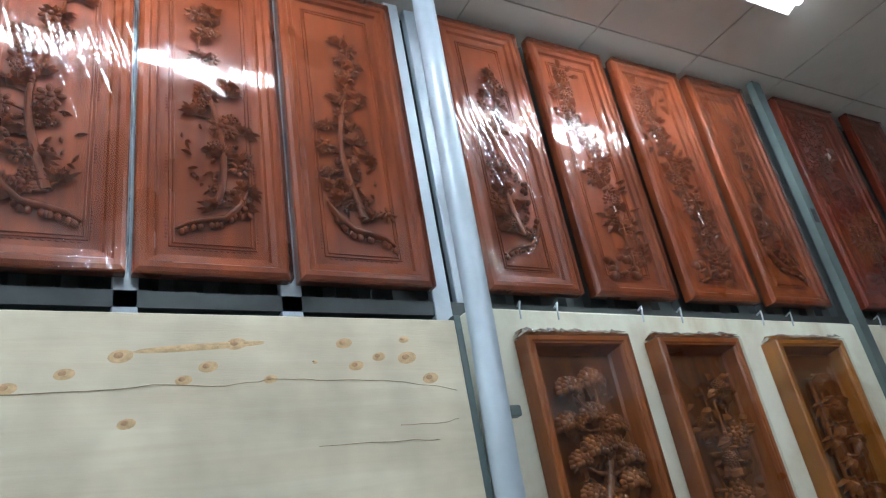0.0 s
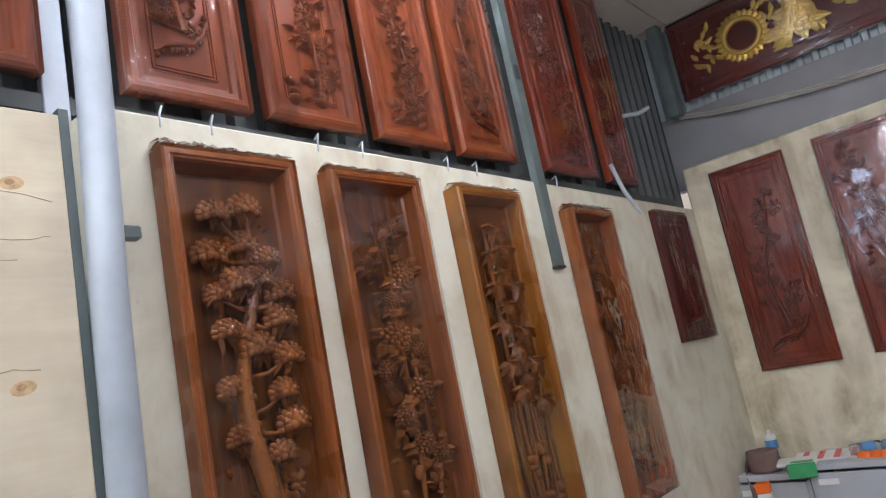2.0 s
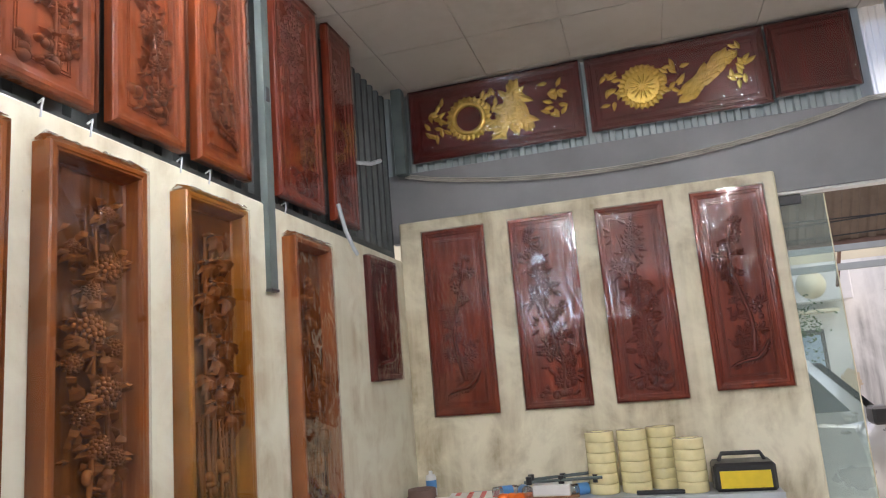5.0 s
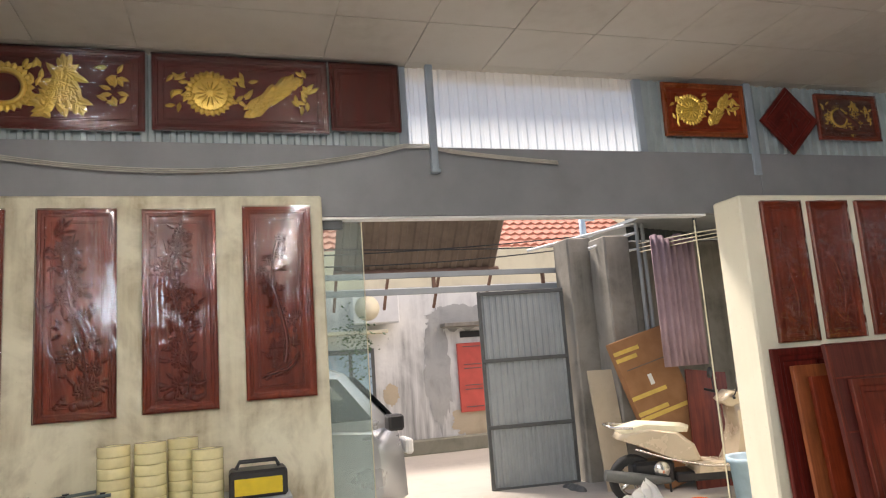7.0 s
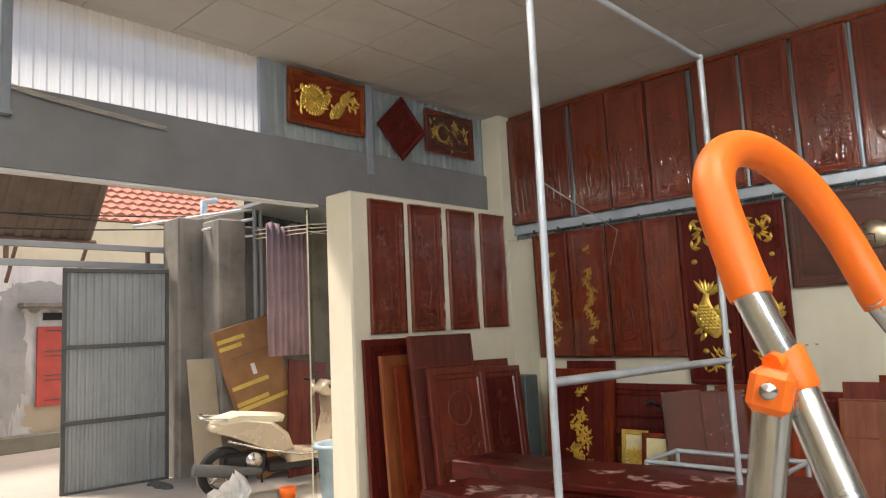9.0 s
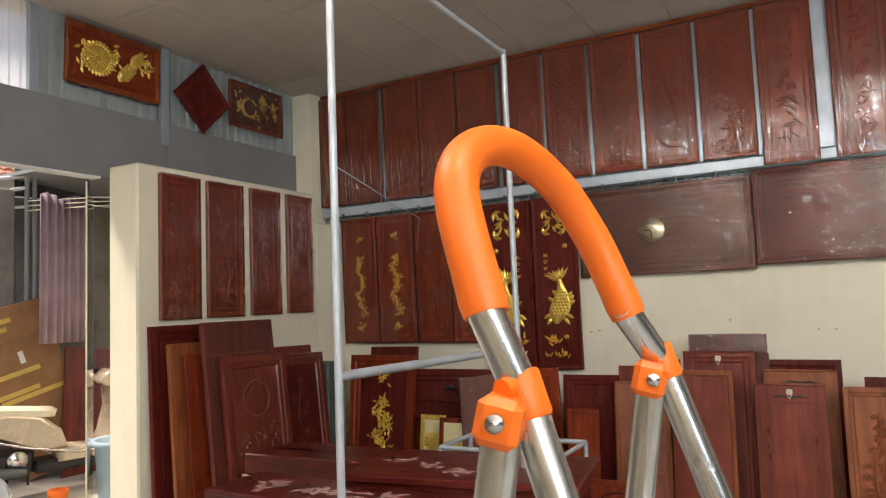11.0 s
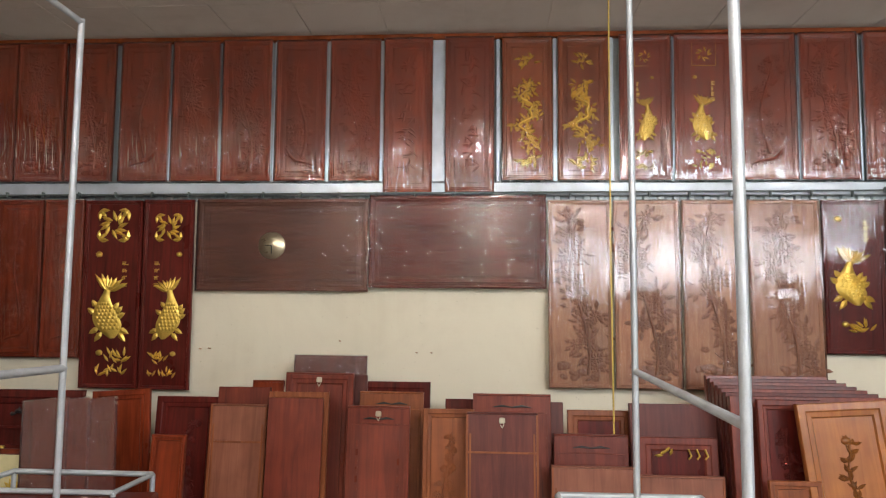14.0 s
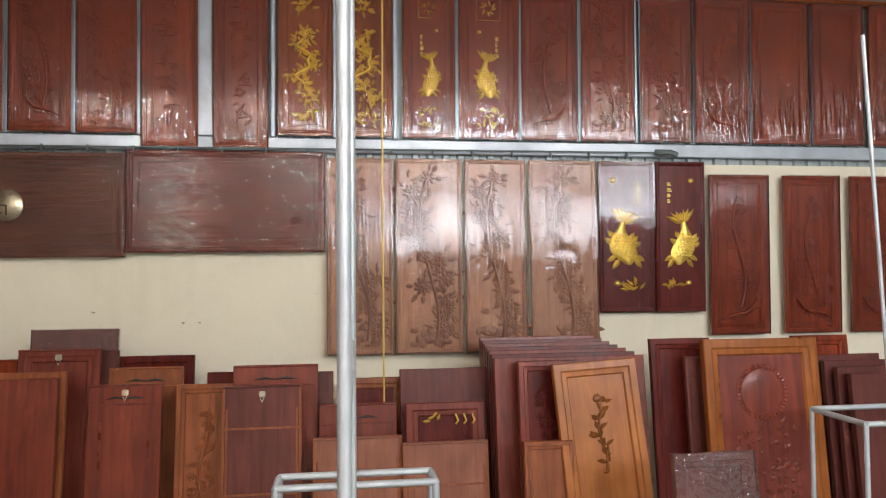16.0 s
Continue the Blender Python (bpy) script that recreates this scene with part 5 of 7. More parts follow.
yc = part("yellow_cord", Geo().tube([(-0.715, -5.5, 3.66), (-0.708, -5.5, 2.0), (-0.712, -5.48, 0.3)], 0.006, 6), PACK_TAPE)
tagged(yc, "thin yellow cord hanging from the ceiling", "cord")

lad = thing("stepladder", "aluminium folding stepladder with an orange padded hoop", "ladder", pose(0, 0, 0))
hoop = [(0.7896, -1.0061, 1.4895), (0.8094, -1.0126, 1.5545), (0.819, -1.0181, 1.5869), (0.8256, -1.0284, 1.6127), (0.8299, -1.0504, 1.6367), (0.8307, -1.0838, 1.6556), (0.8279, -1.1243, 1.6666), (0.8217, -1.1635, 1.6665), (0.8115, -1.2043, 1.6543), (0.7983, -1.241, 1.6311), (0.7839, -1.266, 1.5981), (0.7665, -1.2858, 1.5534), (0.7399, -1.2991, 1.4771)]
fine = []
for i in range(len(hoop) - 1):
    p0, p1, p2, p3 = (Vector(hoop[max(0, min(len(hoop) - 1, i + k))]) for k in (-1, 0, 1, 2))
    for k in range(4):
        t = k / 4
        fine.append(0.5 * (2 * p1 + (p2 - p0) * t + (2 * p0 - 5 * p1 + 4 * p2 - p3) * t * t + (3 * p1 - p0 - 3 * p2 + p3) * t ** 3))
fine.append(Vector(hoop[-1]))
lip = [0.0205] + [0.0222] + [0.0216] * (len(fine) - 4) + [0.0222, 0.0205]
part("padded_hoop", Geo().tube(fine, lip, 24), ORANGE_FOAM, lad, "orange foam-padded hoop")
FEET = []
for sgn, e, p, q, rv in ((1, hoop[0], (0.765, -1.02, 1.419), (0.772, -0.992, 1.402), (0.767, -0.963, 1.403)), (-1, hoop[-1], (0.715, -1.341, 1.42), (0.722, -1.318, 1.402), (0.714, -1.295, 1.402))):
    e, p, q, rv = Vector(e), Vector(p), Vector(q), Vector(rv)
    run = Vector((-0.34, 0.05 * sgn, -1.0))
    front = p + run * p.z
    back = q + Vector((0.16, 0.03 * sgn, -1.0)) * q.z
    FEET.append((p, run))
    part("hoop_tube", Geo().tube([e + (e - p) * 0.2, p], 0.0172, 20), ALU, lad)
    lf = part("leg", Geo().tube([p, front], 0.0178, 20), ALU, lad)
    lb = part("leg", Geo().tube([q, back], 0.0178, 20, True, False, 0.85), ALU, lad)
    for leg_, foot in ((lf, front), (lb, back)):
        part("rubber_foot", Geo().tube([foot, foot + Vector((0, 0, 0.05))], 0.024, 12), ORANGE_FOAM, leg_)
    tilt = pose(q.x, q.y, q.z, 0, 0, 12) @ pose(0, 0, 0, 0, -14, 0)
    hub = part("hinge_bracket", Geo().box(-0.018, 0.021, -0.018, 0.022, -0.022, 0.020, 0.007, tilt), ORANGE_FOAM, lad, "orange plastic hinge bracket")
    part("hinge_collar", Geo().tube([p - run * 0.018, p - run * 0.015, p + run * 0.018, p + run * 0.021], [0.0190, 0.0205, 0.0205, 0.0190], 18), ORANGE_FOAM, hub)
    part("bracket_rib", Geo().tube([q + Vector((0.0, 0.0, 0.024)), p + Vector((0, 0, 0.01))], 0.010, 8), ORANGE_FOAM, hub)
    part("rivet", Geo().lathe([(0.0, 0.005), (0.0035, 0.0048), (0.0042, 0.003), (0.0075, 0.0025), (0.008, -0.004)], 16, pose(rv.x, rv.y, rv.z, -90, 0, 12)), ALU, hub, "steel rivet")
for k in range(1, 5):
    z = 1.42 - 0.27 * k
    a, b = (p + run * (p.z - z) for p, run in FEET)
    tread = part("tread", Geo().box(-0.035, 0.035, 0.02, (a - b).length - 0.02, -0.012, 0.012, 0.003, pose(b.x, b.y, b.z, 0, 0, math.degrees(math.atan2(a.y - b.y, a.x - b.x)) - 90)), ALU, lad)
    for c in (a, b):
        part("tread_socket", Geo().tube([c - Vector((-0.34, 0, -1)) * 0.016, c + Vector((-0.34, 0, -1)) * 0.016], 0.021, 14), ORANGE_FOAM, tread, "orange plastic socket")


# ---- cabinet under the half wall ----
LOCKER = plain("grey_locker_paint", (0.47, 0.50, 0.53), 0.4, 0, 0.12, 3)
LOCKER_SHADE = plain("locker_shade_grey", (0.10, 0.10, 0.11), 0.6)
RED_CARD = plain("red_glossy_card", (0.72, 0.03, 0.04), 0.3, 0, 0.1)
TAPE_CLEAR = plain("clear_yellow_tape_roll", (0.82, 0.73, 0.40), 0.18, 0, 0.15, 12, 0.05, 0.5)
BELT = plain("brown_abrasive_cloth", (0.19, 0.125, 0.105), 0.85, 0, 0.15, 20, 0.5)
PINK = plain("pink_plastic_bag", (0.75, 0.28, 0.30), 0.4, 0, 0.2, 15)
BLUE = plain("blue_plastic", (0.10, 0.30, 0.62), 0.35)
GREENP = plain("green_print", (0.05, 0.38, 0.14), 0.4)
YELLOW = plain("yellow_plastic", (0.80, 0.58, 0.03), 0.4)


def locker(m, doors, cubbies, top, depth=0.41, label=""):
    """Steel cupboard; x runs along the front, its face at y = 0 towards -y."""
    t = thing("locker", label, "locker", m)
    w = sum(d for d in doors) + sum(cubbies)
    part("top_plate", Geo().box(0, w, 0.0, depth, top - 0.035, top, 0.003), LOCKER, t)
    part("back_plate", Geo().box(0, w, depth - 0.01, depth, 0, top - 0.036), LOCKER, t)
    part("side_plate", Geo().box(0, 0.016, 0, depth - 0.011, 0, top - 0.036), LOCKER, t)
    part("side_plate", Geo().box(w - 0.016, w, 0, depth - 0.011, 0, top - 0.036), LOCKER, t)
    part("base_plate", Geo().box(0.017, w - 0.017, 0.0, depth - 0.011, 0.0, 0.08), LOCKER, t)
    x = 0
    for d in list(doors) + list(cubbies):
        x += d
        if x < w - 0.05:
            part("divider", Geo().box(x - 0.014, x + 0.014, 0.0, depth - 0.011, 0.081, top - 0.036), LOCKER, t)
    x = 0
    for d in doors:
        for z0, z1 in ((0.10, top - 0.40), (top - 0.385, top - 0.045)):
            dr = part("door", Geo().box(x + 0.018, x + d - 0.018, -0.014, 0.0, z0, z1, 0.003), LOCKER, t, "grey steel locker door")
            part("lock", Geo().lathe([(0.0, 0.008), (0.012, 0.007), (0.014, 0.0)], 14, pose(x + 0.06, -0.014, z1 - 0.14, 90, 0, 0)), GALV, dr)
            part("label_holder", Geo().box(x + 0.04, x + 0.14, -0.017, -0.0145, z1 - 0.06, z1 - 0.03), WHITE, dr)
            for r in range(3):
                for c in range(2):
                    part("vent_slot", Geo().box(x + 0.06 + c * 0.035, x + 0.088 + c * 0.035, -0.0165, -0.0145, z0 + 0.05 + 0.016 * r, z0 + 0.056 + 0.016 * r), BLACK, dr)
        x += d
    for d in cubbies:
        # dark sheet before the back plate stands in for the shade inside
        part("cubby_lining", Geo().box(x + 0.016, x + d - 0.016, depth - 0.02, depth - 0.012, 0.085, top - 0.04), LOCKER_SHADE, t)
        part("cubby_shelf", Geo().box(x + 0.0145, x + d - 0.0145, 0.012, depth - 0.021, 0.46, 0.475), LOCKER, t)
        x += d
    return t


locker(pose(4.60, 1.86, 0, 0, 0, -90), (0.40,), (), 0.785, 0.41, "low grey steel locker with numbered doors")
locker(pose(4.60, 1.455, 0, 0, 0, -90), (0.40,), (0.345, 0.35, 0.35, 0.35), 0.825, 0.41, "long grey steel cupboard with open cluttered cubbies")
rk = random.Random(3)
for i, (y, z) in enumerate(((0.95, 0.475), (0.86, 0.475), (0.78, 0.475), (0.58, 0.475), (0.48, 0.475), (0.24, 0.475), (0.14, 0.475), (0.52, 0.475), (-0.1, 0.475))):
    mat, nm, lb, ct = ((PINK, "plastic_bag", "crumpled pink plastic bag in a cubby", "bag"), (BLUE, "bottle_cap_tub", "small blue plastic tub in a cubby", "tub"), (WHITE, "paper_bundle", "crumpled white paper bundle in a cubby", "paper"), (RED_CARD, "cloth_scrap", "red cloth scrap in a cubby", "cloth"))[i % 4]
    t = thing(nm, lb, ct, pose(4.72, y, z))
    prof = [(0.0, 0.0), (0.05, 0.004), (0.075, 0.03), (0.07, 0.07), (0.045, 0.10), (0.0, 0.11)]
    g = Geo().lathe(prof, 18)
    o, sd = len(g.v), rk.uniform(0, 50)
    g.v = [tuple(Vector(v) * (1 + 0.55 * noise.noise(Vector(v) * 28 + Vector((sd, 0, 0))))) for v in g.v]
    low = min(v[2] for v in g.v)
    g.v = [(x, yy, z - low) for x, yy, z in g.v]
    part("lump", g, mat, t)

TOP = 0.826


def tape_stack(x, y, n, r=0.085, rh=0.058):
    t = thing("tape_roll_stack", "stack of clear yellowish packing tape rolls", "tape rolls", pose(x, y, TOP), "tape stacks")
    for i in range(n):
        part("tape_roll", Geo().lathe([(r * 0.45, i * rh + 0.001), (r * 0.98, i * rh + 0.001), (r, i * rh + 0.004), (r, (i + 1) * rh - 0.004), (r * 0.98, (i + 1) * rh - 0.001), (r * 0.45, (i + 1) * rh - 0.001), (r * 0.45, i * rh + 0.001)], 28), TAPE_CLEAR, t)
    return t


for x, y, n in ((4.76, 0.60, 6), (4.78, 0.415, 6), (4.88, 0.25, 6), (4.72, 0.11, 5)):
    tape_stack(x, y, n)
bat = thing("battery_box", "black and yellow tool battery case on the cupboard", "case", pose(4.75, -0.16, TOP))
part("case", Geo().box(-0.11, 0.11, -0.16, 0.16, 0.0, 0.15, 0.015), BLACK, bat)
part("yellow_panel", Geo().box(-0.116, -0.111, -0.13, 0.13, 0.02, 0.11, 0.001), YELLOW, bat, "yellow side panel")
part("carry_handle", Geo().tube([(0, -0.12, 0.15), (0, -0.1, 0.19), (0, 0.1, 0.19), (0, 0.12, 0.15)], 0.012, 8), BLACK, bat)
can = thing("spray_can", "small white and blue paint tin", "tin", pose(4.9, 1.70, TOP))
part("tin", Geo().lathe([(0, 0), (0.034, 0), (0.034, 0.11), (0.028, 0.125), (0.012, 0.13), (0.012, 0.15), (0, 0.15)], 20), WHITE, can)
part("print_band", Geo().lathe([(0.0343, 0.045), (0.0345, 0.05), (0.0345, 0.09), (0.0343, 0.095)], 20), BLUE, can)
belt = thing("sanding_belt_roll", "brown abrasive cloth roll with a loose hanging end", "abrasive roll", pose(4.70, 1.70, 0.79))
part("roll", Geo().lathe([(0.0, 0.0), (0.085, 0.0), (0.087, 0.01), (0.087, 0.10), (0.085, 0.11), (0.06, 0.11), (0.058, 0.02), (0.0, 0.02)], 30), BELT, belt)
g = Geo()
vs = []
for i in range(19):
    a = radians(80 + 120 * i / 18)
    r = 0.10 + 0.06 * i / 18
    for z in (0.0, 0.085):
        vs.append((r * math.cos(a) - 0.02 * i / 18, r * math.sin(a) * 0.9, z - 0.012 * i))
g.add(vs, [(2 * i, 2 * i + 2, 2 * i + 3, 2 * i + 1) for i in range(18)], True)
tail = part("loose_end", g, BELT, belt)
tail.modifiers.new("thickness", "SOLIDIFY").thickness = 0.003
sheet1 = thing("printed_bag", "flat red and white printed plastic bag", "bag", pose(4.78, 1.38, TOP, 0, 0, 8))
part("bag", Geo().box(-0.12, 0.12, -0.17, 0.17, 0, 0.012, 0.004), WHITE, sheet1)
for k in range(4):
    part("print_stripe", Geo().box(-0.11, 0.11, -0.14 + 0.08 * k, -0.11 + 0.08 * k, 0.0122, 0.0135), RED_CARD, sheet1, "red stripe")
sheet2 = thing("white_bag", "white and green printed bag hanging over the cupboard edge", "bag", pose(4.60, 1.50, TOP - 0.008, 0, 0, 12))
part("bag", Geo().box(-0.05, 0.12, -0.1, 0.1, 0.01, 0.028, 0.006), WHITE, sheet2)
part("green_print", Geo().box(-0.052, 0.0, -0.08, 0.03, 0.0282, 0.0295), GREENP, sheet2)
part("overhang", Geo().box(-0.062, -0.05, -0.09, 0.05, -0.05, 0.025, 0.003), GREENP, sheet2)
for y, dy in ((1.17, 0), (1.07, 1), (0.72, 0)):
    bt = thing("water_bottle", "clear plastic bottle lying with a blue label", "bottle", pose(4.74, y, TOP + 0.033, 90, 0, 30 + 90 * dy))
    part("bottle_body", Geo().lathe([(0, -0.09), (0.03, -0.09), (0.033, -0.08), (0.033, 0.05), (0.015, 0.085), (0.014, 0.1), (0, 0.1)], 18), pane_material("clear_bottle_plastic", (0.9, 0.93, 0.95), 0.15) if y == 1.17 else bpy.data.materials["clear_bottle_plastic"], bt)
    part("label_band", Geo().lathe([(0.0336, -0.04), (0.034, -0.035), (0.034, 0.02), (0.0336, 0.025)], 18), BLUE, bt)
org = thing("orange_bag", "small orange plastic wrapper", "wrapper", pose(4.70, 1.10, TOP))
part("wrapper", (lambda g: [g.dome(0.05 * k - 0.06, 0.0, 0.05, 0.04, 0.03, 0, k) for k in range(4)] and g)(Geo()), ORANGE_FOAM, org, "", pose(0, 0, 0, -90, 0, 90))
wb = thing("white_box", "low white cardboard box", "box", pose(4.74, 0.90, TOP))
part("carton", Geo().box(-0.07, 0.07, -0.11, 0.11, 0.006, 0.07, 0.004), WHITE, wb)
part("brown_tray", Geo().box(-0.1, 0.09, -0.16, 0.16, 0.0, 0.0055), CARD, wb)
rods = thing("clamp_bars", "two black bar clamps lying over the box", "clamps", pose(4.74, 0.86, TOP + 0.072))
for k in range(2):
    bar = part("bar", Geo().tube([(0.05 - 0.09 * k, 0.2, 0.012), (0.02 - 0.09 * k, -0.26 + 0.0 * k, 0.05 - 0.02 * k)], 0.009, 8), STEEL_DARK, rods)
    for q in (0.17, -0.02, -0.22):
        part("knob", Geo().tube([(0.045 - 0.09 * k, q, 0.0), (0.045 - 0.09 * k, q, 0.045)], 0.018, 10), BLACK, bar)
stick = thing("black_bar", "black plastic bar lying before the tape rolls", "bar", pose(4.66, 0.30, TOP))
part("bar_body", Geo().box(-0.015, 0.015, -0.14, 0.12, 0, 0.022, 0.004), BLACK, stick)
lt = thing("light_tube_carton", "long red printed carton leaning in the corner", "carton", pose(4.30, 1.38, 0.0, 0, 0, 0) @ pose(0, 0, 0, -20, -7, 20))
part("carton", Geo().box(-0.035, 0.035, -0.035, 0.035, 0, 0.80, 0.003), RED_CARD, lt)
for k in range(4):
    part("print_bar", Geo().box(-0.015, 0.02, -0.0375, -0.0355, 0.60 + 0.038 * k, 0.615 + 0.038 * k + 0.006 * (k % 2)), WHITE, lt, "white printed bar")
wtb = thing("white_carton", "long white carton leaning with an orange end", "carton", pose(4.45, 1.62, 0.0) @ pose(0, 0, 0, -3, 3, 10))
part("carton", Geo().box(-0.035, 0.035, -0.035, 0.035, 0, 0.72, 0.003), WHITE, wtb)
part("end_cap", Geo().box(-0.036, 0.036, -0.036, 0.036, 0.721, 0.775, 0.004), ORANGE_FOAM, wtb, "orange end cap")
sk_ = thing("wall_socket", "grimy white wall socket with a plug and cable", "socket", pose(3.88, 1.81, 0.53))
plate = part("plate", Geo().box(-0.06, 0.06, -0.012, 0.0, -0.09, 0.09, 0.004), WHITE, sk_)
part("plug", Geo().box(-0.02, 0.03, -0.045, -0.0125, -0.03, 0.01, 0.006), WHITE, plate)
part("plug_cord", Geo().tube([(0.02, -0.04, -0.01), (0.1, -0.09, -0.06), (0.2, -0.12, -0.22), (0.24, -0.12, -0.4)], 0.004, 6), WHITE, plate)
crate = thing("black_crate", "black plastic crate on the floor", "crate", pose(3.75, 1.45, 0))
part("crate_floor", Geo().box(-0.22, 0.22, -0.16, 0.16, 0, 0.02), BLACK, crate)
for z in (0.1, 0.2, 0.3, 0.37):
    for y in (-0.16, 0.145):
        part("slat", Geo().box(-0.22, 0.22, y, y + 0.015, z, z + 0.035), BLACK, crate)
    for x in (-0.22, 0.205):
        part("slat", Geo().box(x, x + 0.015, -0.144, 0.144, z, z + 0.035), BLACK, crate)
for x in (-0.22, -0.07, 0.055, 0.205):
    for y in (-0.158, 0.146):
        part("upright", Geo().box(x, x + 0.015, y, y + 0.012, 0.021, 0.38), BLACK, crate)


# ---- boards leaning along the long wall ----
LATCH = plain("pale_metal_latch", (0.62, 0.58, 0.46), 0.35, 0.7)


def leaning_board(w, h, d, mat, kind="plain", label="", m=None, group="leaning boards", seed=1, inner=None, film=None):
    """A loose furniture board standing on z = 0, face towards -y. kind: plain, joints, frame, slots, carved, arch, crest."""
    rnd = random.Random(seed)
    t = thing("wooden_board", label, "board", m, group)
    inner = inner or mat
    if kind in ("plain", "joints", "slots", "arch", "crest"):
        part("panel", Geo().box(-w / 2, w / 2, -d, 0, 0, h, 0.003), mat, t)
    else:
        b = min(0.1, w * 0.17)
        part("frame", Geo().rings(w, h, [(0, 0), (0, d * 0.8), (0.005, d), (b * 0.5, d), (b * 0.6, d * 0.8), (b * 0.9, d * 0.75), (b, d * 0.45)]), mat, t)
        part("field_board", Geo().add([(-w / 2 + b, -d * 0.45, b), (w / 2 - b, -d * 0.45, b), (w / 2 - b, -d * 0.45, h - b), (-w / 2 + b, -d * 0.45, h - b)], [(0, 1, 2, 3)]), inner, t)
        if kind == "carved":
            g = Geo()
            carve_mixed(g, w - 2 * b, h - 2 * b, 0, 0.012, rnd)
            part("carving", g, inner, t, "", pose(0, -d * 0.45, b))["kind"] = "stuff"
        if kind == "round":
            g = Geo()
            ww = w - 2 * b
            g.dome(0, h * 0.72, ww * 0.24, ww * 0.24, 0.008, 0, 0, 26, 3)
            for k in range(40):
                a = 6.283 * k / 40
                g.leaf(math.cos(a) * ww * 0.26, h * 0.72 + math.sin(a) * ww * 0.26, ww * 0.07, ww * 0.06, a + 0.9, 0.01, 0)
            for k in range(70):
                g.leaf(rnd.uniform(-0.42, 0.42) * ww, h * rnd.uniform(0.12, 0.55), ww * rnd.uniform(0.06, 0.16), ww * 0.06, rnd.uniform(0, 6.28), 0.011, 0)
            part("carving", g, inner, t, "", pose(0, -d * 0.45, 0))["kind"] = "stuff"
        if kind == "spray":
            g = Geo()
            stem = [(w * 0.03 * math.sin(i), 0, h * (0.42 + 0.36 * i / 8)) for i in range(9)]
            g.tube(stem, 0.006, 6)
            for p in stem:
                for k in range(5):
                    g.leaf(p[0] + rnd.uniform(-0.02, 0.02), p[2], rnd.uniform(0.03, 0.07), 0.022, rnd.uniform(0, 3.14), 0.008, 0)
            g.dome(0, h * 0.80, 0.03, 0.022, 0.012)
            part("carving", g, WOOD_FIELD, t, "dark carved flower spray", pose(0, -d * 0.45, 0))
    if kind == "joints":
        for z in (h - 0.25, h - 0.62):
            part("rail", Geo().box(-w / 2 + 0.012, w / 2 - 0.012, -d - 0.004, -d - 0.0005, z, z + 0.012, 0.001), inner, t)
        for s in (-1, 1):
            part("border", Geo().box(s * (w / 2 - 0.007) - 0.007, s * (w / 2 - 0.007) + 0.007, -d - 0.005, -d - 0.0005, 0, h), inner, t)
    if kind in ("slots", "joints", "crest", "latch"):
        for sd in (-1, 1):
            part("edge_moulding", Geo().box(sd * (w / 2 - 0.026) - 0.006, sd * (w / 2 - 0.026) + 0.006, -d - 0.007, -d - 0.0052, 0.0, h - 0.13, 0.0008), inner, t)
        part("crest_moulding", Geo().tube([(-w / 2 + 0.004, -d - 0.002, h - 0.008), (w / 2 - 0.004, -d - 0.002, h - 0.008)], 0.007, 8), mat, t)
    if kind == "slots":
        for s in (-1, 1):
            for k in range(6):
                part("slot", Geo().box(s * w * 0.33 - 0.008, s * w * 0.33 + 0.008, -d - 0.002, -d - 0.0004, h - 0.22 - 0.055 * k - 0.04, h - 0.22 - 0.055 * k), BURNT_RED, t, "dark cut-out slot")
        part("rail", Geo().box(-w / 2, w / 2, -d - 0.003, -d - 0.0004, h - 0.125, h - 0.118), inner, t)
    if kind in ("slots", "latch", "joints") and seed % 2 == 0:
        lk = part("latch", Geo().box(-0.019, 0.019, -d - 0.012, -d - 0.0045, h - 0.068, h - 0.032, 0.006), LATCH, t, "pale metal latch")
        part("loop", Geo().tube([(-0.01, -d - 0.012, h - 0.075), (0.0, -d - 0.016, h - 0.095), (0.012, -d - 0.012, h - 0.07)], 0.003, 6), LATCH, lk)
    if kind in ("crest", "slots") and w > 0.3:
        part("cut_out", Geo().tube([(q * w * 0.25, -d - 0.0005, h - 0.085 + 0.008 * (abs(q) == 0.5)) for q in (-1, -0.5, 0, 0.5, 1)], [0.002, 0.009, 0.004, 0.009, 0.002], 6), BLACK, t, "dark cut-out")
        part("crest_line", Geo().tube([(q * w * 0.45, -d - 0.0005, h - 0.115 - 0.006 * (q * q)) for q in (-1, -0.5, 0, 0.5, 1)], 0.0035, 6), mat, t)
    if kind == "arch":
        part("arch_trim", Geo().tube([(w * 0.30 * math.cos(math.pi * k / 12), -d - 0.002, h - 0.14 + 0.07 * math.sin(math.pi * k / 12)) for k in range(13)], 0.008, 6), inner, t)
        for s in (-1, 1):
            part("border", Geo().box(s * (w / 2 - 0.015) - 0.015, s * (w / 2 - 0.015) + 0.015, -d - 0.008, -d - 0.0005, 0, h, 0.002), mat, t)
        part("top_border", Geo().box(-w / 2 + 0.0305, w / 2 - 0.0305, -d - 0.008, -d - 0.0005, h - 0.035, h, 0.002), mat, t)
    if film:
        e = 0.004
        a = -d - e - 0.006
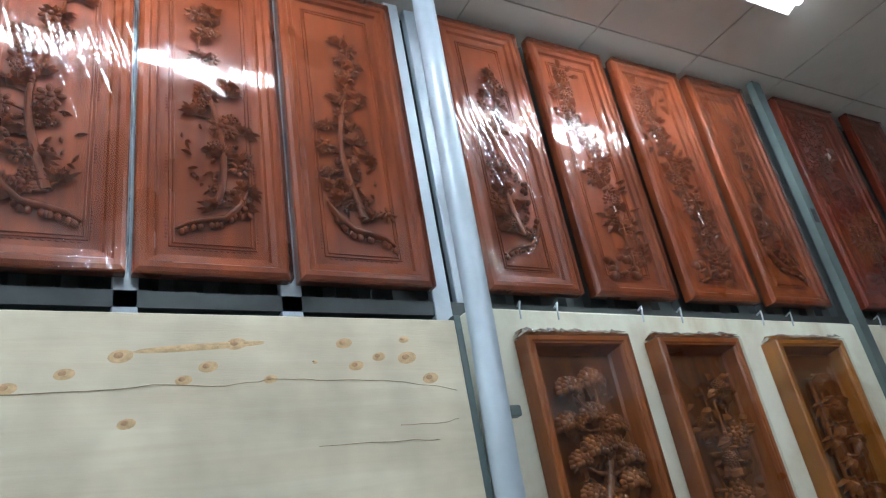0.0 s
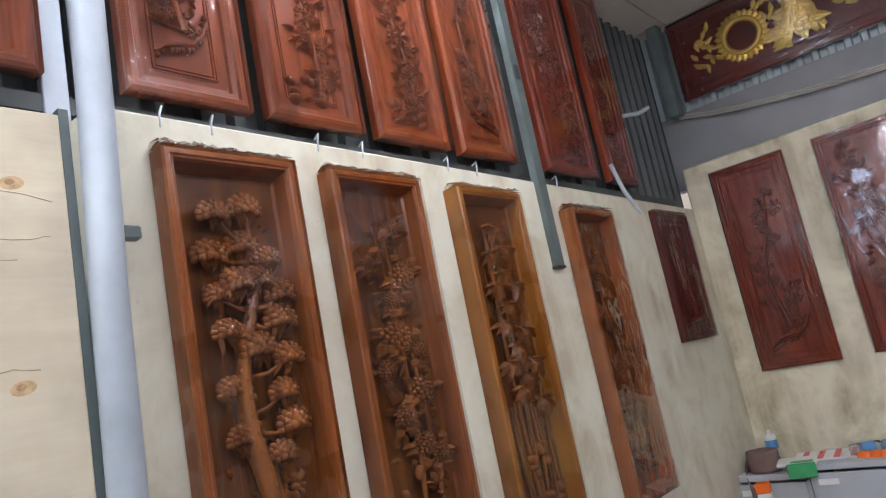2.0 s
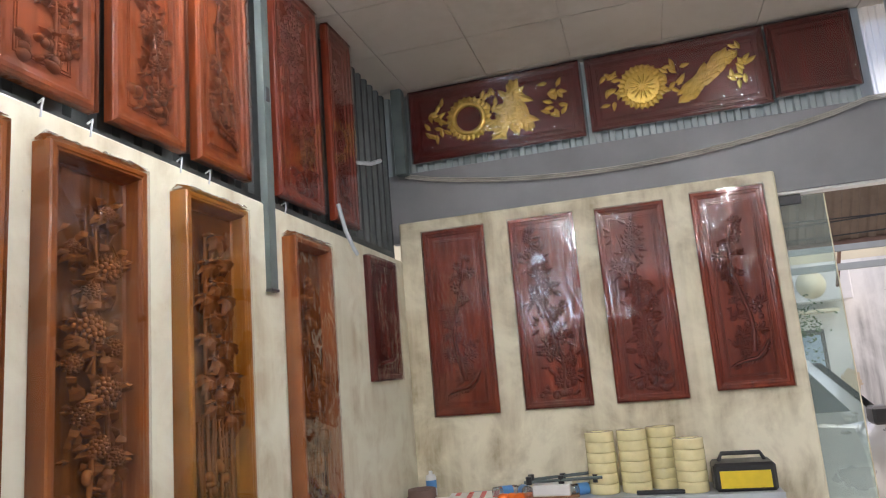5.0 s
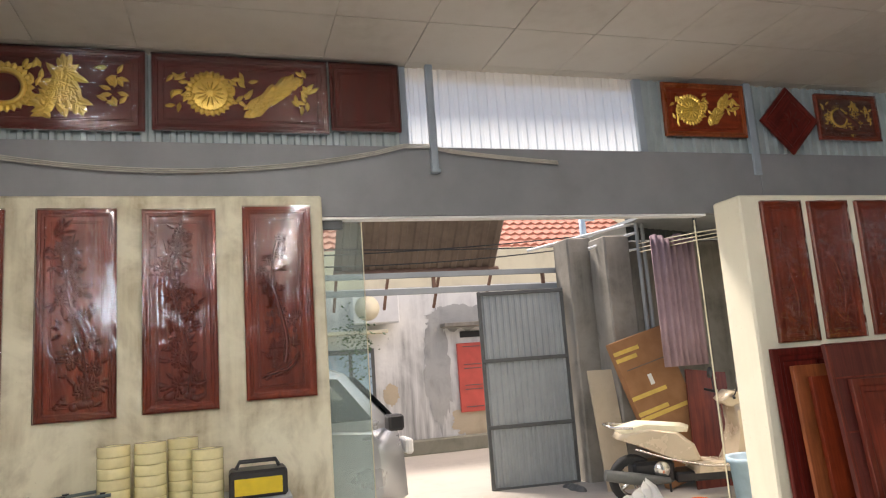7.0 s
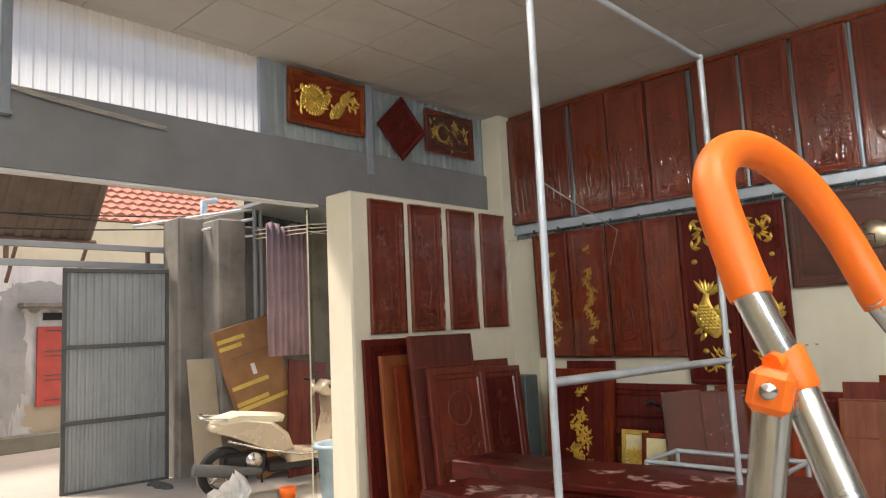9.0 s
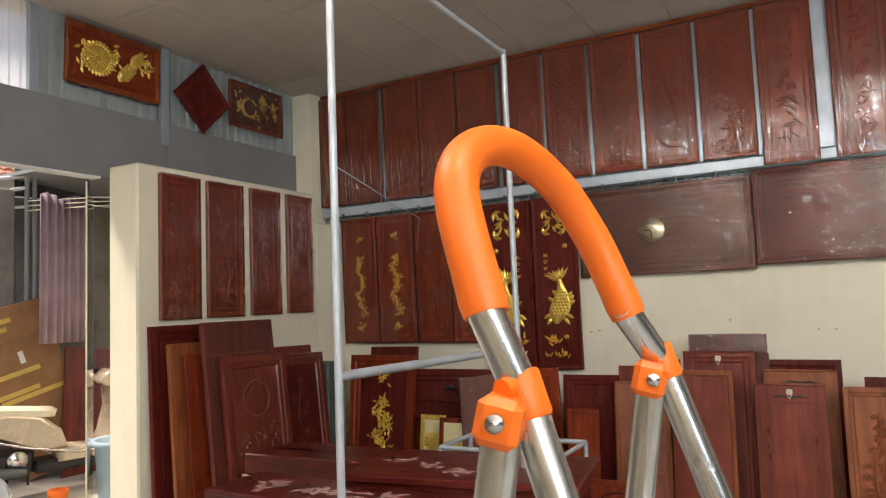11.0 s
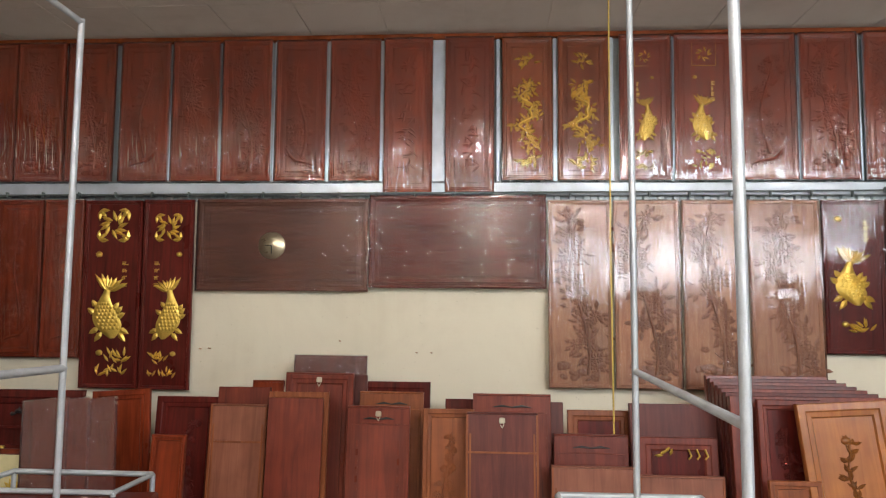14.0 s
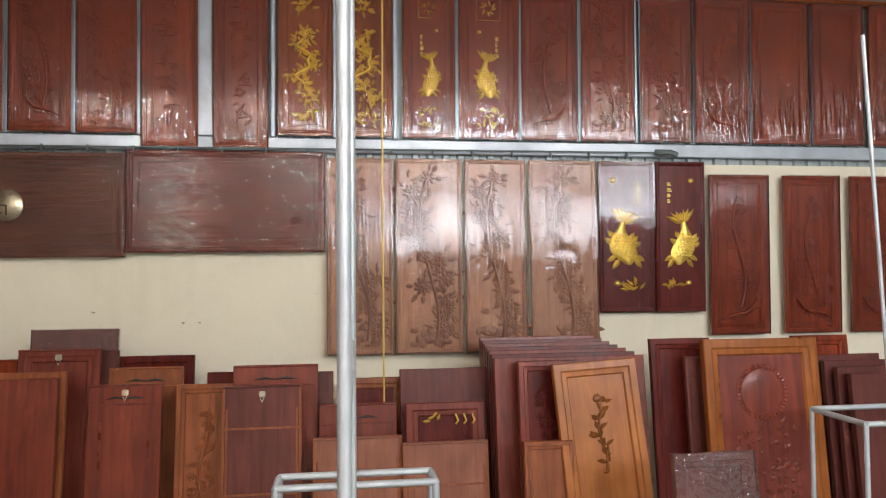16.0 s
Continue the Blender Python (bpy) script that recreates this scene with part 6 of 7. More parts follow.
        wr = part("plastic_wrap", Geo().add([(-w / 2 - e, 0, -e), (w / 2 + e, 0, -e), (w / 2 + e, 0, h + e), (-w / 2 - e, 0, h + e), (-w / 2 - e, a, -e), (w / 2 + e, a, -e), (w / 2 + e, a, h + e), (-w / 2 - e, a, h + e)], [(4, 5, 6, 7), (1, 2, 6, 5), (2, 3, 7, 6), (3, 0, 4, 7)]), film, t, "clear stretch film with shiny folds")
        wr.visible_shadow = False
    return t


def lean_c(xa, xb, top, ytop, mat, kind, label, d=0.03, lean=6.0, roll=0.0, **kw):
    """A board against the long wall, its top edge at height top and depth ytop."""
    h = top / math.cos(radians(lean))
    m = pose((xa + xb) / 2, ytop + h * math.sin(radians(lean)), 0.0, 0, 0, 180) @ pose(0, 0, 0, -lean, roll, 0)
    return leaning_board(abs(xa - xb), h, d, mat, kind, label, m, **kw)


RED_L, PUR_L, ORG_L = "reddish brown wooden furniture board leaning on others", "purple-brown wooden cabinet board leaning on others", "orange-brown framed wooden board leaning on others"
lean_c(1.93, 1.57, 1.00, -5.66, WOOD_PLANK, "plain", RED_L, seed=3)
lean_c(1.74, 1.52, 1.035, -5.80, WOOD_RED, "crest", RED_L, seed=5)
lean_c(1.93, 1.55, 0.90, -5.54, WOOD_ROSE, "joints", "light red-brown board with cross rails leaning on others", seed=7, inner=WOOD_TEAK)
lean_c(1.54, 1.14, 0.985, -5.54, WOOD_TEAK, "arch", "orange framed board with an arched inset", seed=9, inner=WOOD_MAROON)
lean_c(1.52, 1.16, 0.955, -5.46, WOOD_PLANK, "plain", "plain red wooden plank board", seed=11)
lean_c(1.48, 1.01, 1.10, -5.71, WOOD_PLANK, "latch", "red cabinet board with a pale latch", seed=12)
lean_c(1.45, 0.94, 1.21, -5.83, WOOD_PURPLE, "plain", "dark board end wrapped in crinkled film", seed=13, film=FILM_CRUMPLED)
lean_c(1.12, 0.93, 1.08, -5.80, WOOD_PURPLE, "plain", PUR_L, seed=15)
lean_c(0.99, 0.50, 1.025, -5.93, WOOD_MAROON, "frame", "dark framed wooden board against the wall", seed=17)
lean_c(0.97, 0.53, 0.975, -5.74, WOOD_TEAK, "crest", "orange board with a carved cut-out crest", seed=19)
lean_c(1.01, 0.60, 0.905, -5.52, WOOD_PLANK, "slots", "red-brown cabinet board with slots and a latch", seed=20)
lean_c(0.38, 0.18, 0.935, -5.72, WOOD_MAROON, "plain", PUR_L, seed=21)
lean_c(0.51, 0.18, 0.90, -5.47, WOOD_TEAK, "carved", "orange-brown carved framed board", seed=22, inner=WOOD_TEAK)
lean_c(0.19, -0.31, 0.995, -5.53, WOOD_PLANK, "crest", PUR_L, seed=23, d=0.05)
lean_c(0.23, -0.22, 0.895, -5.38, WOOD_PURPLE, "joints", "purple-brown cabinet board with a latch and rails", seed=24, inner=WOOD_TEAK)
lean_c(-0.30, -0.40, 0.935, -5.62, WOOD_PURPLE, "plain", PUR_L, seed=25)
lean_c(-0.43, -0.84, 0.885, -5.64, WOOD_TEAK, "frame", ORG_L, seed=27, inner=WOOD_MAROON)
lean_c(-0.32, -0.78, 0.765, -5.42, WOOD_PLANK, "crest", "red board with a wavy crest", seed=28)
lean_c(-0.29, -0.80, 0.60, -5.27, WOOD_ROSE, "joints", "light red-brown wide board leaning low", seed=29, inner=WOOD_TEAK)
lean_c(-0.81, -1.42, 0.945, -5.54, WOOD_PURPLE, "plain", PUR_L, seed=31, d=0.05)
dr = lean_c(-0.83, -1.31, 0.765, -5.36, WOOD_PLANK, "frame", "drawer-fronted board with gold fittings", seed=33, inner=WOOD_MAROON)
part("gold_fitting", (lambda g: [g.leaf(-0.14 + 0.03 * k, 0.66 + 0.01 * (k % 3), 0.05, 0.02, 0.4 * k, 0.01, -0.02) for k in range(4)] + [g.tube([(0.06 + 0.05 * k, -0.03, 0.70), (0.075 + 0.05 * k, -0.035, 0.66), (0.06 + 0.05 * k, -0.03, 0.64)], 0.006, 6) for k in range(3)] and g)(Geo()), GOLD, dr, "gold fitting")
lean_c(-0.80, -1.30, 0.565, -5.22, WOOD_ROSE, "joints", "light red-brown wide board leaning low", seed=35, inner=WOOD_TEAK)
for i in range(7):
    lean_c(-1.35 + 0.0 * i, -2.13 - 0.025 * i, 1.115 - 0.014 * i, -5.72 + 0.075 * i, WOOD_PURPLE if i % 2 else WOOD_PLANK, "plain", "dark red board in a deep stack", seed=40 + i, d=0.05, lean=7)
lean_c(-1.46, -1.82, 1.03, -5.12, WOOD_PLANK, "carved", "red framed board with carved cut-outs", seed=49, inner=WOOD_MAROON)
lean_c(-1.44, -1.72, 0.615, -4.92, WOOD_TEAK, "frame", "small orange framed board leaning low", seed=51)
lean_c(-1.69, -2.18, 1.035, -5.0, WOOD_GOLDEN, "spray", "light orange framed board with a carved flower spray", seed=52, lean=9, roll=-3.5, d=0.04)
lean_c(-2.36, -2.76, 1.12, -5.34, WOOD_MAROON, "frame", "dark brown framed board against the wall", seed=53)
lean_c(-2.53, -2.68, 1.02, -5.22, WOOD_PURPLE, "slots", "narrow dark board with slots", seed=55)
lean_c(-2.59, -3.33, 1.13, -5.12, WOOD_HONEY, "round", "wide orange framed board with a carved disc", seed=56, inner=WOOD_PLANK, d=0.045, lean=6, roll=0.0)
lean_c(-3.40, -3.80, 1.11, -5.45, WOOD_RED, "frame", RED_L, seed=57)
for i in range(4):
    lean_c(-3.42 - 0.03 * i, -3.9 - 0.03 * i, 1.0 - 0.03 * i, -5.3 + 0.08 * i, WOOD_PURPLE, "plain", "dark red board in a deep stack", seed=60 + i, d=0.04)
lean_c(-1.98, -2.38, 0.69, -4.25, WOOD_PURPLE, "frame", "small dark board wrapped in silvery film with gold trim", seed=65, film=FILM_CRUMPLED)
lean_c(2.70, 2.30, 0.98, -5.56, WOOD_RED, "frame", ORG_L, seed=67, roll=-4)
lean_c(2.36, 1.92, 0.93, -5.66, WOOD_MAROON, "carved", "dark carved framed board against the wall", seed=69)
lean_c(2.20, 1.98, 0.74, -5.26, WOOD_RED, "frame", "red framed board standing in front", seed=71, inner=WOOD_RED)
lean_c(1.97, 1.57, 0.355, -4.92, WOOD_RED, "arch", "low red framed headboard", seed=73, inner=WOOD_MAROON)
for i, (a, b) in enumerate(((2.90, 2.62), (2.72, 2.50), (2.60, 2.34))):
    lean_c(a, b, 0.955, -5.22 - 0.03 * i, WOOD_PLANK, "plain", "red board wrapped in shiny stretch film", seed=75 + i, film=FILM_CRUMPLED, roll=-7, lean=10)
hd = lean_c(3.80, 2.88, 0.96, -5.66, WOOD_MAROON, "frame", "wide dark red headboard with carved black scrolls", seed=79, d=0.05)
part("scroll", (lambda g: [g.leaf(-0.05 + 0.035 * k, 0.80, 0.05, 0.03, 0.8 * k, 0.012, -0.04) for k in range(6)] and g)(Geo()), BLACK, hd, "dark carved scroll")
part("moulding", Geo().box(-0.44, 0.44, -0.065, -0.052, 0.55, 0.60, 0.006).box(-0.44, 0.44, -0.06, -0.052, 0.70, 0.72, 0.003), WOOD_MAROON, hd)
part("carving", (lambda g: carve_rocks(g, 0.9, 0.9, 0, 0.02, random.Random(4)) or g)(Geo()), WOOD_FIELD, hd, "", pose(0, -0.03, 0.34))
gf = lean_c(4.30, 3.64, 1.08, -5.62, WOOD_RED, "frame", "red framed board with gold leaf carving", seed=81, inner=WOOD_MAROON, d=0.045)
gilt = []
gild_scroll(lambda nm: gilt.append((nm, Geo())) or gilt[-1][1], 0.3, 0.95, -0.02, 0.014, random.Random(9))
for nm, g in gilt:
    part(nm, g, GOLD, gf, "raised gold ornament", pose(0, 0, 0.05))
lean_c(4.30, 3.80, 1.13, -5.92, WOOD_MAROON, "plain", PUR_L, seed=83)
for x, y, z, w, h in ((3.33, -5.28, 0.30, 0.22, 0.34), (3.05, -5.18, 0.24, 0.34, 0.40)):
    fr = thing("small_picture_frame", "small gold-painted frame with a round gold motif", "frame", pose(x, y, z, -8, 0, 180))
    part("frame", Geo().rings(w, h, [(0, 0), (0, 0.015), (0.006, 0.02), (0.03, 0.02), (0.036, 0.01)]), WOOD_RED if w > 0.3 else GOLD, fr)
    part("picture", Geo().box(-w / 2 + 0.036, w / 2 - 0.036, -0.009, -0.002, 0.036, h - 0.036), TAPE_CLEAR, fr)
    part("motif", (lambda g: [g.leaf(0, 0.14, 0.09, 0.03, 0.4 * k, 0.006, -0.01) for k in range(16)] and g)(Geo()), GOLD, fr)
    ped = thing("wooden_crate", "dark red wooden block under the small frame", "block", pose(x, y - 0.03, 0))
    part("block", Geo().box(-w / 2, w / 2, -0.09, 0.12, 0, z, 0.006), WOOD_MAROON, ped)

# low inlaid table and long mouldings before the corner
INLAY = plain("pink_shell_inlay", (0.72, 0.42, 0.38), 0.2, 0, 0.3, 40, 0.05, 0.4)
tab = thing("inlaid_table", "low dark red table with pink inlaid flower pattern", "table", pose(2.26, -3.86, 0, 0, 0, 8))
top_ = part("tabletop", Geo().box(-0.62, 0.62, -0.32, 0.32, 0.60, 0.64, 0.008), WOOD_MAROON_X, tab)
rt = random.Random(12)
for cx, cy in ((-0.4, 0.05), (-0.1, -0.08), (0.2, 0.06), (0.42, -0.05), (0.05, 0.14), (-0.3, -0.14)):
    g = Geo()
    for k in range(12):
        g.leaf(cx + rt.uniform(-0.08, 0.08), cy + rt.uniform(-0.06, 0.06), rt.uniform(0.04, 0.09), 0.035, rt.uniform(0, 6.28), 0.002, 0)
    part("inlay", g, INLAY, top_, "pink inlaid flower", pose(0, 0, 0.6402, -90, 0, 0))["kind"] = "stuff"
part("apron", Geo().box(-0.58, 0.58, -0.28, 0.28, 0.50, 0.598, 0.01), WOOD_MAROON_X, tab)
for sx in (-1, 1):
    for sy in (-1, 1):
        part("leg", Geo().box(sx * 0.55 - 0.035, sx * 0.55 + 0.035, sy * 0.25 - 0.035, sy * 0.25 + 0.035, 0, 0.499, 0.008), WOOD_MAROON, tab)
for i, (x, y, z, w, r) in enumerate(((3.35, -4.35, 0.0, 1.5, 4), (3.4, -4.15, 0.0, 1.5, 2), (3.0, -3.3, 0.0, 1.3, -3))):
    b = thing("stacked_bed_rail", "dark red moulded wooden rails piled flat", "wooden rails", pose(x, y, z, 0, 0, r), "piled rails")
    for k in range(4):
        part("rail", Geo().box(-w / 2 + 0.02 * k, w / 2 - 0.03 * k, -0.12, 0.12, 0.14 * k + 0.001, 0.14 * (k + 1) - 0.004, 0.01), WOOD_MAROON_X if k % 2 else WOOD_BROWN, b)
tray = thing("inlaid_board", "dark red board with pink inlaid flowers lying on rails", "board", pose(2.85, -3.3, 0.56, 0, 0, -3))
part("board", Geo().box(-0.6, 0.6, -0.2, 0.2, 0, 0.03, 0.005), WOOD_MAROON_X, tray)
for cx in (-0.35, 0.0, 0.35):
    part("inlay", (lambda g: [g.leaf(cx + rt.uniform(-0.1, 0.1), rt.uniform(-0.1, 0.1), 0.09, 0.04, rt.uniform(0, 6.28), 0.002, 0) for k in range(14)] and g)(Geo()), INLAY, tray, "pink inlaid flower", pose(0, 0, 0.0302, -90, 0, 0))

# boards leaning on the partition
def lean_p(ya, yb, top, xtop, mat, kind, label, d=0.035, lean=7.0, roll=0.0, **kw):
    h = top / math.cos(radians(lean))
    m = pose(xtop - h * math.sin(radians(lean)), (ya + yb) / 2, 0.0, 0, 0, -90) @ pose(0, 0, 0, -lean, roll, 0)
    return leaning_board(abs(ya - yb), h, d, mat, kind, label, m, **kw)


lean_p(-3.80, -4.70, 1.42, 4.75, WOOD_MAROON, "frame", "tall dark red framed board leaning on the partition", seed=90, lean=2)
lean_p(-3.88, -4.62, 1.29, 4.66, WOOD_TEAK, "plain", "orange wooden board edge in the partition stack", seed=91, lean=4)
lean_p(-3.96, -4.66, 1.21, 4.59, WOOD_RED, "plain", RED_L, seed=93, lean=5)
lean_p(-4.05, -4.76, 1.43, 4.52, WOOD_PURPLE, "joints", "dark red board with cross rails in the partition stack", seed=95, inner=WOOD_PLANK, lean=6)
lean_p(-4.13, -4.80, 1.17, 4.44, WOOD_PLANK, "round", "red-brown door board with an oval carving", seed=97, inner=WOOD_PLANK, lean=7, roll=1.5)
lean_p(-4.80, -5.40, 1.19, 4.66, WOOD_PLANK, "plain", RED_L, seed=99, lean=5, roll=1)
lean_p(-4.80, -5.42, 1.13, 4.56, WOOD_PLANK, "carved", "red-brown carved door board leaning on the partition", seed=101, inner=WOOD_MAROON, lean=7, roll=2)
gb_ = thing("grey_box", "small olive box behind the boards", "box", pose(4.62, -5.6, 0))
part("box_body", Geo().box(-0.12, 0.14, -0.1, 0.1, 0, 1.02, 0.01), STEEL_DARK, gb_)

# nails and pipe end on the long wall
for x, z in ((2.27, 1.23), (2.20, 1.235), (0.62, 1.22), (0.51, 1.22), (1.2, 1.30)):
    t = thing("wall_nail", "rusty nail in the cream wall", "nail", pose(x, YC + 0.004, z))
    part("shank", Geo().tube([(0, 0, 0), (0.004, 0.035, 0.004)], 0.005, 6), KNOT, t)
pe = thing("pipe_end", "dark bent pipe end on the hanging rod", "pipe", pose(-2.88, -6.04, 2.43))
part("elbow", Geo().tube([(0.12, 0, 0), (0, 0, 0.0), (-0.05, 0.0, -0.02)], 0.022, 10), STEEL_DARK, pe)


# ---- the yard and the street ----
setting("ground", Geo().box(5.27, 120, -120, 120, -0.3, -0.03), STREET, "pale concrete yard and street", "ground")
far = Geo()
for i, (y0, y1, h) in enumerate(((-30, -14, 6.5), (-14, -9.2, 5.0), (3.4, 14, 6.0), (14, 32, 7.5))):
    far.box(13.5, 20, y0, y1, -0.05, h)
setting("backdrop", far, HOUSE_CREAM, "plain house fronts along the street", "house fronts")

house = thing("house", "old whitewashed house with bare grey patches and a red shutter", "house", pose(12.4, 0, 0, 0, 0, -90))
part("wall", Geo().box(-3.4, 9.2, 0, 0.3, -0.05, 2.82), HOUSE, house)
part("upper_wall", Geo().box(-3.4, 9.2, 0.02, 0.32, 2.825, 3.5), HOUSE_CREAM, house, "cream wall above")


def blotch(cx, cz, rx, rz, seed, n=70):
    rnd = random.Random(seed)
    g = Geo()
    pts = [(cx + rx * math.cos(6.283 * i / n) * (0.85 + 0.3 * noise.noise((i * 0.35, seed, 0)) + rnd.uniform(-0.08, 0.08)), cz + rz * math.sin(6.283 * i / n) * (0.9 + 0.3 * noise.noise((i * 0.35, seed, 5)) + rnd.uniform(-0.06, 0.06))) for i in range(n)]
    g.add([(x, -0.006, z) for x, z in pts] + [(cx, -0.012, cz)], [(i, (i + 1) % n, n) for i in range(n)])
    return g


part("bare_patch", blotch(3.45, 1.35, 0.28, 1.05, 3), PATCH, house, "bare grey render")
part("bare_patch", blotch(3.9, 2.25, 0.7, 0.26, 4), PATCH, house, "bare grey render")
part("bare_patch", blotch(4.1, 0.45, 0.55, 0.3, 5), TAN, house, "bare tan render")
part("bare_patch", blotch(2.6, 1.0, 0.16, 0.2, 6), TAN, house, "bare tan render")
part("plinth", Geo().box(-3.4, 9.2, -0.12, -0.002, -0.05, 0.22, 0.03), MOSS, house, "mossy dark plinth")
shutter = part("shutter", Geo().box(3.82, 4.34, -0.05, 0.02, 0.60, 1.79, 0.006), RED_PAINT, house, "faded red steel shutter")
for z in (0.68, 0.98, 1.05, 1.34, 1.41, 1.72):
    part("slot", Geo().box(3.92, 4.24, -0.058, -0.051, z, z + 0.014), GATE_DARK, shutter)
part("window_hood", Geo().box(3.55, 4.6, -0.28, -0.004, 2.08, 2.15, 0.01), CONCRETE, house)
part("vent", Geo().box(3.9, 4.3, -0.03, 0.0, 1.89, 2.0), BLACK, house)
win = part("window", Geo().box(1.5, 2.34, -0.04, -0.003, 0.58, 1.80), GATE_DARK, house, "dark framed window with pale panes")
for a, b in ((1.56, 1.9), (1.96, 2.28)):
    part("pane", Geo().box(a, b, -0.05, -0.041, 0.66, 1.72), BLUE_SHEET, win)
part("window_ledge", Geo().box(1.35, 2.55, -0.3, -0.004, 2.04, 2.1, 0.01), HOUSE_CREAM, house)
ac = part("air_conditioner", Geo().box(1.95, 2.75, -0.36, -0.05, 2.2, 2.72, 0.02), WHITE, house, "white air conditioner unit")
part("fan_grille", Geo().lathe([(0.0, 0), (0.2, 0), (0.21, 0.01), (0.0, 0.014)], 24, pose(2.2, -0.362, 2.46, 90, 0, 0)), HOUSE_CREAM, ac)

roof = thing("tiled_roof", "red terracotta tiled roof of a house behind", "roof", pose(13.2, -0.5, 3.15, 0, 0, -90))
g = Geo()
for r in range(14):
    for c in range(46):
        x, yy, z = -1.5 + c * 0.22, r * 0.27, r * 0.17
        g.add([(x, yy, z + 0.02), (x + 0.11, yy - 0.02, z + 0.065), (x + 0.22, yy, z + 0.02), (x, yy + 0.3, z + 0.17), (x + 0.11, yy + 0.3, z + 0.2), (x + 0.22, yy + 0.3, z + 0.17), (x, yy, z - 0.02), (x + 0.22, yy, z - 0.02)], [(0, 1, 4, 3), (1, 2, 5, 4), (6, 7, 2, 1, 0)])
tiles = part("roof_tiles", g, TILE_RED, roof)
tiles["kind"] = "stuff"
part("roof_deck", Geo().add([(-1.6, 0, -0.05), (8.7, 0, -0.05), (8.7, 3.9, 2.4), (-1.6, 3.9, 2.4), (-1.6, 3.9, -0.05), (8.7, 3.9, -0.05)], [(0, 1, 2, 3), (0, 3, 4), (1, 5, 2), (2, 5, 4, 3)]), TAN, roof)
wt = thing("roof_tank_box", "pale blue sheet metal box on the roof edge", "tank", pose(12.7, -6.5, 2.85))
part("tank_body", Geo().box(-0.3, 0.3, -0.55, 0.35, 0, 0.5, 0.02), BLUE_SHEET, wt)
part("vent_pipe", Geo().tube([(0, -0.2, 0.5), (0, -0.2, 1.2), (0.0, -0.45, 1.25)], 0.07, 10), BLUE_SHEET, wt)

awn = thing("awning", "brown sagging sheet awning over the gateway", "awning", pose(9.4, -1.3, 2.72, 0, 0, -90))
sheet = corrugated(2.2, 0.95, 0.18, 0.02)
part("sheet", sheet, AWNING, awn, "", pose(0, 0, 0, 42))
for x in (0.02, 0.7, 1.4, 2.15):
    part("rib", Geo().box(x, x + 0.035, -0.62, 0.02, -0.01, 0.02, m=pose(0, 0, 0, 0)), RUST, awn, "", pose(0, 0, -0.01, 132))
for x in (0.1, 2.1):
    part("arm", Geo().tube([(x, 0, -0.03), (x, -0.80, -0.16)], 0.018, 8), RUST, awn)
part("rolled_edge", Geo().tube([(0, 0.0, -0.02), (2.25, 0, -0.03)], 0.05, 10), RUST, awn)
gb = thing("gate_beam", "grey steel double beam over the gateway", "beam", pose(8.62, 0, 0))
part("top_rail", Geo().box(-0.03, 0.03, -4.2, 0.6, 2.52, 2.585, 0.004), GATE_PAINT, gb)
part("bottom_rail", Geo().box(-0.03, 0.03, -4.2, 0.6, 2.32, 2.39, 0.004), GATE_PAINT, gb)
for y in (-3.85, -2.4, -0.9):
    part("strut", Geo().box(-0.02, 0.02, y - 0.02, y + 0.02, 2.39, 2.52), RUST, gb)

gate = thing("sheet_gate", "blue-grey corrugated steel gate leaf standing ajar", "gate", pose(8.5, -2.9, 0, 0, 0, -97))
for z0, z1 in ((-0.02, 0.66), (0.7, 1.44), (1.48, 2.25)):
    part("sheet", corrugated(1.02, z1 - z0, 0.075, 0.014), GATE_PAINT, gate, "", pose(0.03, 0, z0))
for z in (-0.05, 0.66, 1.44, 2.25):
    part("crossbar", Geo().box(0, 1.08, -0.03, 0.02, z, z + 0.045, 0.004), GATE_DARK, gate)
for x in (0.0, 1.045):
    part("upright", Geo().box(x, x + 0.04, -0.025, 0.02, -0.05, 2.3, 0.004), GATE_DARK, gate)

setting("pillar_yard", Geo().box(8.2, 8.6, -4.36, -4.02, -0.05, 2.9, 0.02), CONCRETE, "rough grey concrete gate pillar", "pillar")
setting("pillar_yard_2", Geo().box(7.75, 8.15, -4.62, -4.28, -0.05, 2.84, 0.02), CONCRETE, "rough grey concrete pillar", "pillar")
setting("wall_yard", Geo().box(7.9, 8.1, -7.2, -4.625, -0.05, 2.78, 0.01), CONCRETE, "grey cement yard wall with stains", "wall")
setting("wall_yard_side", Geo().box(5.3, 8.6, -7.4, -7.2, -0.05, 3.3), SHEET_SHADE, "dark sheet wall closing the yard", "wall")
setting("wall_yard_sheet", corrugated(2.6, 0.85, 0.1, 0.02), SHEET_SHADE, "dark corrugated sheet above the yard wall", "wall", pose(7.92, -4.7, 2.8, 0, 0, -90))
setting("wall_yard_far", Geo().box(8.3, 8.6, 0.6, 14, -0.05, 2.6, 0.02), CONCRETE, "grey cement yard wall", "wall")
setting("yard_roof", Geo().box(6.2, 9.3, -7.2, -4.35, 3.05, 3.09), GATE_PAINT, "thin grey sheet roof over the yard corner", "roof", pose(0, 0, 0.32, 0, 0, 0) @ pose(0, 0, 0, 5, 0, 0))
for y in (-4.70, -4.78):
    setting("yard_post", Geo().tube([(7.7, y, -0.03), (7.7, y, 3.0)], 0.024, 10), GATE_PAINT, "grey steel yard post", "post")
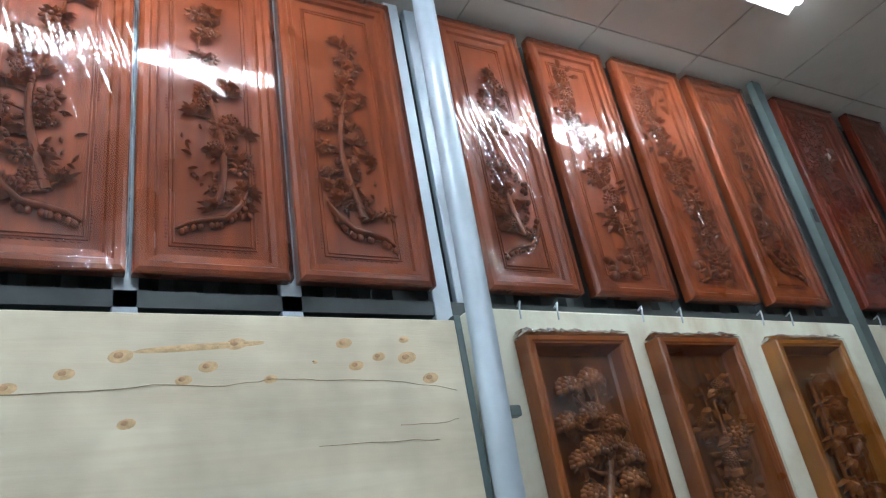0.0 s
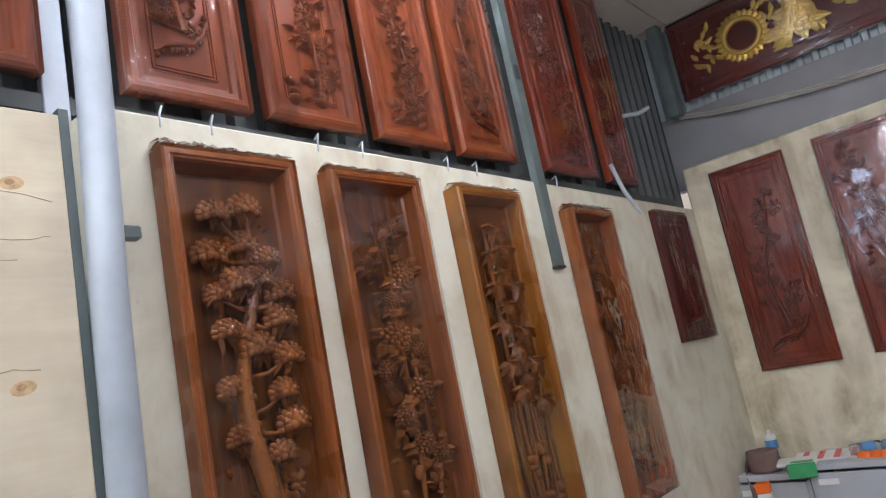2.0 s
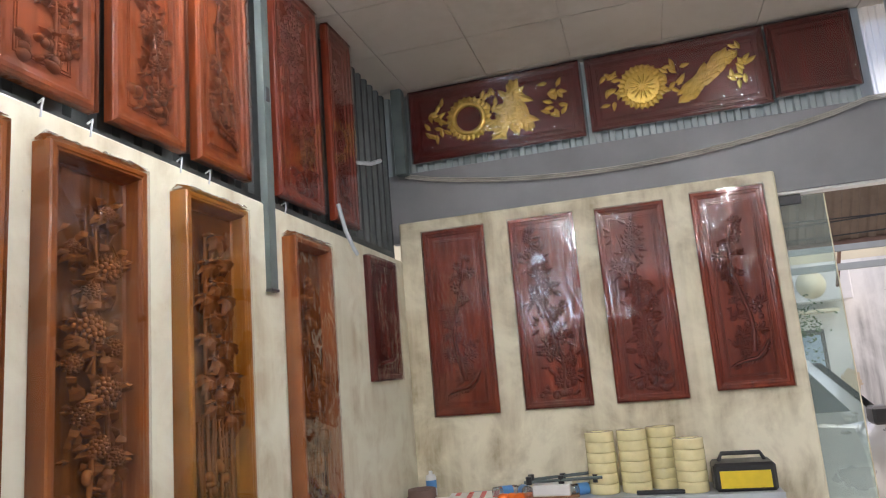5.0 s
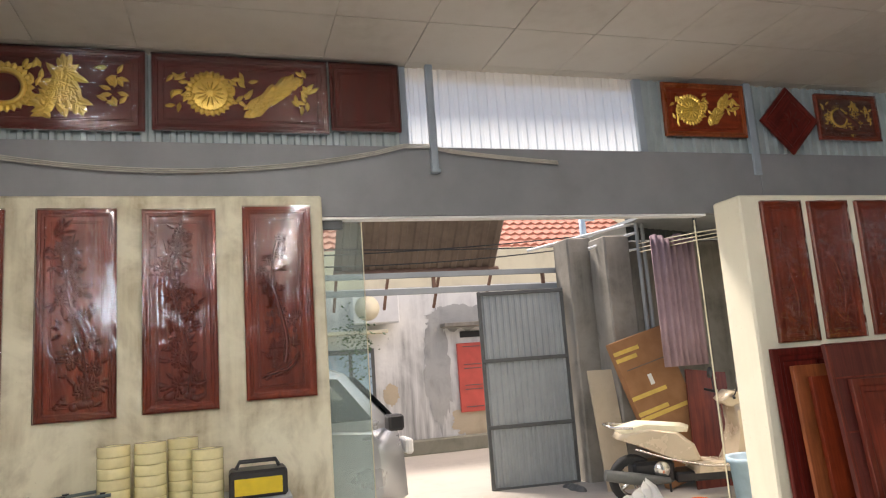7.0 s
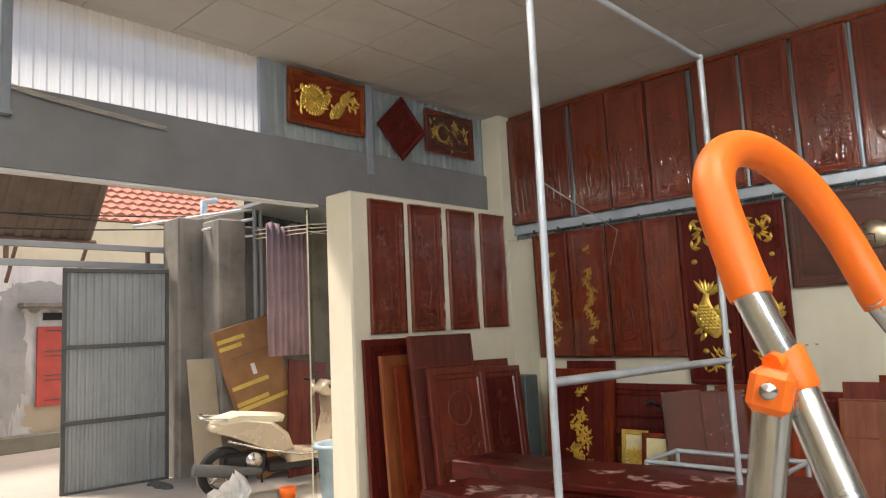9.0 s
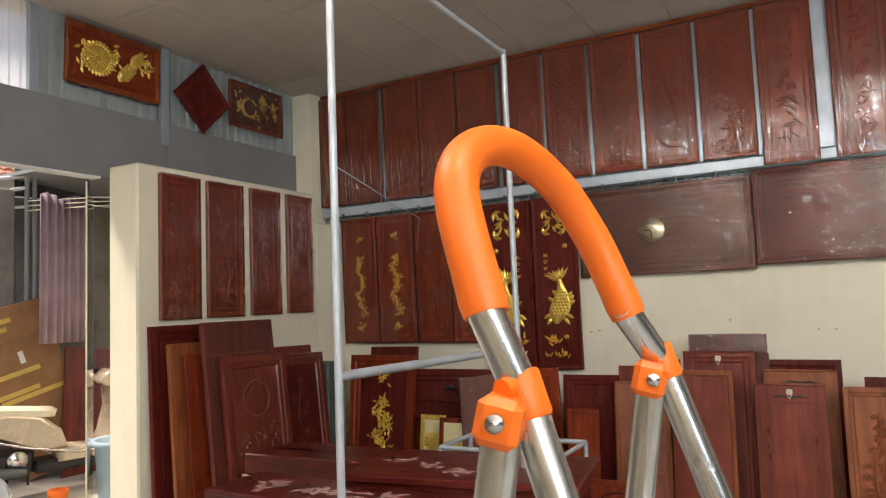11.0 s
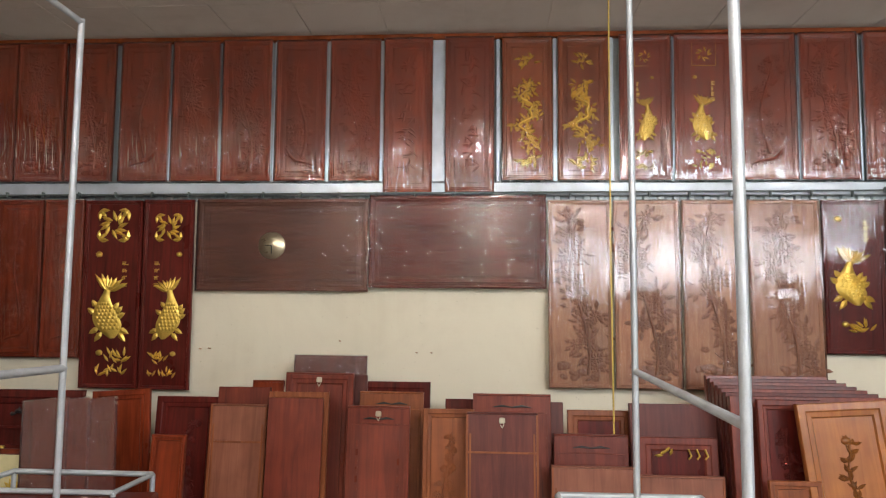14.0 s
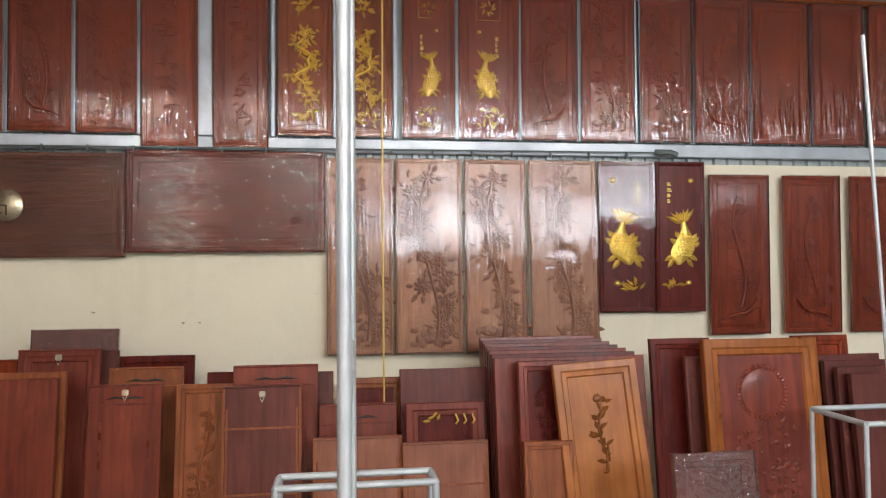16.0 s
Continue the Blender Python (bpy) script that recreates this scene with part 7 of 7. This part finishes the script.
setting("yard_rail", Geo().tube([(7.7, -4.7, 2.86), (8.0, -4.2, 2.72)], 0.02, 8).tube([(7.7, -4.7, 2.98), (8.9, -3.8, 2.86)], 0.02, 8).tube([(7.7, -4.7, 2.66), (8.0, -4.3, 2.62)], 0.016, 8), WHITE, "pale steel rails under the yard roof", "rail")

box = thing("cardboard_package", "large flat brown cardboard package bound with yellow tape", "package", pose(7.36, -4.53, -0.03, 0, 0, -94) @ pose(0, 0, 0, -8, -15, 0))
part("carton", Geo().box(-0.02, 0.66, -0.06, 0.06, 0, 1.66, 0.008), CARD, box)
for z, k in ((1.5, 0.3), (1.42, 0.24), (0.98, 0.42), (0.8, 0.36), (0.74, 0.6)):
    part("tape_strip", Geo().box(-0.024, k, -0.0635, -0.0605, z, z + 0.045), PACK_TAPE, box, "yellow packing tape")
part("flap_crease", Geo().box(0.05, 0.66, -0.0632, -0.0605, 1.31, 1.318), GATE_DARK, box)
part("paper_label", Geo().box(0.26, 0.31, -0.0634, -0.0605, 1.08, 1.2), WHITE, box)
slab = thing("wood_board", "reddish wooden board leaning behind the package", "board", pose(7.6, -3.93, -0.03, -14, 0, -100))
part("plank", Geo().box(0, 0.3, 0.03, 0.06, 0, 1.35, 0.004), TAN, slab)
slab2 = thing("wood_board", "dark brown wooden board leaning under the curtain", "board", pose(7.1, -4.72, -0.03, -12, 8, -95))
part("plank", Geo().box(0, 0.5, 0.03, 0.06, 0, 1.3, 0.004), WOOD_PLANK, slab2)

cur = thing("curtain", "mauve cloth curtain hanging from a line", "curtain", pose(7.05, -4.45, 1.27, 0, 0, -90))
g = Geo()
n = 44
vs = [(0.56 * i / n, 0.03 * math.sin(i * 1.05) + 0.012 * math.sin(i * 0.37), z * (1 + 0.02 * math.sin(i * 0.3))) for z in (0.0, 0.5, 1.0, 1.42) for i in range(n + 1)]
g.add(vs, [(r * (n + 1) + i, r * (n + 1) + i + 1, (r + 1) * (n + 1) + i + 1, (r + 1) * (n + 1) + i) for r in range(3) for i in range(n)], True)
drape = part("drape", g, CLOTH, cur)
drape.modifiers.new("thickness", "SOLIDIFY").thickness = 0.004
hung = Geo()
for k in range(3):
    hung.tube([(7.7, -4.7, 2.72 - 0.05 * k), (6.6, -4.7, 2.64 - 0.04 * k), (6.0, -5.3, 2.66 - 0.03 * k), (5.4, -5.8, 2.74)], 0.006, 6)
setting("yard_cable", hung, HOUSE_CREAM, "pale cables slung across the yard", "cable")
wires = Geo()
for z0, z1, y1, y0 in ((3.02, 3.05, -7.5, 0.5), (2.86, 3.3, -7.0, 0.5), (2.78, 2.96, -5.2, 0.5)):
    wires.tube([(9.0, y0 + (y1 - y0) * i / 10, z0 + (z1 - z0) * i / 10 - 0.12 * math.sin(math.pi * i / 10)) for i in range(11)], 0.009, 6)
setting("street_cable", wires, BLACK, "black cables over the gateway", "cable")
bush = thing("potted_bush", "small green bush against the house wall", "plant", pose(12.1, -2.0, 1.9))
rb = random.Random(5)
g = Geo()
for i in range(260):
    p = Vector((rb.gauss(0, 0.14), rb.gauss(0, 0.16), rb.gauss(0, 0.26)))
    a, s = rb.uniform(0, 6.28), rb.uniform(0.05, 0.09)
    d, e = Vector((math.cos(a) * 0.4, math.sin(a), rb.uniform(-0.6, 0.4))) * s, Vector((-math.sin(a) * 0.4, math.cos(a) * 0.3, 0.5)) * s * 0.4
    g.add([p, p + d * 0.5 + e, p + d, p + d * 0.5 - e], [(0, 1, 2, 3)])
part("leaves", g, GREEN, bush)


def wheel(parent, m, r, w, rim_mat):
    """A tyre with a spoked rim, turning about local y."""
    ty = part("wheel", Geo().lathe([(r * 0.68, -w * 0.42), (r * 0.92, -w / 2), (r, -w * 0.25), (r, w * 0.25), (r * 0.92, w / 2), (r * 0.68, w * 0.42)], 28, pose(0, 0, 0, 90, 0, 0)), RUBBER, parent, "", m)
    g = Geo().lathe([(r * 0.66, -w * 0.4), (r * 0.7, -w * 0.4), (r * 0.7, w * 0.4), (r * 0.66, w * 0.4), (r * 0.6, 0)], 28, pose(0, 0, 0, 90, 0, 0))
    for k in range(5):
        a = 6.283 * k / 5
        g.tube([(0, 0, 0), (math.cos(a) * r * 0.66, 0, math.sin(a) * r * 0.66)], r * 0.08, 6)
    g.lathe([(0.0, -w * 0.45), (r * 0.2, -w * 0.45), (r * 0.2, w * 0.45), (0, w * 0.45)], 14, pose(0, 0, 0, 90, 0, 0))
    part("rim", g, rim_mat, ty)
    return ty


def hull(prof, half, nose=0.7, k=5):
    """A rounded body from a closed side outline in x-z, of half width half, narrowing at its rims."""
    g, n = Geo(), len(prof)
    cx, cz = sum(p[0] for p in prof) / n, sum(p[1] for p in prof) / n
    levels = [(-1, 0.82), (-0.86, 0.96), (-0.5, 1.0), (0.5, 1.0), (0.86, 0.96), (1, 0.82)]
    vs = [(cx + (x - cx) * s, half * y, cz + (z - cz) * s) for y, s in levels for x, z in prof]
    fs = [(r * n + i, r * n + (i + 1) % n, (r + 1) * n + (i + 1) % n, (r + 1) * n + i) for r in range(len(levels) - 1) for i in range(n)]
    g.add(vs, fs, True)
    g.add(vs[:n], [tuple(range(n))]).add(vs[-n:], [tuple(reversed(range(n)))])
    return g


# scooter, tail towards the gate, nose towards the partition; local x is forwards
sc = thing("scooter", "champagne-coloured motor scooter with a grey seat", "scooter", pose(6.95, -3.74, -0.03, 0, 0, -104) @ pose(0, 0, 0, 5, 0, 0))
part("rear_body", hull([(-0.02, 0.72), (0.25, 0.76), (0.55, 0.70), (0.72, 0.56), (0.78, 0.40), (0.62, 0.36), (0.4, 0.46), (0.1, 0.60), (-0.06, 0.66)], 0.14), CHAMPAGNE, sc)
part("floorboard", hull([(0.7, 0.40), (1.08, 0.36), (1.12, 0.28), (0.68, 0.28)], 0.16), CHAMPAGNE, sc)
part("front_shield", hull([(1.04, 0.3), (1.10, 0.42), (1.16, 0.7), (1.14, 0.92), (1.22, 0.94), (1.27, 0.72), (1.24, 0.45), (1.14, 0.28)], 0.17), CHAMPAGNE, sc)
part("handlebar_cover", hull([(1.02, 0.96), (1.12, 1.05), (1.24, 1.04), (1.30, 0.94), (1.22, 0.88), (1.08, 0.9)], 0.12), CHAMPAGNE, sc)
part("headlight", Geo().lathe([(0.0, 0.03), (0.05, 0.02), (0.07, 0.0)], 16, pose(1.29, 0, 0.97, 0, 90, 0)), WHITE, sc)
part("seat", hull([(-0.04, 0.75), (0.2, 0.80), (0.45, 0.77), (0.68, 0.74), (0.66, 0.68), (0.3, 0.72), (-0.02, 0.70)], 0.125), HOUSE_CREAM, sc, "pale grey covered seat")
part("grab_rail", Geo().tube([(0.1, 0.13, 0.76), (-0.1, 0.13, 0.78), (-0.14, 0.06, 0.79), (-0.14, -0.06, 0.79), (-0.1, -0.13, 0.78), (0.1, -0.13, 0.76)], 0.013, 8), ALU, sc)
part("trim_strip", Geo().tube([(0.1, -0.148, 0.56), (0.45, -0.152, 0.44), (0.8, -0.168, 0.36), (1.1, -0.168, 0.34)], 0.011, 6), ALU, sc, "chrome trim line")
part("engine", Geo().box(0.08, 0.5, -0.11, 0.11, 0.2, 0.42, 0.03), BLACK, sc)
part("muffler", Geo().tube([(0.42, -0.15, 0.24), (0.1, -0.16, 0.28), (-0.22, -0.16, 0.34)], [0.03, 0.06, 0.055], 12), GATE_DARK, sc)
part("fan_cover", Geo().lathe([(0.0, 0.02), (0.075, 0.015), (0.085, 0.0)], 18, pose(0.36, -0.12, 0.34, 90, 0, 0)), ALU, sc)
part("underside", Geo().box(0.5, 1.1, -0.12, 0.12, 0.2, 0.3, 0.02), BLACK, sc)
part("fork", Geo().tube([(1.22, 0.07, 0.6), (1.32, 0.07, 0.26)], 0.018, 8).tube([(1.22, -0.07, 0.6), (1.32, -0.07, 0.26)], 0.018, 8), GATE_DARK, sc)
part("handlebar", Geo().tube([(1.05, 0.34, 1.02), (1.14, 0.12, 1.0), (1.14, -0.12, 1.0), (1.05, -0.34, 1.02)], 0.014, 8), BLACK, sc)
for s in (1, -1):
    mm = part("mirror", Geo().tube([(1.1, s * 0.24, 1.03), (1.12, s * 0.32, 1.16)], 0.006, 6), BLACK, sc)
    part("mirror_glass", Geo().lathe([(0.0, 0.0), (0.055, 0.0), (0.06, 0.012), (0.0, 0.02)], 18, pose(1.12, s * 0.33, 1.19, 0, -80, 0)), GATE_DARK, mm)
part("kickstand", Geo().tube([(0.5, 0.1, 0.26), (0.56, 0.24, 0.02)], 0.012, 6), BLACK, sc)
wheel(sc, pose(0.1, 0, 0.24), 0.24, 0.11, ALU)
wheel(sc, pose(1.33, 0, 0.24), 0.24, 0.10, ALU)

# silver van beside the half wall, tail out towards the gateway; local x is forwards
car = thing("van", "silver-grey van parked beside the opening", "van", pose(7.62, -1.56, -0.03, 0, 0, 92))
part("body", hull([(-0.02, 0.35), (0.0, 0.75), (0.06, 0.98), (0.5, 1.02), (1.0, 1.05), (3.4, 1.08), (4.1, 0.95), (4.25, 0.5), (4.15, 0.28), (0.2, 0.24)], 0.82), CAR_SILVER, car)
part("cabin", hull([(0.06, 0.9), (0.08, 1.0), (0.52, 1.48), (0.9, 1.62), (3.0, 1.66), (3.75, 1.55), (3.95, 1.05), (3.9, 0.9)], 0.78), CAR_SILVER, car)
part("side_window", Geo().add([(0.36, 0.784, 1.06), (0.66, 0.776, 1.44), (1.55, 0.776, 1.50), (1.6, 0.784, 1.06)], [(0, 1, 2, 3)]), CAR_GLASS, car)
part("side_window", Geo().add([(1.7, 0.784, 1.06), (1.66, 0.776, 1.50), (2.9, 0.776, 1.52), (2.95, 0.784, 1.06)], [(0, 1, 2, 3)]), CAR_GLASS, car)
part("windscreen", Geo().add([(0.085, -0.66, 1.02), (0.085, 0.66, 1.02), (0.47, 0.6, 1.45), (0.47, -0.6, 1.45)], [(0, 1, 2, 3)]), CAR_GLASS, car)
mirror = part("side_mirror", Geo().box(0.12, 0.26, 0.80, 0.98, 0.96, 1.10, 0.02), BLACK, car, "black door mirror")
part("bracket", Geo().tube([(0.22, 0.72, 1.0), (0.22, 0.83, 1.02)], 0.018, 6), BLACK, mirror)
part("door_handle", Geo().box(1.55, 1.72, 0.82, 0.845, 0.84, 0.875, 0.006), ALU, car, "chrome handle")
part("door_seam", Geo().box(0.74, 0.752, 0.818, 0.8225, 0.4, 1.0), BLACK, car)
part("lamp", Geo().box(-0.02, 0.05, 0.45, 0.74, 0.72, 0.86, 0.02), WHITE, car)
for x in (0.75, 3.4):
    for s in (1, -1):
        wheel(car, pose(x, s * 0.72, 0.3), 0.3, 0.19, ALU)

# frameless glass doors
for nm, m, w in (("door_1", pose(5.20, -0.645, 0.01, 0, 0, -90), 0.27), ("door_2", pose(5.26, -3.69, 0.01, 0, 0, -38), 0.75)):
    d = thing(nm, "frameless greenish glass door leaf, slid open" if nm == "door_1" else "frameless greenish glass door leaf, swung open", "door", m, kind="structure")
    pane = part("pane", Geo().box(0, w, -0.005, 0.005, 0.02, 2.49), PANE, d, "clear greenish glass")
    pane.visible_shadow = False
    part("edge", Geo().box(w, w + 0.006, -0.006, 0.006, 0.02, 2.49) if nm == "door_1" else Geo().box(-0.006, 0.0, -0.006, 0.006, 0.02, 2.49), HOUSE_CREAM, d, "pale cut edge")
    part("patch_fitting", Geo().box(0.02 if nm == "door_2" else 0.0, 0.14, -0.014, 0.014, 2.44, 2.52, 0.003), BLACK, d)
white = thing("white_bucket", "pale blue-white plastic tub by the glass door", "tub", pose(5.62, -4.25, -0.03))
part("tub", Geo().lathe([(0.0, 0.0), (0.17, 0.0), (0.2, 0.5), (0.23, 0.52), (0.23, 0.56), (0.19, 0.55), (0.16, 0.03), (0, 0.03)], 24), BLUE_SHEET, white)
spill = thing("white_plastic_sheet", "crumpled white plastic sheet on the yard floor", "plastic sheet", pose(6.55, -3.72, -0.03, 0, 0, 20))
part("sheet", (lambda g: [g.leaf(0.1 * k - 0.15, 0.0, 0.34 - 0.04 * k, 0.2, 1.2 + 0.35 * k, 0.1, 0.05 * k) for k in range(4)] and g)(Geo()), WHITE, spill)
cup = thing("orange_tub", "small orange plastic tub on the yard floor", "tub", pose(6.35, -4.18, -0.03))
part("tub", Geo().lathe([(0.0, 0.0), (0.07, 0.0), (0.08, 0.1), (0.085, 0.1), (0.07, 0.01), (0, 0.01)], 18), ORANGE_FOAM, cup)
rag = thing("scrap_pile", "small pile of dark and green scraps by the gate", "scraps", pose(8.0, -3.72, -0.03))
part("scraps", (lambda g: [g.dome(0.07 * k - 0.15, 0.0, 0.09, 0.06, 0.05, 0.0, k) for k in range(5)] and g)(Geo()), GATE_DARK, rag, "", pose(0, 0, 0, -90))
